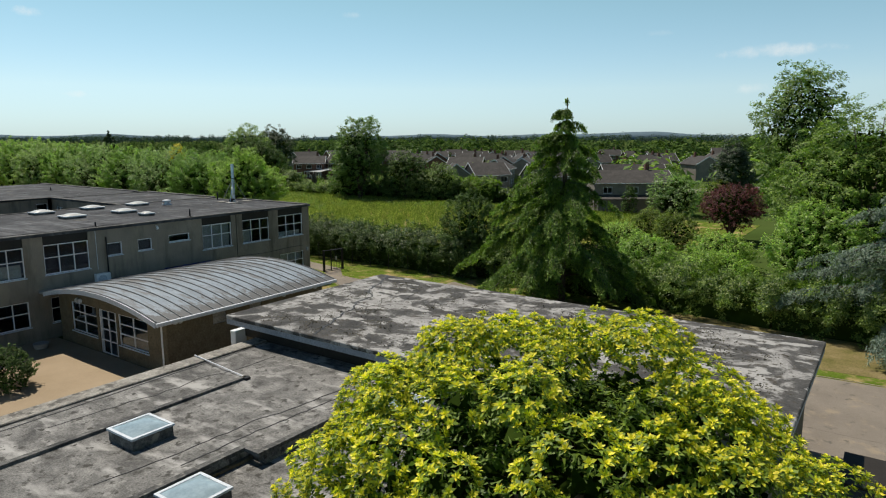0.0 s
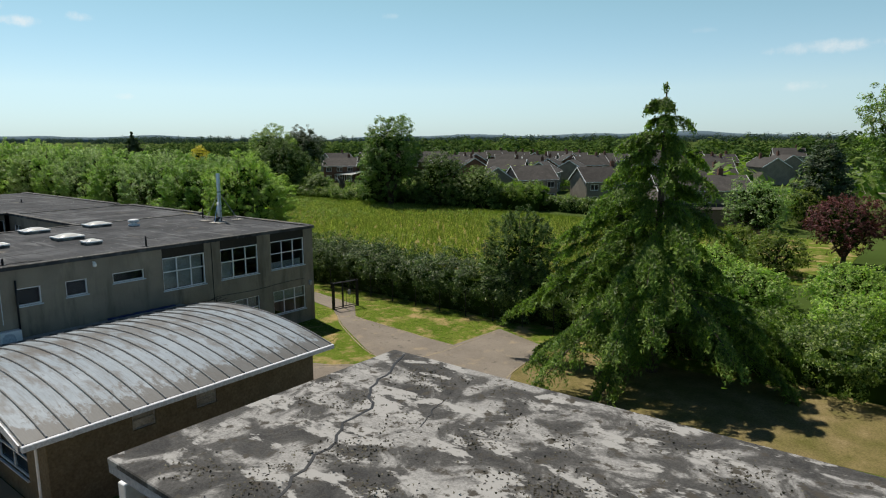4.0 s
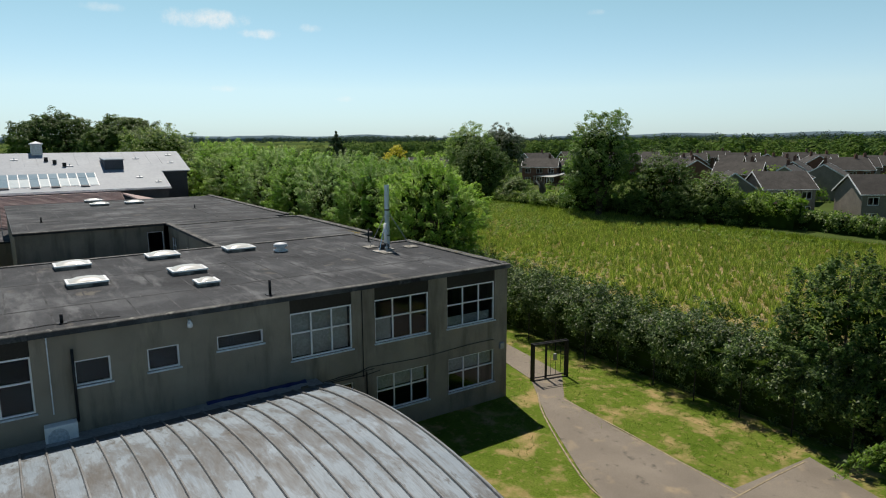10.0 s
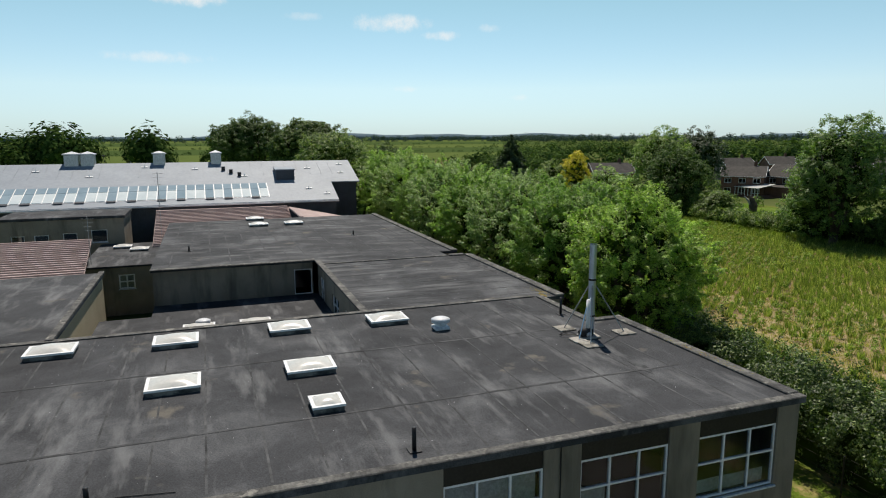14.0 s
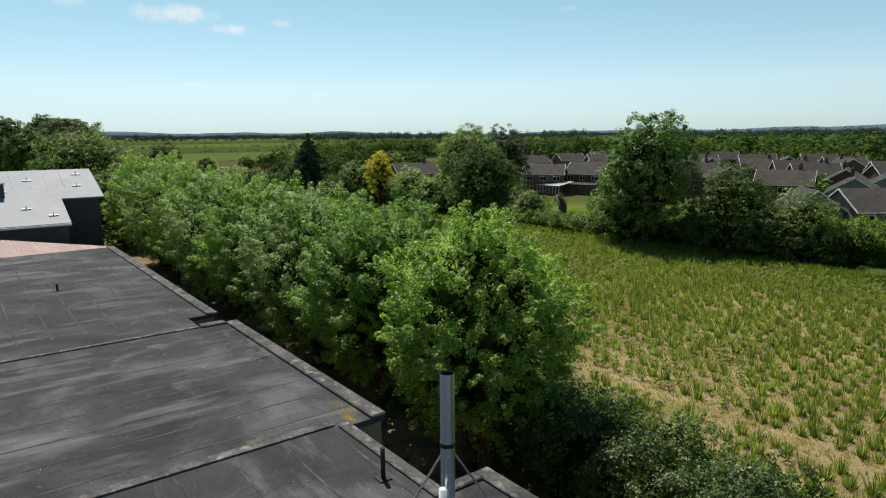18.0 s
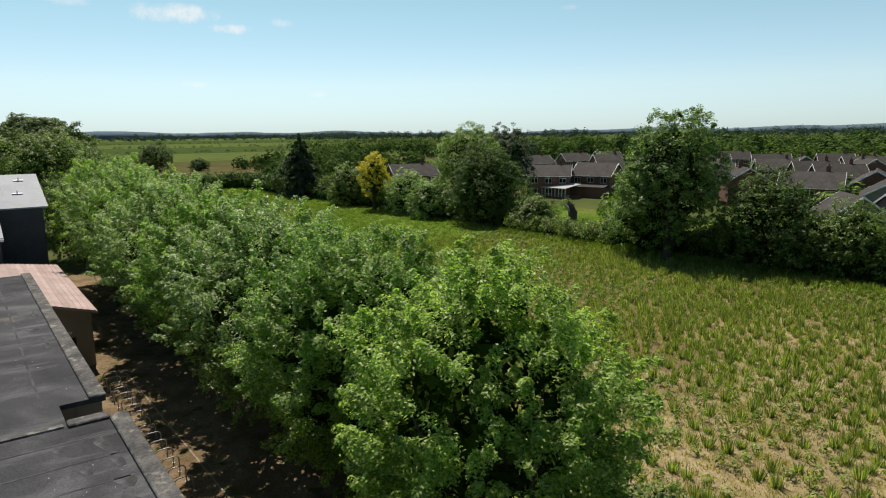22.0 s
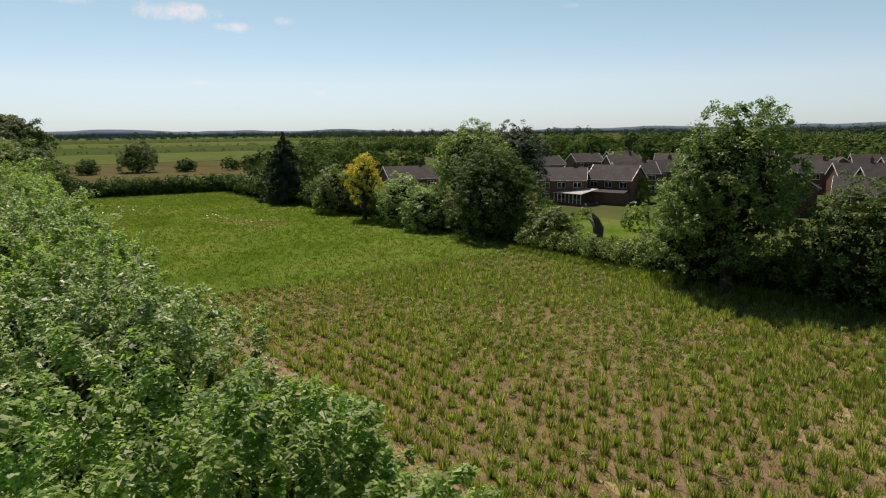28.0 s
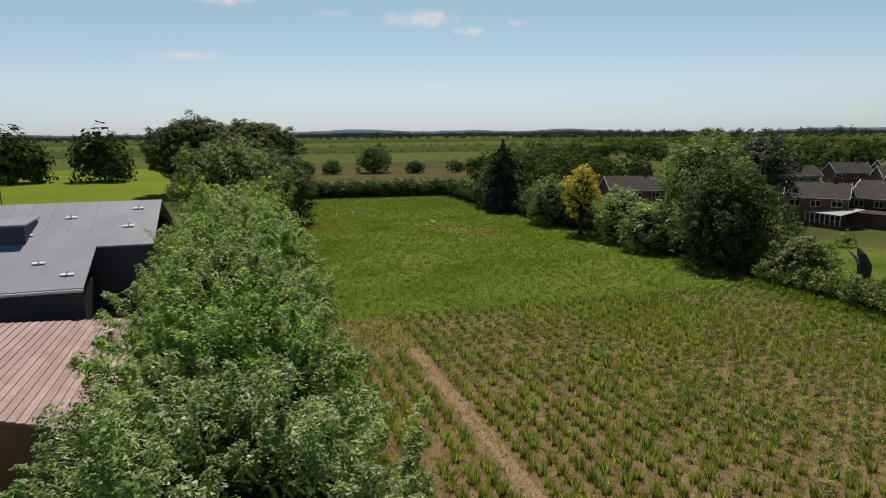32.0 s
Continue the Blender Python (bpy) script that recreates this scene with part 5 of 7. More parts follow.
# low roof: conduit, cables, tar lines, kerb steps
cd = thing("roof_conduit", "pale conduit laid across the low roof", "pipe", (-22, 15.6, 3.4))
part("pipe", tube(bmesh.new(), [(-24.1, 15.9, 3.53), (-22, 15.7, 3.5), (-20.3, 15.55, 3.46), (-20.25, 15.5, 3.42)], 0.024, 8), M_FASCIA, cd)
part("end_box", bevelled(boxes((-20.4, -20.1, 15.4, 15.65, 3.402, 3.5)), 0.02), M_BLACK, cd)
part("kerb", boxes((-15.62, -15.4, -14.2, 11.6, 3.402, 3.52), (-15.62, -14.75, 11.6, 11.82, 3.402, 3.52)), M_KERB, lb, "raised felt kerb")
part("step_roof", boxes((-15.398, -14.75, 11.83, 18.66, 3.102, 3.4)), M_FELT_LOW, lb)
part("kerb", boxes((-14.97, -14.75, 11.83, 18.66, 3.402, 3.52)), M_KERB, lb, "raised felt kerb")
tar_rng = random.Random(9)
tars = thing("tar_joints", "dark cracked tar joints on the old felt roofs", "roofing", (-18, 22, 4.5))


def tar(a, b, z, w=0.035, n=26, wob=0.16):
    pts, off = [], 0.0
    a, b = Vector(a), Vector(b)
    side = Vector((-(b - a).y, (b - a).x)).normalized()
    for k in range(n + 1):
        off = off * 0.85 + tar_rng.uniform(-wob, wob)
        pts.append(tuple(a + (b - a) * k / n + side * off * math.sin(math.pi * k / n)))
    part("joint", strip(bmesh.new(), pts, w, z + 0.001, z + 0.012), M_BLACK, tars)


tar((-19.6, 18.6), (-24.6, 29.5), 4.55, 0.045, 30, 0.3)
tar((-14.3, 18.6), (-15.4, 24.5), 4.55, 0.018, 24, 0.25)
tar((-20.6, 27.0), (-19.9, 24.9), 4.55, 0.015, 12, 0.12)
tar((-22.7, -12), (-23.2, 18.4), 3.4, 0.03, 40, 0.05)
tar((-22.0, 9), (-21.4, 18.0), 3.4, 0.015, 20, 0.15)
tar((-17.2, 8), (-16.4, 18.3), 3.4, 0.02, 30, 0.1)
tar((-16.2, 10), (-15.9, 18.3), 3.4, 0.02, 30, 0.08)
for x, y in ((-21.2, 21.9), (-12.7, 19.5), (-16.0, 19.2)):
    ou = thing("roof_outlet", "small round roof outlet", "vent", (x, y, 4.55))
    part("ring", tube(bmesh.new(), [(x, y, 4.551), (x, y, 4.6)], 0.07, 12), M_KERB, ou)
# moss lumps on the old roofs
mr = np.random.default_rng(3)
C = np.stack([mr.uniform(-24.8, -2.5, 70), mr.uniform(19, 29.2, 70)], 1)
P = C[mr.integers(0, 70, 5200)] + mr.normal(size=(5200, 2)) * mr.uniform(0.15, 0.9, (5200, 1))
P = P[(P[:, 0] > -25.1) & (P[:, 0] < -2) & (P[:, 1] > 18.6) & (P[:, 1] < 29.5)]
P = np.column_stack([P, np.full(len(P), 4.56)])
M_MOSS = leafy("dry_moss", [(0.0, (0.04, 0.036, 0.028)), (0.7, (0.085, 0.078, 0.06)), (1.0, (0.16, 0.15, 0.12))], 0.05, 0.95)
tagged(finish("roof_moss", leaf_mesh("roof_moss", P, mr.normal(size=P.shape) * 0.5 + np.array([0, 0, 1]), 0.09, 0.07, mr), M_MOSS), "dark lumps of dry moss on the old roof", "moss", "", "stuff")

# ---- sports hall roof: rooflight strip, vents, hatches ----
def slope_z(x):
    return 11.15 - 0.338 * (x + 124) if x < -116.5 else 8.62 - 0.3667 * (x + 116.5)


M_ROOFGLASS = surface("pale_rooflight", [(0.3, (0.55, 0.63, 0.66)), (0.7, (0.7, 0.76, 0.78))], 0.4, 0.18, 0.02, 10, fine=0.1)
M_ROOFGLASS2 = surface("blue_rooflight", [(0.3, (0.22, 0.31, 0.37)), (0.7, (0.32, 0.41, 0.47))], 0.4, 0.12, 0.02, 10, fine=0.1)
for k in range(60):
    y = 31.5 - k * 1.06
    vent = k % 5 in (1, 4)
    for j, (xa, xb) in enumerate(((-116.4, -115.0), (-114.92, -112.7))):
        part("rooflight_panel", slab(bmesh.new(), [(xa, y, slope_z(xa) + 0.09), (xb, y, slope_z(xb) + 0.09), (xb, y + 0.94, slope_z(xb) + 0.09), (xa, y + 0.94, slope_z(xa) + 0.09)], 0.05), M_ROOFGLASS2 if j == 0 or vent else M_ROOFGLASS, sp)
    if vent:
        part("vent_hood", slab(bmesh.new(), [(-112.66, y, slope_z(-112.66) + 0.14), (-112.3, y, slope_z(-112.3) + 0.14), (-112.3, y + 0.94, slope_z(-112.3) + 0.14), (-112.66, y + 0.94, slope_z(-112.66) + 0.14)], 0.12), M_DARKCLAD, sp)
part("rooflight_frame", slab(bmesh.new(), [(-116.49, -32, slope_z(-116.49) + 0.035), (-112.6, -32, slope_z(-112.6) + 0.035), (-112.6, 32.55, slope_z(-112.6) + 0.035), (-116.49, 32.55, slope_z(-116.49) + 0.035)], 0.028), M_WHITE, sp)
part("gutter", bevelled(boxes((-111.42, -111.2, -40, 40.8, 6.5, 6.68)), 0.02), M_FASCIA, sp)
for y, w in ((0.7, 1.5), (9.6, 1.6), (11.4, 1.5), (19.7, 1.4), (26.7, 1.3), (-9, 1.5), (-18, 1.5)):
    vt = thing("ridge_vent", "grey metal ventilator box on the roof ridge", "vent", (-124, y, 11), "ridge ventilators")
    part("body", bevelled(boxes((-124.8, -123.2, y - w / 2, y + w / 2, 10.7, 12.3)), 0.06), M_GALV, vt)
    bm = boxes((-124.95, -123.05, y - w / 2 - 0.14, y + w / 2 + 0.14, 12.302, 12.42))
    v = [bm.verts.new(p) for p in ((-124.9, y - w / 2 - 0.1, 12.421), (-123.1, y - w / 2 - 0.1, 12.421), (-123.1, y + w / 2 + 0.1, 12.421), (-124.9, y + w / 2 + 0.1, 12.421), (-124, y, 12.72))]
    for f in ((3, 2, 1, 0), (0, 1, 4), (1, 2, 4), (2, 3, 4), (3, 0, 4)):
        bm.faces.new([v[i] for i in f])
    part("cap", bm, M_FASCIA, vt)
for x, y in ((-122.4, 43.0), (-121.2, 38.4), (-119.4, 42.6), (-114.6, 37.6), (-119.0, 30), (-121.5, 24), (-122.4, 18), (-119.6, 12), (-121.6, 6), (-119.7, -2), (-122, -8), (-113.0, 39.6), (-118.6, 36.0)):
    ck = thing("roof_anchor", "white safety anchor plate on the sheet roof", "anchor", (x, y, slope_z(x)), "roof anchors")
    z = slope_z(x)
    part("plate", slab(bmesh.new(), [(x - 0.14, y - 0.4, z + 0.12), (x + 0.14, y - 0.4, z + 0.05), (x + 0.14, y + 0.4, z + 0.05), (x - 0.14, y + 0.4, z + 0.12)], 0.05), M_WHITE, ck)
    part("post", tube(bmesh.new(), [(x, y, z), (x, y, z + 0.32)], 0.05, 8), M_WHITE, ck)
ht = thing("roof_hatch", "raised plant hatch on the sheet roof", "roof structure", (-119, 35, 9.4))
part("body", boxes((-120.8, -117.4, 33.9, 36.2, 8.9, 10.25)), M_DARKCLAD, ht)
part("lid", slab(bmesh.new(), [(-121, 33.8, 10.45), (-117.3, 33.8, 10.3), (-117.3, 36.3, 10.3), (-121, 36.3, 10.45)], 0.12), M_SHEET, ht)
for k, y in enumerate((27.5, 28.4, 29.4)):
    fn = thing("roof_fan", "dark round fan outlet on the sheet roof", "vent", (-121, y, 10.1), "fan outlets")
    part("drum", tube(bmesh.new(), [(-121 + k, y, slope_z(-121 + k)), (-121 + k, y, slope_z(-121 + k) + 0.5)], 0.24, 12), M_BLACK, fn)
# sheet seams
for k in range(54):
    y = -38 + k * 1.5
    part("sheet_seam", slab(bmesh.new(), [(-123.9, y - 0.03, slope_z(-123.9) + 0.035), (-119.2, y - 0.03, slope_z(-119.2) + 0.035), (-119.2, y + 0.03, slope_z(-119.2) + 0.035), (-123.9, y + 0.03, slope_z(-123.9) + 0.035)], 0.03), M_SHEET, sp)

# aerials
for x, y, z0, z1 in ((-89.0, 21.6, 4.15, 11.6), (-86.2, 16.6, 4.7, 8.4)):
    ae = thing("tv_aerial", "thin aerial mast with short bars", "aerial", (x, y, z0), "aerials")
    part("mast", tube(bmesh.new(), [(x, y, z0), (x, y, z1)], 0.025, 6), M_SEAM, ae)
    for k in range(4):
        part("bar", tube(bmesh.new(), [(x, y - 0.45 + 0.08 * k, z1 - 0.15 - 0.3 * k), (x, y + 0.45 - 0.08 * k, z1 - 0.15 - 0.3 * k)], 0.012, 5), M_SEAM, ae)

# pale flakes and grit lying on the felt roofs
P = np.stack([mr.uniform(-57, -44.2, 420), mr.uniform(2, 41, 420), np.full(420, 6.787)], 1)
Q = np.stack([mr.uniform(-92, -58, 380), mr.uniform(32, 40.6, 380), np.full(380, 6.797)], 1)
tagged(finish("roof_grit", leaf_mesh("roof_grit", np.concatenate([P, Q]), mr.normal(size=(800, 3)) * 0.15 + np.array([0, 0, 1]), mr.uniform(0.015, 0.045, 800) * mr.uniform(0.4, 1.0, 800), 0.025, mr), M_FASCIA), "pale grit flakes scattered on the felt", "debris", "", "stuff")
# orange and yellow lichen on the corner of the wing, dark tar patches by the kerb
M_LICHEN = leafy("orange_lichen", [(0.0, (0.34, 0.13, 0.02)), (0.3, (0.24, 0.2, 0.06)), (1.0, (0.19, 0.19, 0.08))], 0.05, 0.95, shine=0.0)
P = np.concatenate([mr.normal(size=(170, 2)) * np.array(sd) + np.array(mid) for mid, sd in (((-57.5, 40.35), (0.22, 0.07)), ((-58.3, 40.6), (0.4, 0.15)), ((-48.0, 41.3), (1.2, 0.08)))])
P = P[(P[:, 0] < -57.2) | (P[:, 0] > -52)]
tagged(finish("roof_lichen", leaf_mesh("roof_lichen", np.column_stack([P, np.where(P[:, 0] < -57, np.where(P[:, 1] > 40.83, 6.893, 6.795), 6.863)]), mr.normal(size=(len(P), 3)) * 0.1 + np.array([0, 0, 1]), 0.05, 0.045, mr), M_LICHEN), "orange and yellow lichen on the felt corner", "lichen", "", "stuff")
for x, y, w, d in ((-67.4, 40.35, 0.9, 0.28), (-66.2, 40.5, 1.2, 0.25), (-67.6, 39.4, 0.6, 0.2), (-66.0, 39.8, 0.7, 0.22), (-65.0, 40.45, 0.8, 0.4), (-63.9, 40.3, 1.0, 0.5), (-63.0, 40.6, 1.4, 0.16), (-78.0, 40.2, 2.2, 0.2), (-80.5, 40.0, 0.8, 0.4), (-83.0, 40.3, 1.6, 0.22), (-52.2, 36.9, 1.4, 0.2), (-47.5, 38.6, 1.1, 0.35)):
    tp = thing("tar_patch", "dark damp tar patch on the felt roof", "roofing", (x, y, 6.79), "tar patches")
    part("patch", prism(bmesh.new(), [(x + w * (0.5 + 0.13 * math.sin(5 * a + x)) * math.cos(a), y + d * (0.5 + 0.15 * math.sin(4 * a + y)) * math.sin(a)) for a in (2 * math.pi * k / 18 for k in range(18))], 6.78, 6.796 if x < -57 and x > -69 else 6.789), M_LAP, tp)
# bulkhead lamps on the hall's brick walls
for x, y, dx, dy in ((-31.32, 19.9, 0.16, 0.0), (-31.32, 27.2, 0.16, 0.0), (-40.6, 19.06, 0.0, -0.16)):
    t = thing("bulkhead_lamp", "small round pale lamp on the brick wall", "wall lamp", (x, y, 2.95), "bulkhead lamps")
    part("base", tube(bmesh.new(), [(x, y, 2.95), (x + dx * 0.5, y + dy * 0.5, 2.95)], 0.16, 14), M_SEAM, t)
    part("bowl", tube(bmesh.new(), [(x + dx * 0.5, y + dy * 0.5, 2.95), (x + dx, y + dy, 2.95)], [0.14, 0.08], 14), M_ACRYLIC, t)
# ---- trees beside the school ----
rng = np.random.default_rng(7)
ash_a = broad_tree("ash_tree", rng, "bushy green ash tree beside the school", 12.2, 4.5, 0.3, M_BARK, M_ASH, 100000, (0.138, 0.062), 70, 800, 0.43, at=(-62.5, 49.5, 0), group="row of trees", stems=3)
ash_b = broad_tree("ash_tree", rng, "bushy green ash tree beside the school", 12.0, 4.8, 0.3, M_BARK, M_ASH, 105000, (0.15, 0.068), 66, 780, 0.45, at=(-71, 50.1, 0), group="row of trees", stems=2)
ash_c = broad_tree("willow_tree", rng, "silvery green bushy tree beside the school", 12.1, 5.1, 0.3, M_BARK, M_SILVER, 88000, (0.165, 0.068), 66, 760, 0.45, at=(-79, 50.0, 0), group="row of trees", stems=2)
ash_d = broad_tree("ash_tree", rng, "tall pale green ash tree in the row", 12.3, 4.9, 0.3, M_BARK, M_ASH, 66000, (0.2, 0.085), 60, 720, 0.46, at=(-87.4, 50.2, 0), group="row of trees", stems=2)
for i, (x, y, s) in enumerate([(-95.3, 50.0, 1.03), (-103.3, 50.4, 1.04), (-111.7, 50.2, 1.07), (-120, 50.5, 1.1)]):
    copy_thing((ash_c, ash_d)[i % 2], pose(x, y, 0, 0, 0, 77 * i) @ Matrix.Scale(s, 4))

# ---- golden shrub tree in the foreground ----
gold = thing("golden_tree", "golden-leaved evergreen tree between the low roofs", "tree", (0, 0, 0))
boughs = ball(rng, 700)
boughs = boughs[boughs[:, 2] > -0.12]
chosen = []
for q in boughs:
    if all((q - c) @ (q - c) > 0.036 for c in chosen):
        chosen.append(q)
chosen = np.array(chosen)
heads, up = [], []
for q in chosen:
    size = rng.uniform(0.5, 0.95)
    mid = np.array([0, 0, 4.4]) + q * np.array([5.5, 5.3, 3.75]) * rng.uniform(0.86, 1.08)
    e = ball(rng, int(190 * size ** 1.5))
    way_up = q * 0.6 + np.array([0, 0, 0.55])
    e = e[e @ way_up > -0.12]
    heads.append(mid + e * size * rng.uniform(0.82, 1.08, (len(e), 1)) * np.array([1, 1, 0.95]))
    up.append(e * 0.65 + np.array([0, 0, 0.6]) + rng.normal(size=e.shape) * 0.12)
heads, up = np.concatenate(heads), np.concatenate(up)
up /= np.linalg.norm(up, axis=1, keepdims=True)
whorls = {"golden_leaves": [], "lower_leaves": []}
for h, u in zip(heads, up):
    a = np.linspace(0, 2 * math.pi, 5, endpoint=False) + rng.uniform(0, 1)
    s1 = np.cross(u, [1, 0, 0.2])
    s1 /= np.linalg.norm(s1)
    s2 = np.cross(u, s1)
    for key, tilt, lo, hi in (("golden_leaves", 0.5, 0.08, 0.14), ("golden_leaves", 0.95, 0.1, 0.17), ("lower_leaves", 1.4, 0.12, 0.2)):
        a = a + 0.6
        d = math.cos(tilt) * u + math.sin(tilt) * (np.cos(a)[:, None] * s1 + np.sin(a)[:, None] * s2)
        side = np.cross(d, u)
        side /= np.linalg.norm(side, axis=1, keepdims=True)
        L = rng.uniform(lo, hi, 5)[:, None]
        W = L * 0.2
        whorls[key].append(np.stack([h + 0 * d, h + d * L * 0.55 + side * W, h + d * L - np.array([0, 0, 0.02]), h + d * L * 0.55 - side * W], 1).reshape(-1, 3))
finish("golden_leaves", quads("golden_leaves", np.concatenate(whorls["golden_leaves"])), M_GOLD, gold, "yellow whorls of young leaves")
finish("lower_leaves", quads("lower_leaves", np.concatenate(whorls["lower_leaves"])), M_GOLDLOW, gold, "green leaves below each yellow whorl")
P, N, C = crown_points(rng, (0, 0, 4.2), (5.4, 5.2, 3.6), 60, 1200, 26000, 0.36, -0.4, 0.2, 0.0, square=2.0)
finish("green_leaves", leaf_mesh("green_leaves", P, N, 0.18, 0.06, rng), M_GOLDDEEP, gold, "darker green older leaves")
# dark fill that puts shade between the boughs
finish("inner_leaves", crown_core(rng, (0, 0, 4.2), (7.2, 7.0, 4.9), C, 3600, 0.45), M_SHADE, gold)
bm = bmesh.new()
tube(bm, [(0, 0, 0), (0.1, 0, 1.6), (0.2, 0.1, 3.5)], [0.28, 0.22, 0.1], 8)
for c in C[:20]:
    tube(bm, [(0, 0, 1.2), (c[0] * 0.4, c[1] * 0.4, 2.2), tuple(c)], [0.12, 0.08, 0.02], 5)
part("trunk", bm, M_BARK, gold)
gold.location = (-5.5, 12.5, 0.2)


# ---- conifers ----
def tiered_conifer(name, label, height, radius, leafage, layers, per, droop, spray, at, category="tree", hang=0.5, base=0.6, curve=1.0, card=(0.5, 0.1), tips=None, lopsided=0.0):
    """A conifer: branches in tiers that arch out and hang, set with sprays."""
    t = thing(name, label, category, (0, 0, 0))
    bm = bmesh.new()
    tube(bm, [(0, 0, 0), (0, 0, height * 0.5), (0.05, 0, height * 0.985)], [0.022 * height, 0.013 * height, 0.02], 8)
    part("trunk", bm, M_BARK, t, smooth=True)
    P, N, out = [], [], []
    for i in range(layers):
        f = i / (layers - 1)
        z = base + (height - base - 0.3) * f ** 0.9
        reach = radius * (1 - f) ** curve + 0.12 + 0.13 * (f < 0.85)
        for j in range(max(4, int(per * (1 - 0.3 * f)))):
            a = rng.uniform(0, 2 * math.pi)
            r = reach * rng.uniform(0.55, 1.08) * (1 - lopsided * math.cos(a - 0.66))
            pts = []
            for k in range(7):
                s = k / 6
                pts.append((math.cos(a) * r * s, math.sin(a) * r * s, max(0.15, z + r * (0.32 * s - droop * s * s))))
            limb = bmesh.new()
            tube(limb, pts, [0.05 * (1 - k / 7) * r / radius + 0.012 for k in range(7)], 4, False)
            part("limb", limb, M_BARK, t)
            m = max(5, int(15 * r))
            n = max(3, int(spray / 15 * min(1.0, r / 0.9)))
            s = rng.uniform(0.12, 1.0, m)
            way_out = rng.uniform(0.5, 1.3, m)
            hand = rng.choice([-1.0, 1.0], m)
            tl = (0.2 * r + min(0.3, 0.3 * r)) * (1.05 - 0.65 * s) * rng.uniform(0.5, 1.15, m)
            dx, dy = math.cos(a) * way_out - math.sin(a) * hand, math.sin(a) * way_out + math.cos(a) * hand
            q = np.hypot(dx, dy)
            u = rng.uniform(0.0, 1.0, (m, n)) ** 0.8
            jit = rng.normal(size=(3, m, n)) * 0.05
            X = (math.cos(a) * r * s)[:, None] + (dx / q * tl)[:, None] * u + jit[0]
            Y = (math.sin(a) * r * s)[:, None] + (dy / q * tl)[:, None] * u + jit[1]
            Z = (z + r * (0.32 * s - droop * s * s))[:, None] - hang * (0.4 + tl[:, None]) * u ** 1.8 + jit[2] - rng.uniform(0, 0.22, (m, n)) * u
            P.append(np.stack([X.ravel(), Y.ravel(), np.maximum(Z.ravel(), 0.1)], 1))
            out.append((u * 0.55 + 0.45 * s[:, None] + rng.normal(size=(m, n)) * 0.05).ravel())
            k = m * n
            N.append(np.stack([np.cos(a) * 0.45 + rng.normal(size=k) * 0.5, np.sin(a) * 0.45 + rng.normal(size=k) * 0.5, rng.uniform(0.3, 1.1, k)], 1))
    P, N, out = np.concatenate(P), np.concatenate(N), np.concatenate(out)
    young = out > (0.74 if tips else 9)
    finish("needles", leaf_mesh("needles", P[~young], N[~young], card[0], card[1], rng, 1.6), leafage, t)
    if tips:
        finish("young_needles", leaf_mesh("young_needles", P[young], N[young], card[0], card[1], rng, 1.6), tips, t, "bright yellow-green new growth")
    t.location = at
    return t


tiered_conifer("cedar_tree", "tall drooping cedar with bright new tips", 15.8, 7.9, M_CEDAR, 15, 8, 0.56, 400, (-20.65, 45.6, 0), hang=0.6, base=2.2, curve=0.82, card=(0.26, 0.07), tips=M_CEDARTIP, lopsided=0.14)
tiered_conifer("blue_cedar", "blue-grey cedar with drooping boughs", 12.5, 8.4, M_BLUECEDAR, 11, 9, 0.45, 260, (1.6, 48.7, 0), hang=0.35, base=1.6, curve=0.8, card=(0.3, 0.06))
tiered_conifer("spruce_tree", "dark narrow spruce at the meadow edge", 15.0, 6.4, M_SPRUCE, 15, 9, 0.35, 75, (-193.5, 104.2, 0), hang=0.5, base=0.8, curve=0.8, card=(0.7, 0.22))


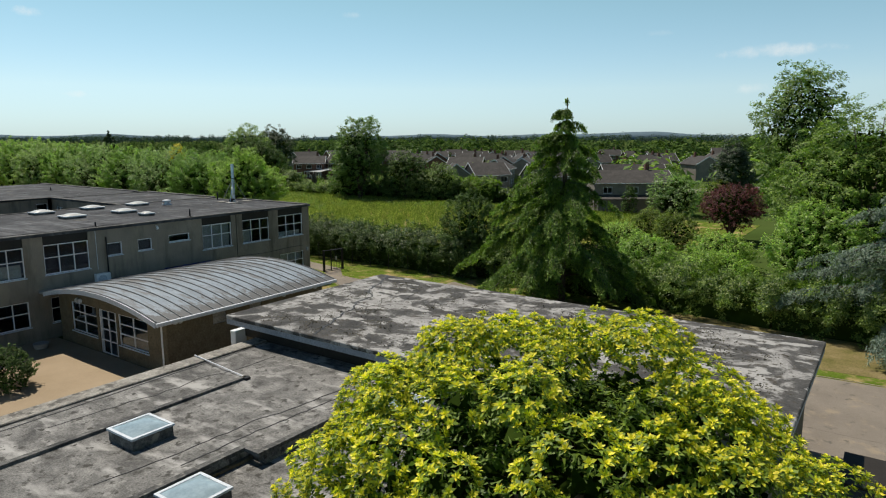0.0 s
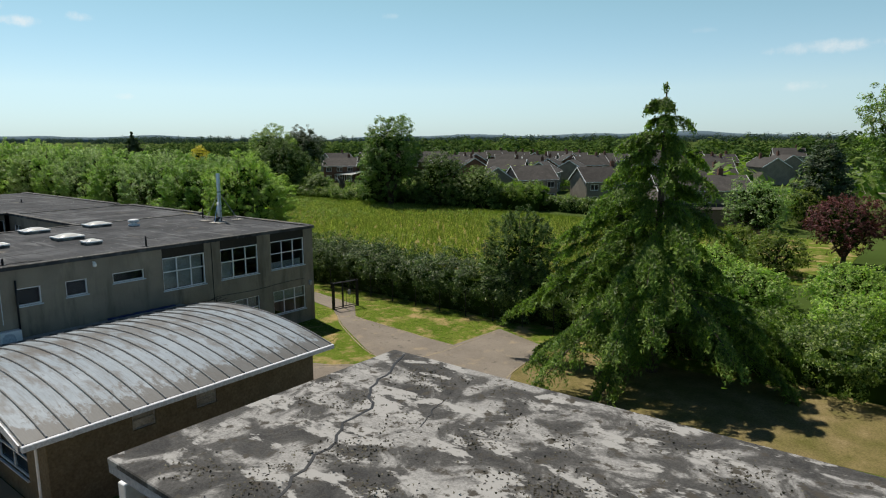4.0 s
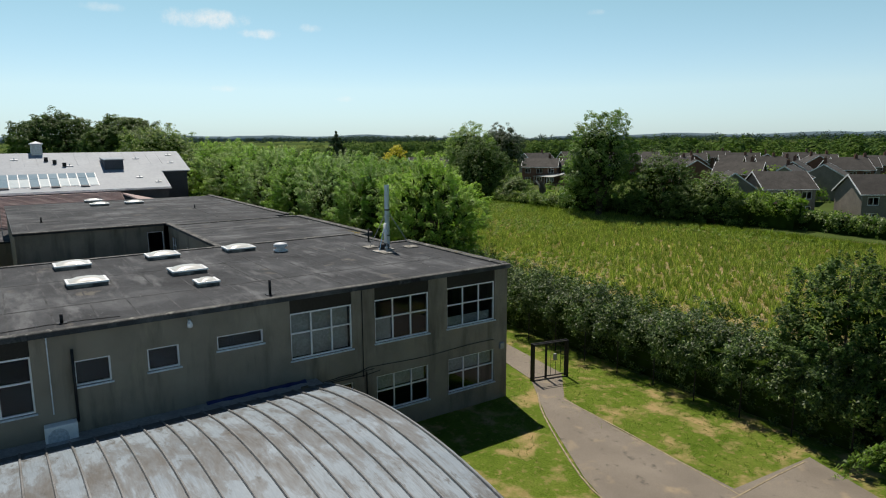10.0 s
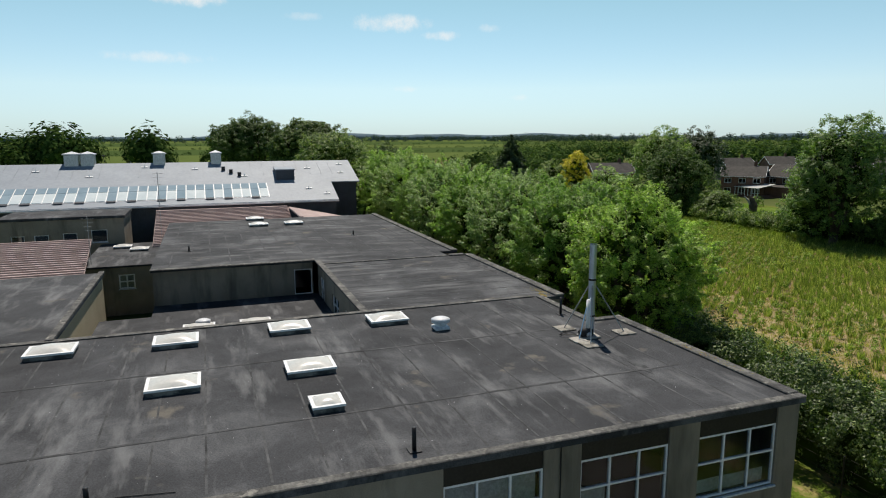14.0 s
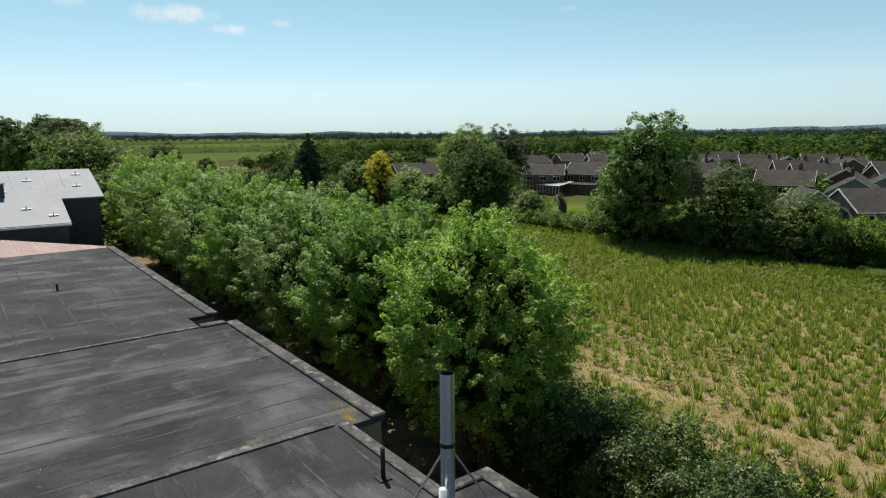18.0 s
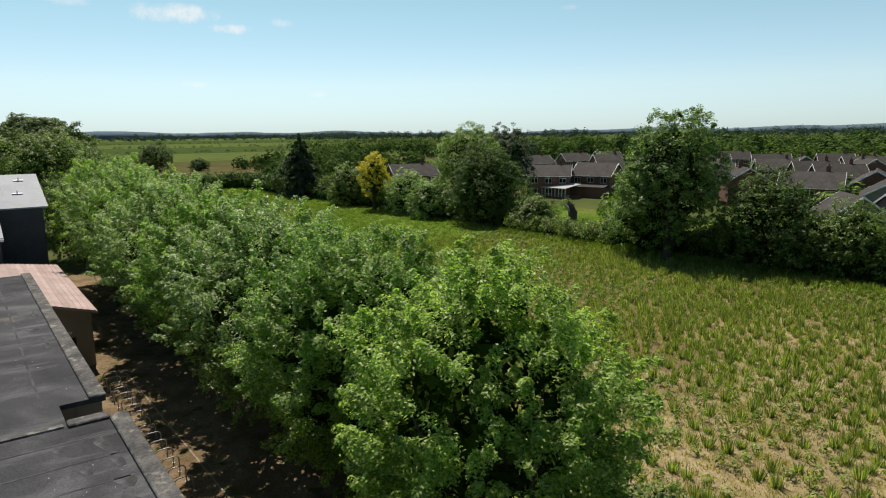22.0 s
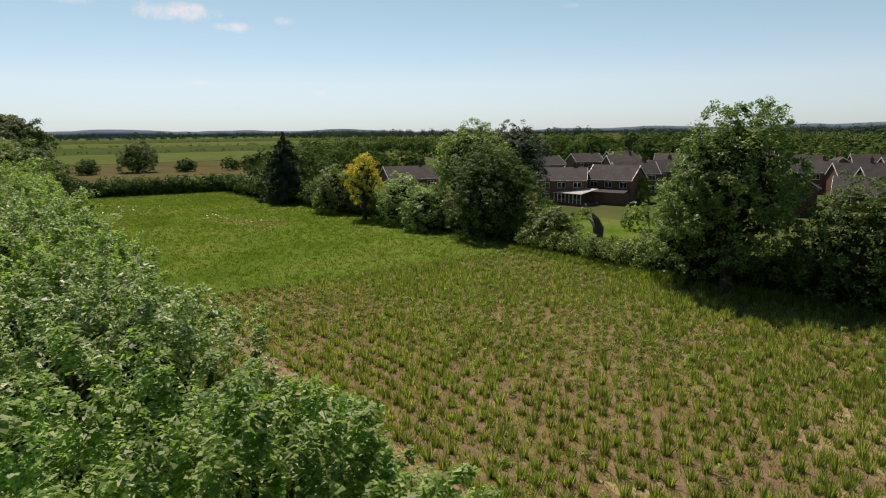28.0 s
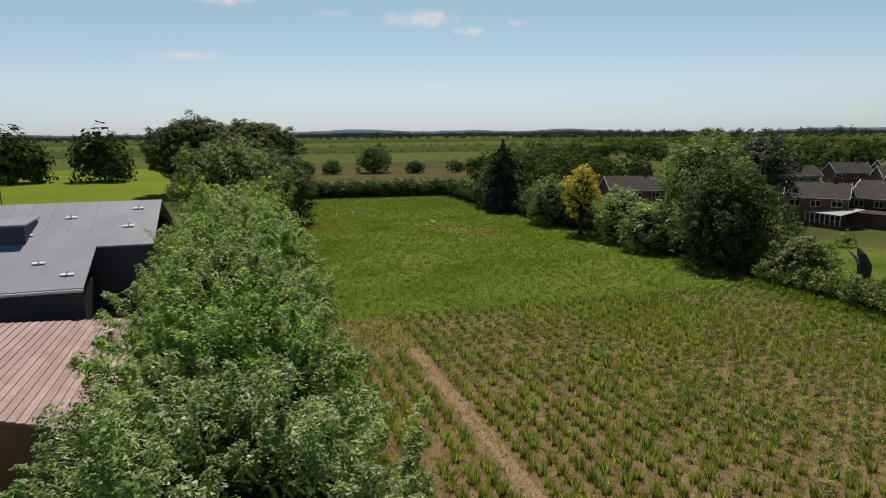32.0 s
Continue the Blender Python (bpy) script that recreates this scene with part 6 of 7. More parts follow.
# ---- hedges ----
def hedge(name, label, pts, half, height, leafage, per_metre, leaf=(0.16, 0.1), lumps=0.35, seed=1):
    """A hedge along pts (x, y): a core coloured as shade, leaves over its top and sides."""
    r = np.random.default_rng(seed)
    t = thing(name, label, "hedge", (*pts[0], 0))
    P, N = [], []
    core = bmesh.new()
    for (xa, ya), (xb, yb) in zip(pts, pts[1:]):
        d = np.array([xb - xa, yb - ya], float)
        ln = np.linalg.norm(d)
        d /= ln
        nrm = np.array([-d[1], d[0]])
        per = 26
        n = int(per_metre * ln) // per * per
        u = np.repeat(r.uniform(-0.3, ln + 0.3, n // per), per)
        th = np.repeat(r.uniform(-0.25, math.pi + 0.25, n // per), per)
        cx = np.array([xa, ya])
        wob = 1 + lumps * 0.5 * np.sin(u * 1.3 + seed) * np.sin(u * 0.47 + 2) + np.repeat(r.normal(size=n // per), per) * 0.07
        wob += lumps * 0.35 * np.sin(u * 3.1 + th * 2.3 + seed)
        ex, ez = np.cos(th), np.sin(th)
        sq = (np.abs(ex) ** 3 + np.abs(ez) ** 3) ** (-1 / 3)
        dep = np.repeat(r.uniform(0.78, 1.08, n // per), per)
        o = ex * sq * half * wob * dep
        z = np.maximum(height * 0.05, height * (0.35 + 0.65 * np.clip(ez * sq, -0.5, 1) * wob * dep))
        z = np.where(ez < 0.1, np.repeat(r.uniform(0.05, height * 0.7, n // per), per), z)
        o *= 0.68 + 0.36 * np.clip((z / height - 0.25) / 0.5, 0, 1)
        xy = cx + u[:, None] * d + o[:, None] * nrm
        tuft = ball(r, n) * r.uniform(0.3, 1, (n, 1)) * np.array([2.2, 2.2, 1.7]) * leaf[0]
        P.append(np.column_stack([xy, z]) + tuft)
        P[-1][:, 2] = np.maximum(P[-1][:, 2], 0.05)
        N.append(np.column_stack([ex[:, None] * nrm, np.maximum(ez, 0.1)]) + r.normal(size=(n, 3)) * 0.55)
        a, b = Vector((xa, ya)), Vector((xb, yb))
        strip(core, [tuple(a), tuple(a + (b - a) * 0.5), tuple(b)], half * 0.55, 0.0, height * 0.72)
    # dark core added so that the hedge reads shaded inside
    part("core", core, M_SHADE, t, "dark core added as shade inside the hedge")
    finish("leaves", leaf_mesh("leaves", np.concatenate(P), np.concatenate(N), leaf[0], leaf[1], r), leafage, t)
    return t


hedge("field_hedge", "tall bushy mixed hedge between lawn and field", [(-66, 53.7), (-58, 51.2), (-46, 50.8), (-31, 50.4)], 2.1, 3.5, M_FIELDHEDGE, 3300, (0.15, 0.085), 0.55, 2)
hedge("garden_hedge", "overgrown garden hedge behind the cedar", [(-30, 51.3), (-18, 50.4), (-6, 48.6), (10, 47.8)], 2.6, 3.0, M_HEDGE, 2400, (0.17, 0.1), 0.75, 3)
hedge("clipped_hedge", "clipped leafy hedge with bright top at the field edge", [(-82, 112), (-74, 112.3), (-66, 113)], 2.0, 4.6, M_LIME, 672, (0.3, 0.2), 0.2, 4)
hedge("house_hedge", "dark low hedge before the houses", [(-66, 114.5), (-44, 112)], 1.2, 2.4, M_HEDGE, 416, (0.3, 0.2), 0.2, 5)
hedge("bramble_bank", "low bramble bank along the field edge", [(-121, 105.5), (-110, 106), (-101, 105.5)], 2.2, 2.3, M_HEDGE, 672, (0.28, 0.18), 0.5, 6)
hedge("meadow_hedge", "dark field hedge at the end of the meadow", [(-238, 62), (-236, 84), (-233, 106)], 2.2, 3.6, M_OAK, 320, (0.5, 0.35), 0.5, 7)
hedge("meadow_edge", "scrubby hedge along the meadow", [(-233, 106), (-205, 105), (-180, 107)], 2.4, 3.4, M_OAK, 320, (0.5, 0.35), 0.6, 8)


hedge("field_understory", "dark tangled bushes below the far trees", [(-104, 107.5), (-90, 107.5), (-72, 110)], 2.6, 3.6, M_OAK, 608, (0.32, 0.2), 0.5, 12)
hedge("meadow_understory", "dark tangled bushes along the meadow trees", [(-182, 107.5), (-160, 107), (-138, 108.5), (-122, 108.5)], 2.6, 3.8, M_OAK, 528, (0.36, 0.22), 0.6, 13)
hedge("path_understory", "shaded bushes at the foot of the tree row", [(-128, 52.5), (-100, 52.5), (-66, 52.3)], 1.6, 2.2, M_OAK, 528, (0.22, 0.12), 0.5, 14)

# ---- single trees and shrubs ----
def tree(name, label, x, y, h, r, leafage, base=1.0, leaves=7000, leaf=0.34, lobes=18, tufts=240, tuft=0.55, category="tree", low=-1.0, squash=1.0):
    if base < 0.7:
        base = -0.22 * h
    return broad_tree(name, rng, label, h, r, base, M_BARK, leafage, int(leaves * 1.4), (leaf * 0.8, leaf * 0.46), lobes + 14, int(tufts * 2.3), tuft * 0.85, squash, 1, (x, y, 0), "", low, category)


tree("cherry_tree", "glossy dark-leaved tree at the hedge end", -32.4, 51.0, 8.5, 3.1, M_OAK, 0.1, 22000, 0.19, 20, 300, 0.36)
tree("tall_ash", "tall pale-green ash at the far field edge", -92.8, 102.6, 17.6, 6.0, M_ASHDARK, 0.8, 22000, 0.36, 20, 330, 0.6)
tree("ash_flank", "lower leafy ash limb mass at the field edge", -97.5, 104.5, 11.5, 4.8, M_ASHDARK, 0.5, 9000, 0.36, 16, 240, 0.6)
tree("dark_elm", "dark dense tree at the far field edge", -83.5, 106.5, 11.5, 5.6, M_OAK, 0.5, 10000, 0.36, 18, 260, 0.6)
tree("round_willow", "round green bush tree at the field edge", -75.5, 108, 8.3, 3.7, M_HEDGE, 0.4, 8000, 0.3, 16, 240, 0.45)
tree("dark_shrub", "dark shrub mass below the trees", -79.0, 107, 7, 4, M_OAK, 0.3, 6000, 0.36, 14, 200, 0.5)
tree("sycamore", "broad dense tree at the meadow corner", -130, 107.5, 13.5, 7.2, M_OAK, 0.5, 15000, 0.4, 22, 330, 0.65)
tree("sycamore", "bright-topped tree at the meadow corner", -141.5, 113, 16.9, 6.4, M_ASHDARK, 1.0, 12000, 0.42, 18, 260, 0.65)
tree("black_poplar", "tall very dark tree behind the meadow corner", -146, 126, 17.0, 6.0, M_SPRUCE, 1.0, 9000, 0.5, 16, 220, 0.7)
tree("dead_thorn", "half-bare thorn bush with brown twigs", -119, 107.5, 5.6, 3.6, M_HEDGE, 0.2, 10000, 0.3, 14, 160, 0.5)
tree("laburnum", "bright yellow flowering tree by the meadow", -158.5, 103.2, 11.6, 3.4, M_YELLOW, 1.2, 5000, 0.36, 16, 120, 0.5)
tree("grey_willow", "grey-green bushy tree by the meadow", -150, 105.5, 8.8, 4.4, M_SILVER, 0.4, 7000, 0.36, 16, 220, 0.5)
tree("grey_willow", "grey-green bushy tree by the meadow", -142, 104.5, 7.5, 4.2, M_SILVER, 0.4, 6000, 0.36, 16, 200, 0.5)
tree("olive_tree", "olive-green rounded tree by the meadow", -171, 104.5, 9.2, 4.9, M_HEDGE, 0.4, 7000, 0.4, 16, 200, 0.55)
tree("field_maple", "dark rounded tree beyond the spruce", -206, 108, 9.5, 5.2, M_OAK, 0.4, 6000, 0.45, 16, 180, 0.6)
tree("field_maple", "dark rounded tree beyond the spruce", -216, 112, 8.5, 5.5, M_OAK, 0.4, 6000, 0.45, 16, 180, 0.6)
tree("oak_tree", "large dark oak beyond the tree row", -188, 58, 14.5, 6.5, M_OAK, 0.4, 14000, 0.5, 24, 360, 0.8)
tree("oak_tree", "large dark oak beyond the tree row", -262, 40.5, 23.6, 15.0, M_OAK, 1.0, 36000, 0.75, 26, 620, 1.0)
tree("oak_tree", "large dark oak beyond the tree row", -232, 54.5, 20.6, 12.0, M_OAK, 1.0, 36000, 0.75, 26, 620, 1.0)
tree("lime_tree", "olive-green spreading tree at the row's end", -161, 50, 16.4, 9.0, M_HEDGE, 1.0, 16000, 0.4, 22, 330, 0.7)
tree("lime_tree", "olive-green spreading tree at the row's end", -137, 50, 12.5, 6.0, M_HEDGE, 0.6, 12000, 0.34, 20, 280, 0.6)
tree("field_oak", "lone dark oak in the farm field", -340, 106, 13.0, 8.0, M_OAK, 0.5, 7000, 0.6, 18, 200, 0.8)
tree("field_thorn", "small dark thorn tree in the farm field", -338, 88, 6.5, 4.6, M_OAK, 0.3, 3500, 0.5, 12, 120, 0.6)
tree("field_thorn", "small dark thorn tree in the farm field", -342, 78, 6.0, 4.0, M_OAK, 0.3, 3500, 0.5, 12, 120, 0.6)
tree("field_thorn", "small dark thorn tree in the farm field", -332, 122, 6.0, 4.5, M_OAK, 0.4, 3500, 0.5, 12, 120, 0.6)
# gardens to the right of the start
tree("tall_poplar", "tall grey-green poplar above the gardens", -11.8, 104.0, 23.6, 6.6, M_ASHDARK, 4.0, 15000, 0.42, 24, 300, 0.75)
tree("garden_lime", "bright green tall tree in the garden", -2, 76, 17, 10.0, M_LIME, 0.6, 34000, 0.32, 30, 520, 0.6)
tree("garden_lime", "bright green tall tree in the garden", 13, 86, 21.5, 10, M_LIME, 1.0, 22000, 0.38, 24, 360, 0.6)
tree("garden_beech", "broad green garden tree", -5, 64, 8.0, 4.8, M_ASH, 0.4, 18000, 0.26, 20, 320, 0.5)
tree("copper_plum", "dark purple-leaved plum tree in the garden", -16.5, 86, 7.6, 3.9, M_PURPLE, 0.8, 9000, 0.26, 16, 240, 0.42)
tree("silver_pear", "silvery grey garden bush", -30, 110, 7.5, 4.8, M_SILVER, 0.4, 7000, 0.32, 16, 200, 0.5)
tree("yew_tree", "dark tall yew behind the gardens", -23.6, 121, 13.5, 4.0, M_SPRUCE, 0.6, 9000, 0.45, 18, 220, 0.7)
tree("garden_apple", "yellow-green garden fruit tree", -21, 78, 4.6, 3.0, M_GRASS, 0.5, 6000, 0.24, 14, 200, 0.36)
tree("garden_apple", "yellow-green garden fruit tree", -26, 84, 4.2, 2.6, M_GRASS, 0.5, 5000, 0.24, 14, 180, 0.36)
tree("lilac_bush", "green garden lilac bush", -13.5, 66, 4.2, 3.2, M_ASH, 0.3, 9000, 0.24, 16, 240, 0.4)
tree("lilac_bush", "green garden lilac bush", -20, 64, 3.6, 3.2, M_ASH, 0.3, 8000, 0.24, 16, 220, 0.4)
tree("lilac_bush", "green garden lilac bush", -12, 57.5, 3.6, 3.2, M_ASH, 0.3, 9000, 0.24, 16, 240, 0.4)
tree("laurel_bush", "dark green laurel bush", -25, 70, 4, 3, M_ASH, 0.3, 6000, 0.24, 14, 200, 0.4)
tree("maple_bush", "dark red garden bush by the drive", -70.5, 117, 3.6, 2.2, M_PURPLE, 0.3, 2500, 0.26, 12, 120, 0.3)
tree("forsythia", "yellow-green flowering garden bush", -25, 116, 6, 3, M_GRASS, 0.3, 3500, 0.3, 12, 140, 0.4)
tree("holly_cone", "dark conical garden evergreen", -36, 105, 5.2, 1.5, M_OAK, 0.2, 2600, 0.24, 10, 120, 0.25)
for i, (x, y, h, r) in enumerate([(-57, 55.5, 3.0, 2.4), (-61.5, 56.2, 2.6, 2.2), (-66, 56, 3.2, 2.4), (-53.5, 54.8, 2.6, 2.0), (-73, 55.6, 2.2, 1.8)]):
    tree("bramble_bush", "low bramble bush at the field edge", x, y, h, r, M_HEDGE, 0.1, 5000, 0.18, 12, 200, 0.25, "bush")
# ivy-clad planter shrub in the paved court
tree("court_shrub", "dark clipped shrub with a pale grassy top", -36.6, 13.2, 2.4, 1.5, M_OAK, 0.1, 9000, 0.13, 14, 320, 0.14, "shrub")
# ---- planted field and meadow grass ----
fr = np.random.default_rng(11)


def tufts(name, label, X, Y, H, blades, spread, width, material, seed, most=0.6):
    """Upright tufts of narrow leaves, joined: nobody could count the blades."""
    r = np.random.default_rng(seed)
    n = len(X)
    X, Y, H = np.repeat(X, blades), np.repeat(Y, blades), np.repeat(H, blades)
    m = n * blades
    a = r.uniform(0, 2 * math.pi, m)
    lean = r.uniform(0.03, most, m)
    h = H * r.uniform(0.55, 1.1, m)
    bx, by = X + np.cos(a) * spread * r.uniform(0, 0.7, m), Y + np.sin(a) * spread * r.uniform(0, 0.7, m)
    tx, ty = bx + np.cos(a) * lean * h, by + np.sin(a) * lean * h
    w = width * r.uniform(0.6, 1.4, m)
    face = r.uniform(0, 2 * math.pi, m)
    sx, sy = np.cos(face) * w, np.sin(face) * w
    V = np.empty((m, 3, 3))
    V[:, 0] = np.stack([bx + sx, by + sy, np.full(m, 0.02)], 1)
    V[:, 1] = np.stack([tx, ty, h], 1)
    V[:, 2] = np.stack([bx - sx, by - sy, np.full(m, 0.02)], 1)
    return tagged(finish(name, quads(name, V.reshape(-1, 3), 3), material), label, "plants", "", "stuff")


gx, gy = np.meshgrid(np.arange(-120.5, -33, 0.9), np.arange(57.2, 103.6, 1.1))
gx, gy = gx.ravel() + fr.normal(size=gx.size) * 0.12, gy.ravel() + fr.normal(size=gx.size) * 0.09
keep = (fr.uniform(size=gx.size) > 0.07) & ~((gy > 62.05) & (gy < 63.65) & (gx > -112)) & ~((gx < -111) & (gy < 63)) & (gy < 103.5 - (gx + 120) * 0.0)
keep &= ~((gx > -49) & (gy < 58))
gx, gy = gx[keep], gy[keep]
kind = np.sin(gx * 0.13 + 1.0) * np.sin(gy * 0.17) + fr.normal(size=gx.size) * 0.5 + np.clip((-gx - 80) * 0.028, 0, 0.9) * (gy > 64)
dark = kind > 0.7
H = fr.uniform(0.5, 0.95, gx.size)
tufts("crop_tufts", "rows of young green tufts in the field", gx[~dark], gy[~dark], H[~dark], 66, 0.36, 0.026, M_CROP, 21, 0.5)
# broad-leaved plants among the rows
bx, by, bh = np.repeat(gx[dark], 66), np.repeat(gy[dark], 66), np.repeat(H[dark], 66)
E = ball(fr, len(bx))
rad = fr.uniform(0.5, 1.0, len(bx))
P = np.stack([bx + E[:, 0] * rad * 0.36, by + E[:, 1] * rad * 0.36, bh * (0.5 + 0.45 * E[:, 2] * rad) + 0.03], 1)
tagged(finish("crop_weeds", leaf_mesh("crop_weeds", P, E + np.array([0, 0, 0.6]), 0.14, 0.09, fr), M_LIME), "darker leafy plants in the field rows", "plants", "", "stuff")
n = 54000
wx, wy = fr.uniform(-121, -30, n), fr.uniform(55.6, 104, n)
k2 = (np.sin(wx * 0.21) * np.sin(wy * 0.3 + 1) - 0.014 * (wx + 85) + 0.03 * (wy - 74) + fr.normal(size=n) * 0.6 > 0.25) & ~((wy > 62.2) & (wy < 63.6) & (wx > -112))
tufts("field_grass", "thin green weeds between the rows", wx[k2], wy[k2], fr.uniform(0.15, 0.42, k2.sum()), 6, 0.28, 0.03, M_CROP, 23, 0.6)
tufts("field_straw", "thin dry weeds between the rows", wx[~k2], wy[~k2], fr.uniform(0.08, 0.3, (~k2).sum()), 5, 0.26, 0.028, M_STRAW, 28, 0.8)
n = 26000
mx, my = fr.uniform(-236, -108, n), fr.uniform(53, 105, n)
k3 = (mx < -119.5) | (my < 61 + (-mx - 112) * 0.3)
tufts("meadow_tufts", "long green grass of the meadow", mx[k3], my[k3], fr.uniform(0.15, 0.4, k3.sum()), 6, 0.45, 0.04, M_GRASS, 24)
n = 5000
ex, ey = fr.uniform(-122, -30, n), fr.uniform(102.2, 105.5, n)
tufts("edge_grass", "rank grass along the far field edge", ex, ey, fr.uniform(0.4, 0.9, n), 7, 0.3, 0.06, M_GRASS, 25)
n = 5000
ex, ey = fr.uniform(-122, -33, n), fr.uniform(52.5, 56.6, n)
tufts("near_edge_grass", "rank grass along the near field edge", ex, ey, fr.uniform(0.3, 0.8, n), 7, 0.3, 0.05, M_GRASS, 26)
n = 9000
ex, ey = fr.uniform(-57, -26, n), fr.uniform(34, 49, n)
k4 = (ey > 42.5 + np.clip((-ex - 41) * 0.55, 0, 3.2)) & (ey < 48.6) & (ex < -32.2) | (ey < 40.6 + np.clip((-ex - 41) * 0.8, 0, 3)) & (ex < -34.5 - 0) & (ey > 36.2) & (ey > 37.6 + (-33 - ex) * 0.0) & (ex < -37.5 + (ey - 38) * -0.9)
k4 &= ~((ex > -43.7 - 14) & (ex < -43.7) & (ey < 41.7))
tufts("lawn_blades", "short lawn grass beside the path", ex[k4], ey[k4], fr.uniform(0.04, 0.09, k4.sum()), 10, 0.16, 0.012, M_CROP, 27)

# old tree stump in the garden beyond
st = thing("tree_stump", "tall broken grey tree stump beyond the field", "tree stump", (-112.5, 108.5, 0))
bm = bmesh.new()
tube(bm, [(-112.5, 108.5, 0), (-112.4, 108.5, 1.6), (-112.6, 108.6, 3.2), (-112.9, 108.5, 4.3), (-113.2, 108.3, 4.9)], [0.8, 0.62, 0.6, 0.4, 0.08], 9)
for v in bm.verts:
    v.co += Vector((0.12, 0.1, 0.05)) * noise.noise(v.co * 2.3)
part("bole", bm, M_BARK, st)
bm = bmesh.new()
tube(bm, [(-112.5, 108.5, 2.8), (-113.0, 108.0, 4.0), (-113.6, 107.6, 4.7)], [0.3, 0.2, 0.06], 6)
part("snag", bm, M_CONC, st, "pale split wood")
sheet("garden_lawn", [(-140, 109), (-100, 109), (-104, 135), (-140, 135)], 0.035, M_MEADOW, "bright green garden lawn", "lawn")
sheet("garden_lawn", [(-40, 74), (-16, 74), (-16, 104), (-40, 104)], 0.035, M_LAWN, "bright green garden lawn", "lawn")

# brown flush of seeding grass and a scatter of white flower heads in the meadow
n = 1500
tufts("seeding_grass", "brown patch of seeding grass in the meadow", fr.normal(size=n) * 5.0 - 182, fr.normal(size=n) * 2.2 + 65.5, fr.uniform(0.2, 0.4, n), 6, 0.4, 0.04, M_STRAW, 29)
P = np.concatenate([np.stack([fr.normal(size=150) * 7 + cx, fr.normal(size=150) * 2.6 + cy, fr.uniform(0.35, 0.55, 150)], 1) for cx, cy in ((-201, 74), (-168, 86))])
tagged(finish("meadow_flowers", leaf_mesh("meadow_flowers", P, fr.normal(size=P.shape) * 0.2 + np.array([0, 0, 1]), 0.2, 0.18, fr), M_ACRYLIC), "white flower heads in the meadow grass", "flowers", "", "stuff")
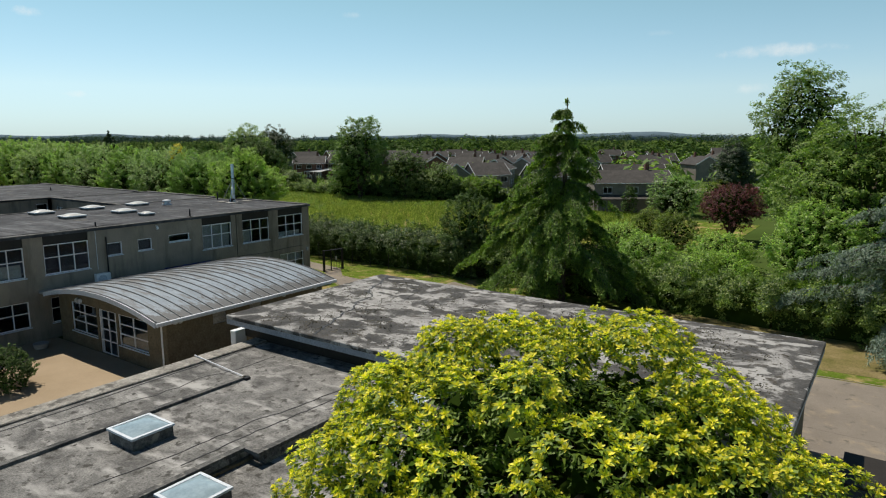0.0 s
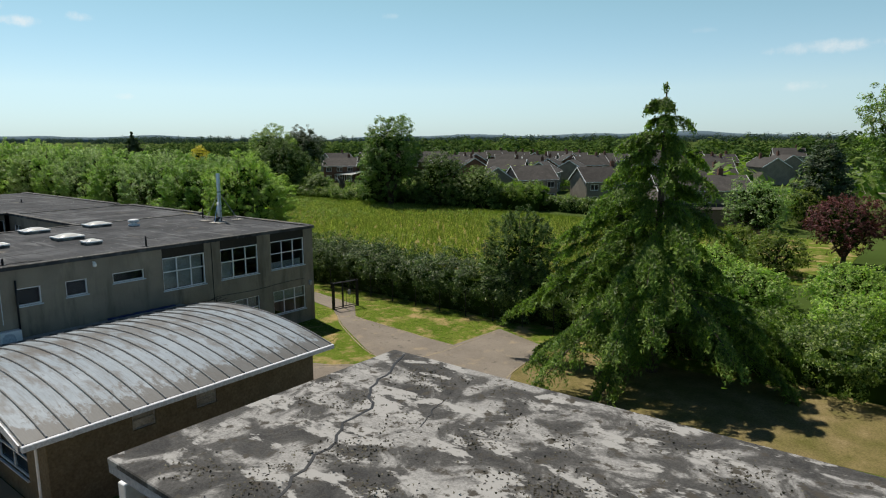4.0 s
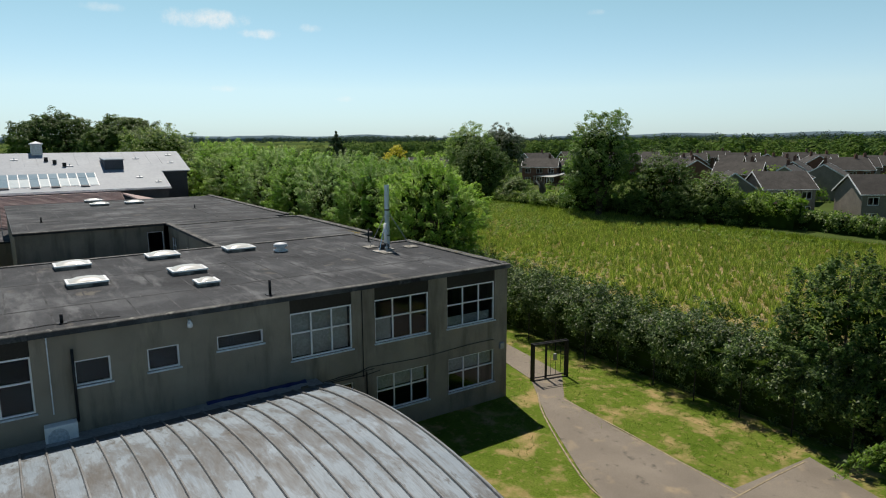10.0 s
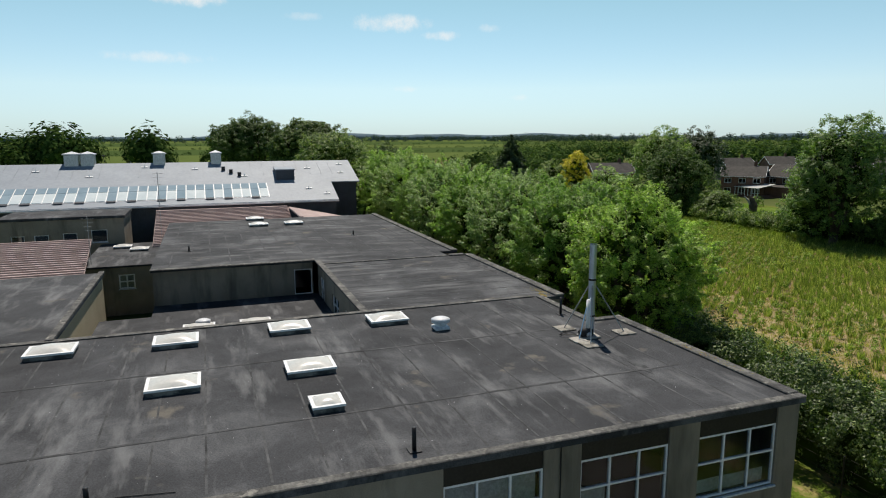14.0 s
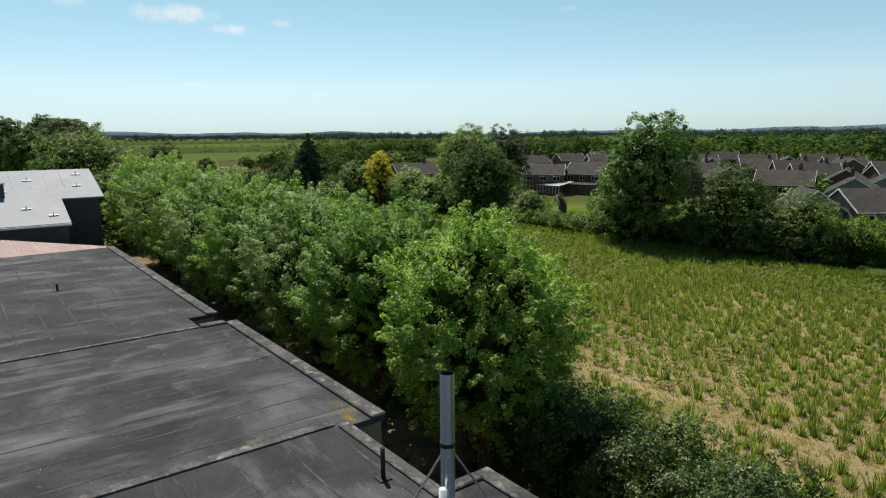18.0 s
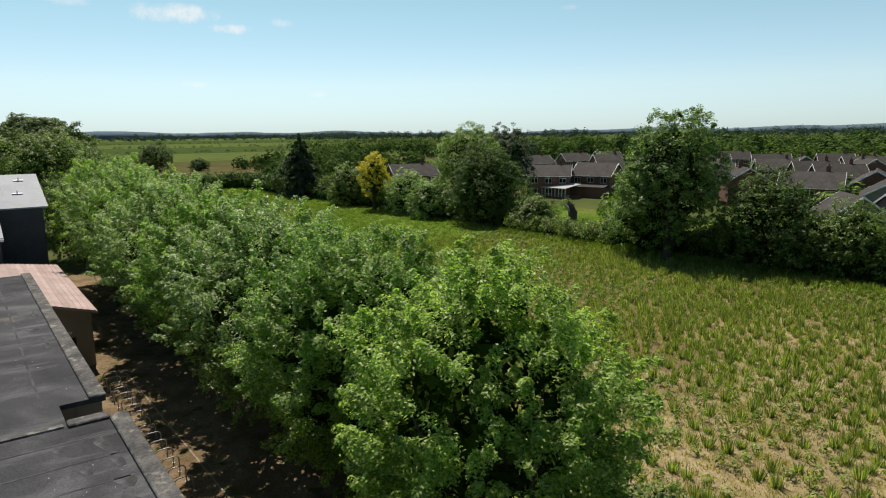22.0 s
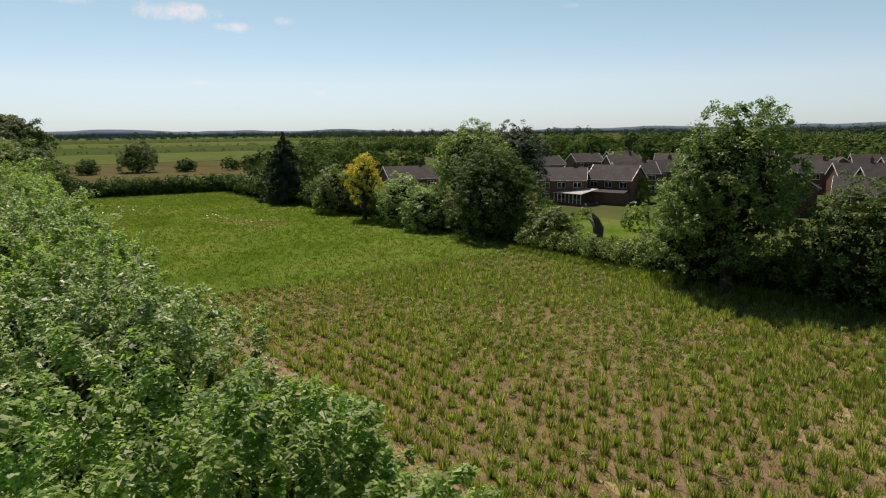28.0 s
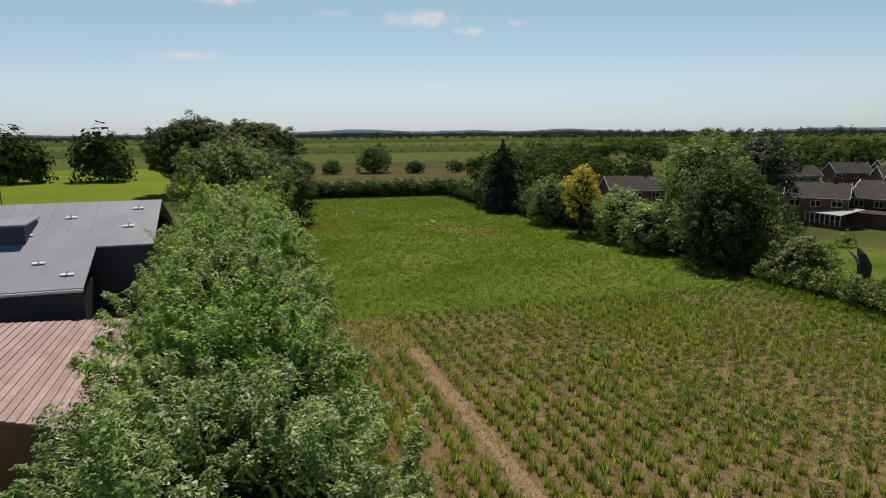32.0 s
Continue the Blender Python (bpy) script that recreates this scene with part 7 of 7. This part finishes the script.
# ---- houses of the estate ----
def house(name, label, w, d, eave, ridge, wall_mat, at, turn, chimney=True, gable_front=False, windows=3, group="", ext=0):
    """A two-storey house: the ridge runs along its local x, the front faces -y."""
    t = thing(name, label, "house", (0, 0, 0), group)
    bm = bmesh.new()
    holes = []
    for k in range(windows):
        c = -w / 2 + w * (k + 0.5) / windows
        holes += [(c - 0.8, c + 0.8, 3.2, 4.4), (c - 0.8, c + 0.8, 0.8, 2.1)]
    WFr = ("-y", -d / 2)
    pierced(bm, place_map(*WFr), -w / 2, w / 2, 0, eave, 0.25, holes)
    part("wall", bm, wall_mat, t)
    bm = bmesh.new()
    box(bm, -w / 2, w / 2, d / 2 - 0.25, d / 2, 0, eave)
    part("wall", bm, wall_mat, t)
    for s in (-1, 1):
        bm = bmesh.new()
        x0, x1 = sorted((s * w / 2, s * (w / 2 - 0.25)))
        poly = [(-d / 2 + 0.251, 0), (d / 2 - 0.251, 0), (d / 2 - 0.251, eave), (0, ridge - 0.18), (-d / 2 + 0.251, eave)]
        a = [bm.verts.new((x0, y, z)) for y, z in poly]
        b = [bm.verts.new((x1, y, z)) for y, z in poly]
        bm.faces.new(a)
        bm.faces.new(b[::-1])
        for i in range(5):
            bm.faces.new((a[i], a[(i + 1) % 5], b[(i + 1) % 5], b[i]))
        part("gable", bm, wall_mat, t)
    o = 0.35
    k = (ridge - eave) / (d / 2)
    bm = bmesh.new()
    slab(bm, [(-w / 2 - o, -d / 2 - o, eave - o * k), (w / 2 + o, -d / 2 - o, eave - o * k), (w / 2 + o, 0, ridge), (-w / 2 - o, 0, ridge)], 0.16)
    roof = part("roof", bm, M_ROOFTILE, t, "brown concrete tiles")
    bm = bmesh.new()
    slab(bm, [(-w / 2 - o, 0.002, ridge), (w / 2 + o, 0.002, ridge), (w / 2 + o, d / 2 + o, eave - o * k), (-w / 2 - o, d / 2 + o, eave - o * k)], 0.16)
    part("roof", bm, M_ROOFTILE, t, "brown concrete tiles")
    for s in (-1, 1):
        for q in (-1, 1):
            bm = bmesh.new()
            x = s * (w / 2 + o)
            slab(bm, [(x - 0.03, 0, ridge + 0.03), (x + 0.03, 0, ridge + 0.03), (x + 0.03, q * (d / 2 + o), eave - o * k + 0.03), (x - 0.03, q * (d / 2 + o), eave - o * k + 0.03)], 0.24)
            part("bargeboard", bm, M_WHITE, t)
    part("gutter", boxes((-w / 2 - o, w / 2 + o, -d / 2 - o - 0.1, -d / 2 - o, eave - o * k - 0.12, eave - o * k - 0.02)), M_WHITE, t)
    if chimney:
        part("chimney", boxes((w / 4 - 0.35, w / 4 + 0.35, 0.2, 0.8, ridge - 0.6, ridge + 1.0)), M_HOUSEBRICK, roof)
        part("chimney_pot", tube(bmesh.new(), [(w / 4, 0.5, ridge + 1.0), (w / 4, 0.5, ridge + 1.4)], [0.14, 0.11], 8), M_BRICK, roof)
    for h in holes:
        glazing(t, WFr, *h, (0.5,), (), M_WHITE, M_GLASS, None, bar=0.09)
    if ext:
        part("porch_roof", slab(bmesh.new(), [(-w / 2, -d / 2 - ext, 2.5), (w / 2, -d / 2 - ext, 2.5), (w / 2, -d / 2 - 0.01, 3.05), (-w / 2, -d / 2 - 0.01, 3.05)], 0.14), M_ROOFTILE, t)
        part("porch_wall", boxes((-w / 2 + 0.1, w / 2 - 0.1, -d / 2 - ext + 0.15, -d / 2 - 0.02, 0, 2.35)), wall_mat, t)
    t.matrix_basis = pose(*at, 0, 0, turn)
    return t


G = "estate houses"
red = house("house", "red brick estate house with brown tiled roof", 9.5, 7.5, 5.0, 7.4, M_HOUSEBRICK, (-102, 158, 0), 20, group=G)
grey = house("house", "grey brick estate house with brown tiled roof", 10.5, 7.5, 5.0, 7.3, M_HOUSEGREY, (-87, 150, 0), 110, group=G)
SPOTS = [(-97, 172, 110), (-87, 165, 110), (-110, 188, 40), (-96, 194, 50), (-84, 207, 40), (-132, 206, 38), (-117, 222, 130), (-151, 241, 34), (-137.5, 253, 34), (-136, 230, 120), (-162, 226, 40), (-158, 175, 56), (-159, 188, 78),
         (-186, 232, 30), (-211, 237, 68), (-206, 213, 70), (-202, 190, 80), (-173, 259, 40), (-187, 208, 60), (-124, 238, 40), (-111, 294, 50), (-90, 267, 40), (-102, 212, 40), (-132, 176, 40), (-118, 165, 130), (-76, 182, 130), (-60, 192, 32),
         (-66, 207, 50), (-50, 208, 130), (-146, 205, 130), (-70, 235, 40), (-52, 240, 130), (-100, 245, 120), (-120, 200, 40), (-147, 190, 40), (-104, 230, 40)]
for i, (x, y, a) in enumerate(SPOTS):
    copy_thing((red, grey, red)[i % 3], pose(x, y, 0, 0, 0, a))
# the grey house with two gables
ga = house("gabled_house", "grey house with white-edged twin gables", 8.0, 7.6, 5.0, 7.4, M_HOUSEGREY, (-75.5, 125, 0), 55, False)
gb = house("gabled_wing", "grey projecting gable with three white windows", 7.0, 6.0, 5.0, 7.2, M_HOUSEGREY, (-81.5, 121.5, 0), 130, False, windows=2)
house("brick_house", "long grey-brown brick house with tiled roof", 9.4, 7.4, 5.0, 7.4, M_HOUSEGREY, (-61.5, 127.5, 0), 51, True, windows=3)
house("row_house", "grey house with a lower tiled front and white windows", 13.5, 7.8, 5.2, 7.1, M_HOUSEGREY, (-39.5, 114, 0), 35, True, windows=3, ext=2.6)
house("row_house", "grey house with a lower tiled front and white windows", 12.5, 7.8, 5.2, 7.3, M_HOUSEGREY, (-46, 135, 0), 35, True, windows=3)
house("red_house", "red brick house with white-edged gable", 9.5, 7.8, 5.0, 7.6, M_HOUSEBRICK, (-149, 157.5, 0), 15, False, ext=3.0)
house("brown_house", "brick house with low brown tiled roof", 9.5, 8.0, 5.0, 7.2, M_HOUSEBRICK, (-156, 149, 0), 40, True)
house("hidden_house", "brick house roof behind the meadow trees", 11, 8.0, 5.0, 7.4, M_HOUSEBRICK, (-182, 128, 0), 75, True)
house("far_house", "pale hipped house among the far trees", 11, 9, 5.5, 8.5, M_HOUSEGREY, (-62, 300, 0), 20, True)
# conservatory
cv = thing("conservatory", "white glazed conservatory behind the red house", "conservatory", (-151, 148, 0))
cvx, cvy = -151, 148
bm = bmesh.new()
for k in range(8):
    x = cvx - 3.5 + k
    box(bm, x - 0.05, x + 0.05, cvy - 3, cvy - 2.9, 0.5, 2.4)
part("frame", bm, M_WHITE, cv)
part("base", boxes((cvx - 3.6, cvx + 3.6, cvy - 3.05, cvy + 2, 0, 0.5)), M_HOUSEBRICK, cv)
part("roof", slab(bmesh.new(), [(cvx - 3.7, cvy - 3.2, 2.42), (cvx + 3.7, cvy - 3.2, 2.42), (cvx + 3.7, cvy + 2, 3.2), (cvx - 3.7, cvy + 2, 3.2)], 0.08), M_ACRYLIC, cv)
# drive with parked cars and a shed beyond the hedge
sheet("estate_road", [(-52, 150), (-44, 148), (-20, 190), (-30, 196)], 0.03, M_TARMAC, "pale estate road", "road")


def car(at, turn, paint, label):
    t = thing("car", label, "car", (0, 0, 0), "parked cars")
    bm = bmesh.new()
    prof = [(-2.1, 0.35), (-2.1, 0.8), (-1.9, 0.95), (-1.3, 1.0), (-0.7, 1.42), (0.9, 1.45), (1.6, 1.02), (2.1, 0.92), (2.15, 0.4)]
    a = [bm.verts.new((x, -0.85, z)) for x, z in prof]
    b = [bm.verts.new((x, 0.85, z)) for x, z in prof]
    bm.faces.new(a)
    bm.faces.new(b[::-1])
    for i in range(len(prof)):
        j = (i + 1) % len(prof)
        bm.faces.new((a[i], a[j], b[j], b[i]))
    part("body", bevelled(bm, 0.06), paint, t)
    part("side_glass", boxes((-0.75, 1.15, -0.862, 0.862, 1.02, 1.34)), M_BLACK, t)
    for x in (-1.35, 1.35):
        for y in (-0.8, 0.8):
            wheel = part("wheel", tube(bmesh.new(), [(x, y - 0.1, 0.32), (x, y + 0.1, 0.32)], 0.32, 14), M_BLACK, t)
            part("rim", tube(bmesh.new(), [(x, y - 0.11, 0.32), (x, y + 0.11, 0.32)], 0.19, 10), M_GALV, wheel)
    t.matrix_basis = pose(*at, 0, 0, turn)
    return t


car((-50, 132, 0), 60, M_WHITE, "white car parked on the estate drive")
car((-42, 146, 0), 40, surface("blue_car_paint", [(0.3, (0.03, 0.06, 0.2)), (0.7, (0.04, 0.08, 0.24))], 1, 0.25, 0, 1), "blue car parked on the estate road")
car((-69.5, 120.5, 0), 50, M_WHITE, "white van-like car beside the gabled house")

# ---- gate, fence, edging, cycle stands ----
gt = thing("steel_gate", "black steel gate frame across the path", "gate", (-44.4, 44.9, 0))
for x, y in ((-44.65, 43.9), (-44.2, 45.95), (-44.45, 44.75), (-44.45, 43.86), (-44.0, 45.91)):
    part("post", bevelled(boxes((x - 0.05, x + 0.05, y - 0.05, y + 0.05, 0, 2.1)), 0.01), M_BLACK, gt)
for a, b, z in (((-44.65, 43.9), (-44.2, 45.95), 2.06), ((-44.45, 43.86), (-44.0, 45.91), 2.06), ((-44.45, 43.86), (-44.0, 45.91), 0.06), ((-44.65, 43.9), (-44.2, 45.95), 0.15)):
    part("rail", tube(bmesh.new(), [(*a, z), (*b, z)], 0.035, 6), M_BLACK, gt)
for k in range(3):
    s = (k + 1) / 4
    x, y = -44.45 + 0.25 * s, 44.75 + 1.2 * s
    part("bar", tube(bmesh.new(), [(x, y, 0.15), (x, y, 2.04)], 0.014, 5), M_BLACK, gt)
part("lock_box", bevelled(boxes((-44.38, -44.26, 45.2, 45.4, 1.0, 1.35)), 0.01), M_SEAM, gt)
fc = thing("mesh_fence", "dark wire fence along the hedge", "fence", (-40, 48.4, 0))
for k in range(12):
    x = -50 + k * 2.4
    part("post", tube(bmesh.new(), [(x, 48.55, 0), (x, 48.55, 1.8)], 0.035, 6), M_BLACK, fc)
for z in (0.4, 0.85, 1.3, 1.75):
    part("wire", tube(bmesh.new(), [(-50, 48.55, z), (-23.6, 48.55, z)], 0.008, 4), M_BLACK, fc)


def edging(label, pts, step=0.92):
    """Pale kerb stones laid end to end along a line."""
    e = tagged(new("path_edging"), label, "kerb", "", "structure")
    base = bevelled(boxes((-step / 2 + 0.01, step / 2 - 0.01, -0.04, 0.04, 0, 0.055)), 0.012)
    me = bpy.data.meshes.new("stone")
    base.to_mesh(me)
    base.free()
    me.materials.append(M_EDGE)
    carry = 0.0
    V = [Vector(p) for p in pts]
    V = [V[0] * 2 - V[1]] + V + [V[-1] * 2 - V[-2]]
    pts = []
    for a, b, c, d in zip(V, V[1:], V[2:], V[3:]):
        pts += [0.5 * (2 * b + (c - a) * q + (2 * a - 5 * b + 4 * c - d) * q * q + (3 * b - a - 3 * c + d) * q ** 3) for q in (0.0, 0.25, 0.5, 0.75)]
    pts.append(V[-2])
    for (xa, ya), (xb, yb) in zip(pts, pts[1:]):
        d = math.hypot(xb - xa, yb - ya)
        s = carry
        while s < d:
            ob = new("stone", me)
            ob.parent = e
            ob.matrix_basis = pose(xa + (xb - xa) * s / d, ya + (yb - ya) * s / d, 0.0, 0, 0, math.degrees(math.atan2(yb - ya, xb - xa)))
            s += step
        carry = s - d


M_EDGE = surface("kerb_stone", [(0.3, (0.24, 0.2, 0.13)), (0.7, (0.38, 0.32, 0.22))], 1.5, 0.95, 0.3, 40, vary=0.12)
edging("pale concrete edging round the tarmac", [(-41.5, 33.9), (-37.5, 34.5), (-35.4, 35.4), (-33.3, 37.6), (-32.2, 39.8), (-31.85, 41.9), (-31.8, 44.5), (-31.7, 47.2)])
edging("pale concrete edging beside the gate path", [(-33.1, 37.8), (-36.0, 38.6), (-40.9, 41.3), (-43.2, 43.0)])
edging("pale concrete edging beside the gate path", [(-32.3, 42.4), (-37.8, 43.1), (-42.0, 43.5)])
edging("pale concrete edging round the dry verge", [(-27.3, 45.7), (-27.0, 43.5), (-26.7, 41.0), (-26.2, 39.4), (-25.0, 38.1), (-22, 37.0), (-16, 37.6), (-9, 38.6), (6, 39.5)])
edging("pale kerb beside the school path", [(-92, 45.4), (-74, 45.6), (-58, 45.7)])

rack = thing("cycle_stand", "black steel hoop cycle stand on the dusty path", "cycle stand", (0, 0, 0), "cycle stands")
part("hoop", tube(bmesh.new(), [(0, -0.36, 0)] + [(0, -0.36, 0.6)] + [(0, -0.36 + 0.18 - 0.18 * math.cos(a), 0.6 + 0.18 * math.sin(a)) for a in (0.5, 1.0, 1.57)] + [(0, 0.18 + 0.18 * math.sin(a), 0.6 + 0.18 * math.cos(a)) for a in (0, 0.5, 1.0)] + [(0, 0.36, 0.6), (0, 0.36, 0)], 0.027, 8), M_SEAM, rack, smooth=True)
for y in (-0.36, 0.36):
    part("foot", tube(bmesh.new(), [(0, y, 0.0), (0, y, 0.02)], 0.07, 8), M_SEAM, rack)
for k in range(1, 16):
    copy_thing(rack, pose(-91.0 + k * 1.02, 44.25, 0.03))
rack.location = (-91.0, 44.25, 0.03)
sh = thing("bin_store", "dark timber bin store beside the drive", "shed", (0.8, 25.5, 0))
part("body", boxes((-0.6, 2.4, 24.4, 26.6, 0, 1.15)), M_DARKCLAD, sh)
part("lid", slab(bmesh.new(), [(-0.7, 24.3, 1.26), (2.5, 24.3, 1.26), (2.5, 26.7, 1.36), (-0.7, 26.7, 1.36)], 0.1), M_PANEL, sh)
bn = thing("drain_cap", "round stone planter base in the shaded corner", "planter", (-42.8, 17.2, 0))
part("bowl", tube(bmesh.new(), [(-42.2, 17.4, 0.03), (-42.2, 17.4, 0.35)], [0.35, 0.45], 14), M_CONC, bn)
lp = thing("floodlight_post", "slim dark lamp post beside the playing field", "street lamp", (-240, -2, 0))
part("pole", tube(bmesh.new(), [(-240, -2, 0), (-240, -2, 9.5)], [0.12, 0.07], 8), M_BLACK, lp)
part("head", bevelled(boxes((-240.3, -239.7, -2.5, -1.6, 9.4, 9.6)), 0.04), M_BLACK, lp)
gl = thing("goal_frame", "white goal frame on the playing field", "goal", (-400, -8, 0))
part("frame", tube(bmesh.new(), [(-400, -12, 0), (-400, -12, 2.4), (-400, -4.7, 2.4), (-400, -4.7, 0)], 0.09, 6), M_WHITE, gl)


ln = thing("yard_line", "faded white line painted on the tarmac", "road marking", (-33, 32.9, 0), "", "structure")
part("paint", strip(bmesh.new(), [(-34.6, 32.92), (-33.2, 32.88), (-31.2, 32.83)], 0.05, 0.0425, 0.0465), M_FASCIA, ln)
# ---- distance: fields, hedgerows and woods ----
M_FARGREEN = surface("far_green_crop", [(0.3, (0.085, 0.12, 0.036)), (0.7, (0.105, 0.14, 0.044))], 0.01, 0.98, 0, 1, fine=0.15, fscale=0.08, spec=0.0)
M_FARBROWN = surface("far_dry_pasture", [(0.3, (0.085, 0.088, 0.038)), (0.7, (0.12, 0.108, 0.05))], 0.01, 0.98, 0, 1, fine=0.2, fscale=0.08, spec=0.0)
M_FARDARK = surface("far_dark_crop", [(0.3, (0.05, 0.08, 0.026)), (0.7, (0.065, 0.1, 0.034))], 0.01, 0.98, 0, 1, fine=0.15, fscale=0.08, spec=0.0)
for x0, x1, y0, y1, m, lab in ((-430, -300, 66, 240, M_FARBROWN, "dry brown pasture"), (-620, -435, -100, 330, M_FARGREEN, "bright green crop field"), (-900, -625, -200, 420, M_FARDARK, "dark green crop field"), (-1300, -905, -300, 600, M_FARGREEN, "green crop field"), (-2000, -1305, -400, 900, M_FARDARK, "dark green distant field"), (-3200, -2005, -900, 1500, M_FARGREEN, "pale green distant field"), (-299, -239, 66, 125, M_FARGREEN, "green paddock")):
    sheet("far_field", [(x0, y0), (x1, y0), (x1, y1 * 0.9), (x0, y1)], 0.06, m, lab, "field")


def woods(name, label, rows, material, seed, size=0.09, m=240):
    """Far trees joined: rows of (x0, y0, x1, y1, trees, height, scatter)."""
    r = np.random.default_rng(seed)
    P, N, S = [], [], []
    for x0, y0, x1, y1, n, h, sc in rows:
        for k in range(n):
            s = r.uniform()
            cx, cy = x0 + (x1 - x0) * s + r.normal() * sc, y0 + (y1 - y0) * s + r.normal() * sc
            hh = h * (0.45 + 0.75 * r.uniform() ** 1.3)
            rad = hh * r.uniform(0.45, 0.8)
            D = ball(r, m)
            D[:, 2] = np.abs(D[:, 2]) * 1.0 - 0.45 * (r.uniform(size=m) < 0.4)
            lump = 0.92 + 0.2 * np.sin(D[:, 0] * 5 + k) * np.sin(D[:, 1] * 5 + 2 * k)
            Q = D * r.uniform(0.6, 1.0, (m, 1)) ** 0.6 * lump[:, None]
            P.append(np.stack([cx + Q[:, 0] * rad, cy + Q[:, 1] * rad, np.maximum(hh * 0.3 + Q[:, 2] * hh * 0.68, 0.1)], 1))
            N.append(D + r.normal(size=(m, 3)) * 0.22 + np.array([0, 0, 0.25]))
            S.append(np.full(m, hh * size))
    P, N, S = np.concatenate(P), np.concatenate(N), np.concatenate(S)
    me = leaf_mesh(name, P, N, S, S * 0.8, r)
    return tagged(finish(name, me, material), label, "woodland", "", "stuff")


woods("estate_trees", "garden trees among the estate houses", [(-210, 175, -60, 158, 26, 6, 14), (-200, 270, -40, 240, 40, 8, 22), (-60, 150, 40, 160, 20, 9, 18), (-30, 135, 60, 130, 14, 10, 12), (-150, 130, -116, 128, 6, 4.5, 3)], M_LIME, 31, 0.14, 200)
woods("near_woods", "belt of green trees behind the estate", [(-400, 285, -60, 330, 90, 12, 22), (-60, 330, 260, 300, 80, 14, 20), (-400, 410, 150, 440, 150, 13, 28), (-420, 205, -235, 158, 50, 9, 10), (40, 130, 200, 180, 40, 15, 20)], M_FAR, 32, 0.17, 190)
woods("light_woods", "lighter green trees behind the estate", [(-380, 300, -40, 315, 60, 11, 22), (-60, 320, 220, 290, 50, 13, 20), (-380, 380, 150, 400, 80, 12, 28), (-200, 262, 20, 250, 30, 9, 12)], M_FARLIGHT, 38, 0.15, 200)
woods("middle_woods", "mixed hedgerow trees on the plain", [(-420, 230, -235, 122, 50, 7, 6), (-330, 205, -260, 138, 34, 7, 8), (-245, 120, -300, 170, 18, 8, 6), (-520, 330, -400, 215, 60, 9, 12), (-345, 150, -300, 142, 14, 6, 5), (-300, 62, -440, 68, 30, 4, 2)], M_FAR, 33, 0.18, 150)
woods("left_woods", "round dark trees beyond the playing field", [(-338, -120, -335, 14, 24, 19, 6), (-375, -190, -370, -40, 30, 20, 8), (-440, 30, -430, 62, 14, 8, 4), (-300, 40, -330, 66, 12, 7, 4), (-270, 70, -238, 64, 8, 4, 2)], M_FAROAK, 34, 0.1, 700)
woods("far_hedges", "distant hedgerows and copses", [(-620, -200, -640, 420, 120, 3.5, 3), (-905, -300, -900, 620, 180, 4, 4), (-700, 330, -420, 560, 90, 10, 12), (-420, 560, 400, 600, 220, 12, 16), (-1300, -400, -1300, 900, 230, 4.5, 6), (-1000, 560, -300, 1000, 200, 12, 20), (-620, 420, -900, 620, 60, 6, 4)], M_FAR, 35, 0.13, 90)
woods("horizon_woods", "line of woods on the horizon, blue haze in its colour", [(-2050, -1000, -2050, 1300, 260, 15, 14), (-2000, 900, -300, 1900, 330, 20, 20), (-300, 1500, 1500, 1500, 220, 21, 20), (-3100, -1800, -3100, 1600, 330, 27, 40), (-3000, 1500, 400, 3200, 330, 30, 40), (400, 3200, 2600, 2200, 180, 30, 40)], M_HORIZON, 36, 0.2, 60)

# low hills at the edge of the plain, haze painted into their blue
hill_rng = random.Random(12)
hills = bmesh.new()
last = None
for k in range(181):
    a = radians(60 + 160 * k / 180)
    top = 27 + 9 * math.sin(a * 7) + 7 * math.sin(a * 17 + 1) + 5 * math.sin(a * 41) + hill_rng.uniform(-2, 2) + 7 * max(0.0, 1 - abs(math.degrees(a) - 108) / 16) + 5 * max(0.0, 1 - abs(math.degrees(a) - 158) / 12)
    c, s = math.cos(a), math.sin(a)
    col = [hills.verts.new((r * c, r * s, z)) for r, z in ((4000, -0.2), (4250, top), (4500, -0.2))]
    if last:
        for i in range(3):
            hills.faces.new((last[i], col[i], col[(i + 1) % 3], last[(i + 1) % 3]))
    last = col
structure("backdrop", hills, M_HILL, "low hills at the edge of the plain, coloured with blue haze", "hills", smooth=True)
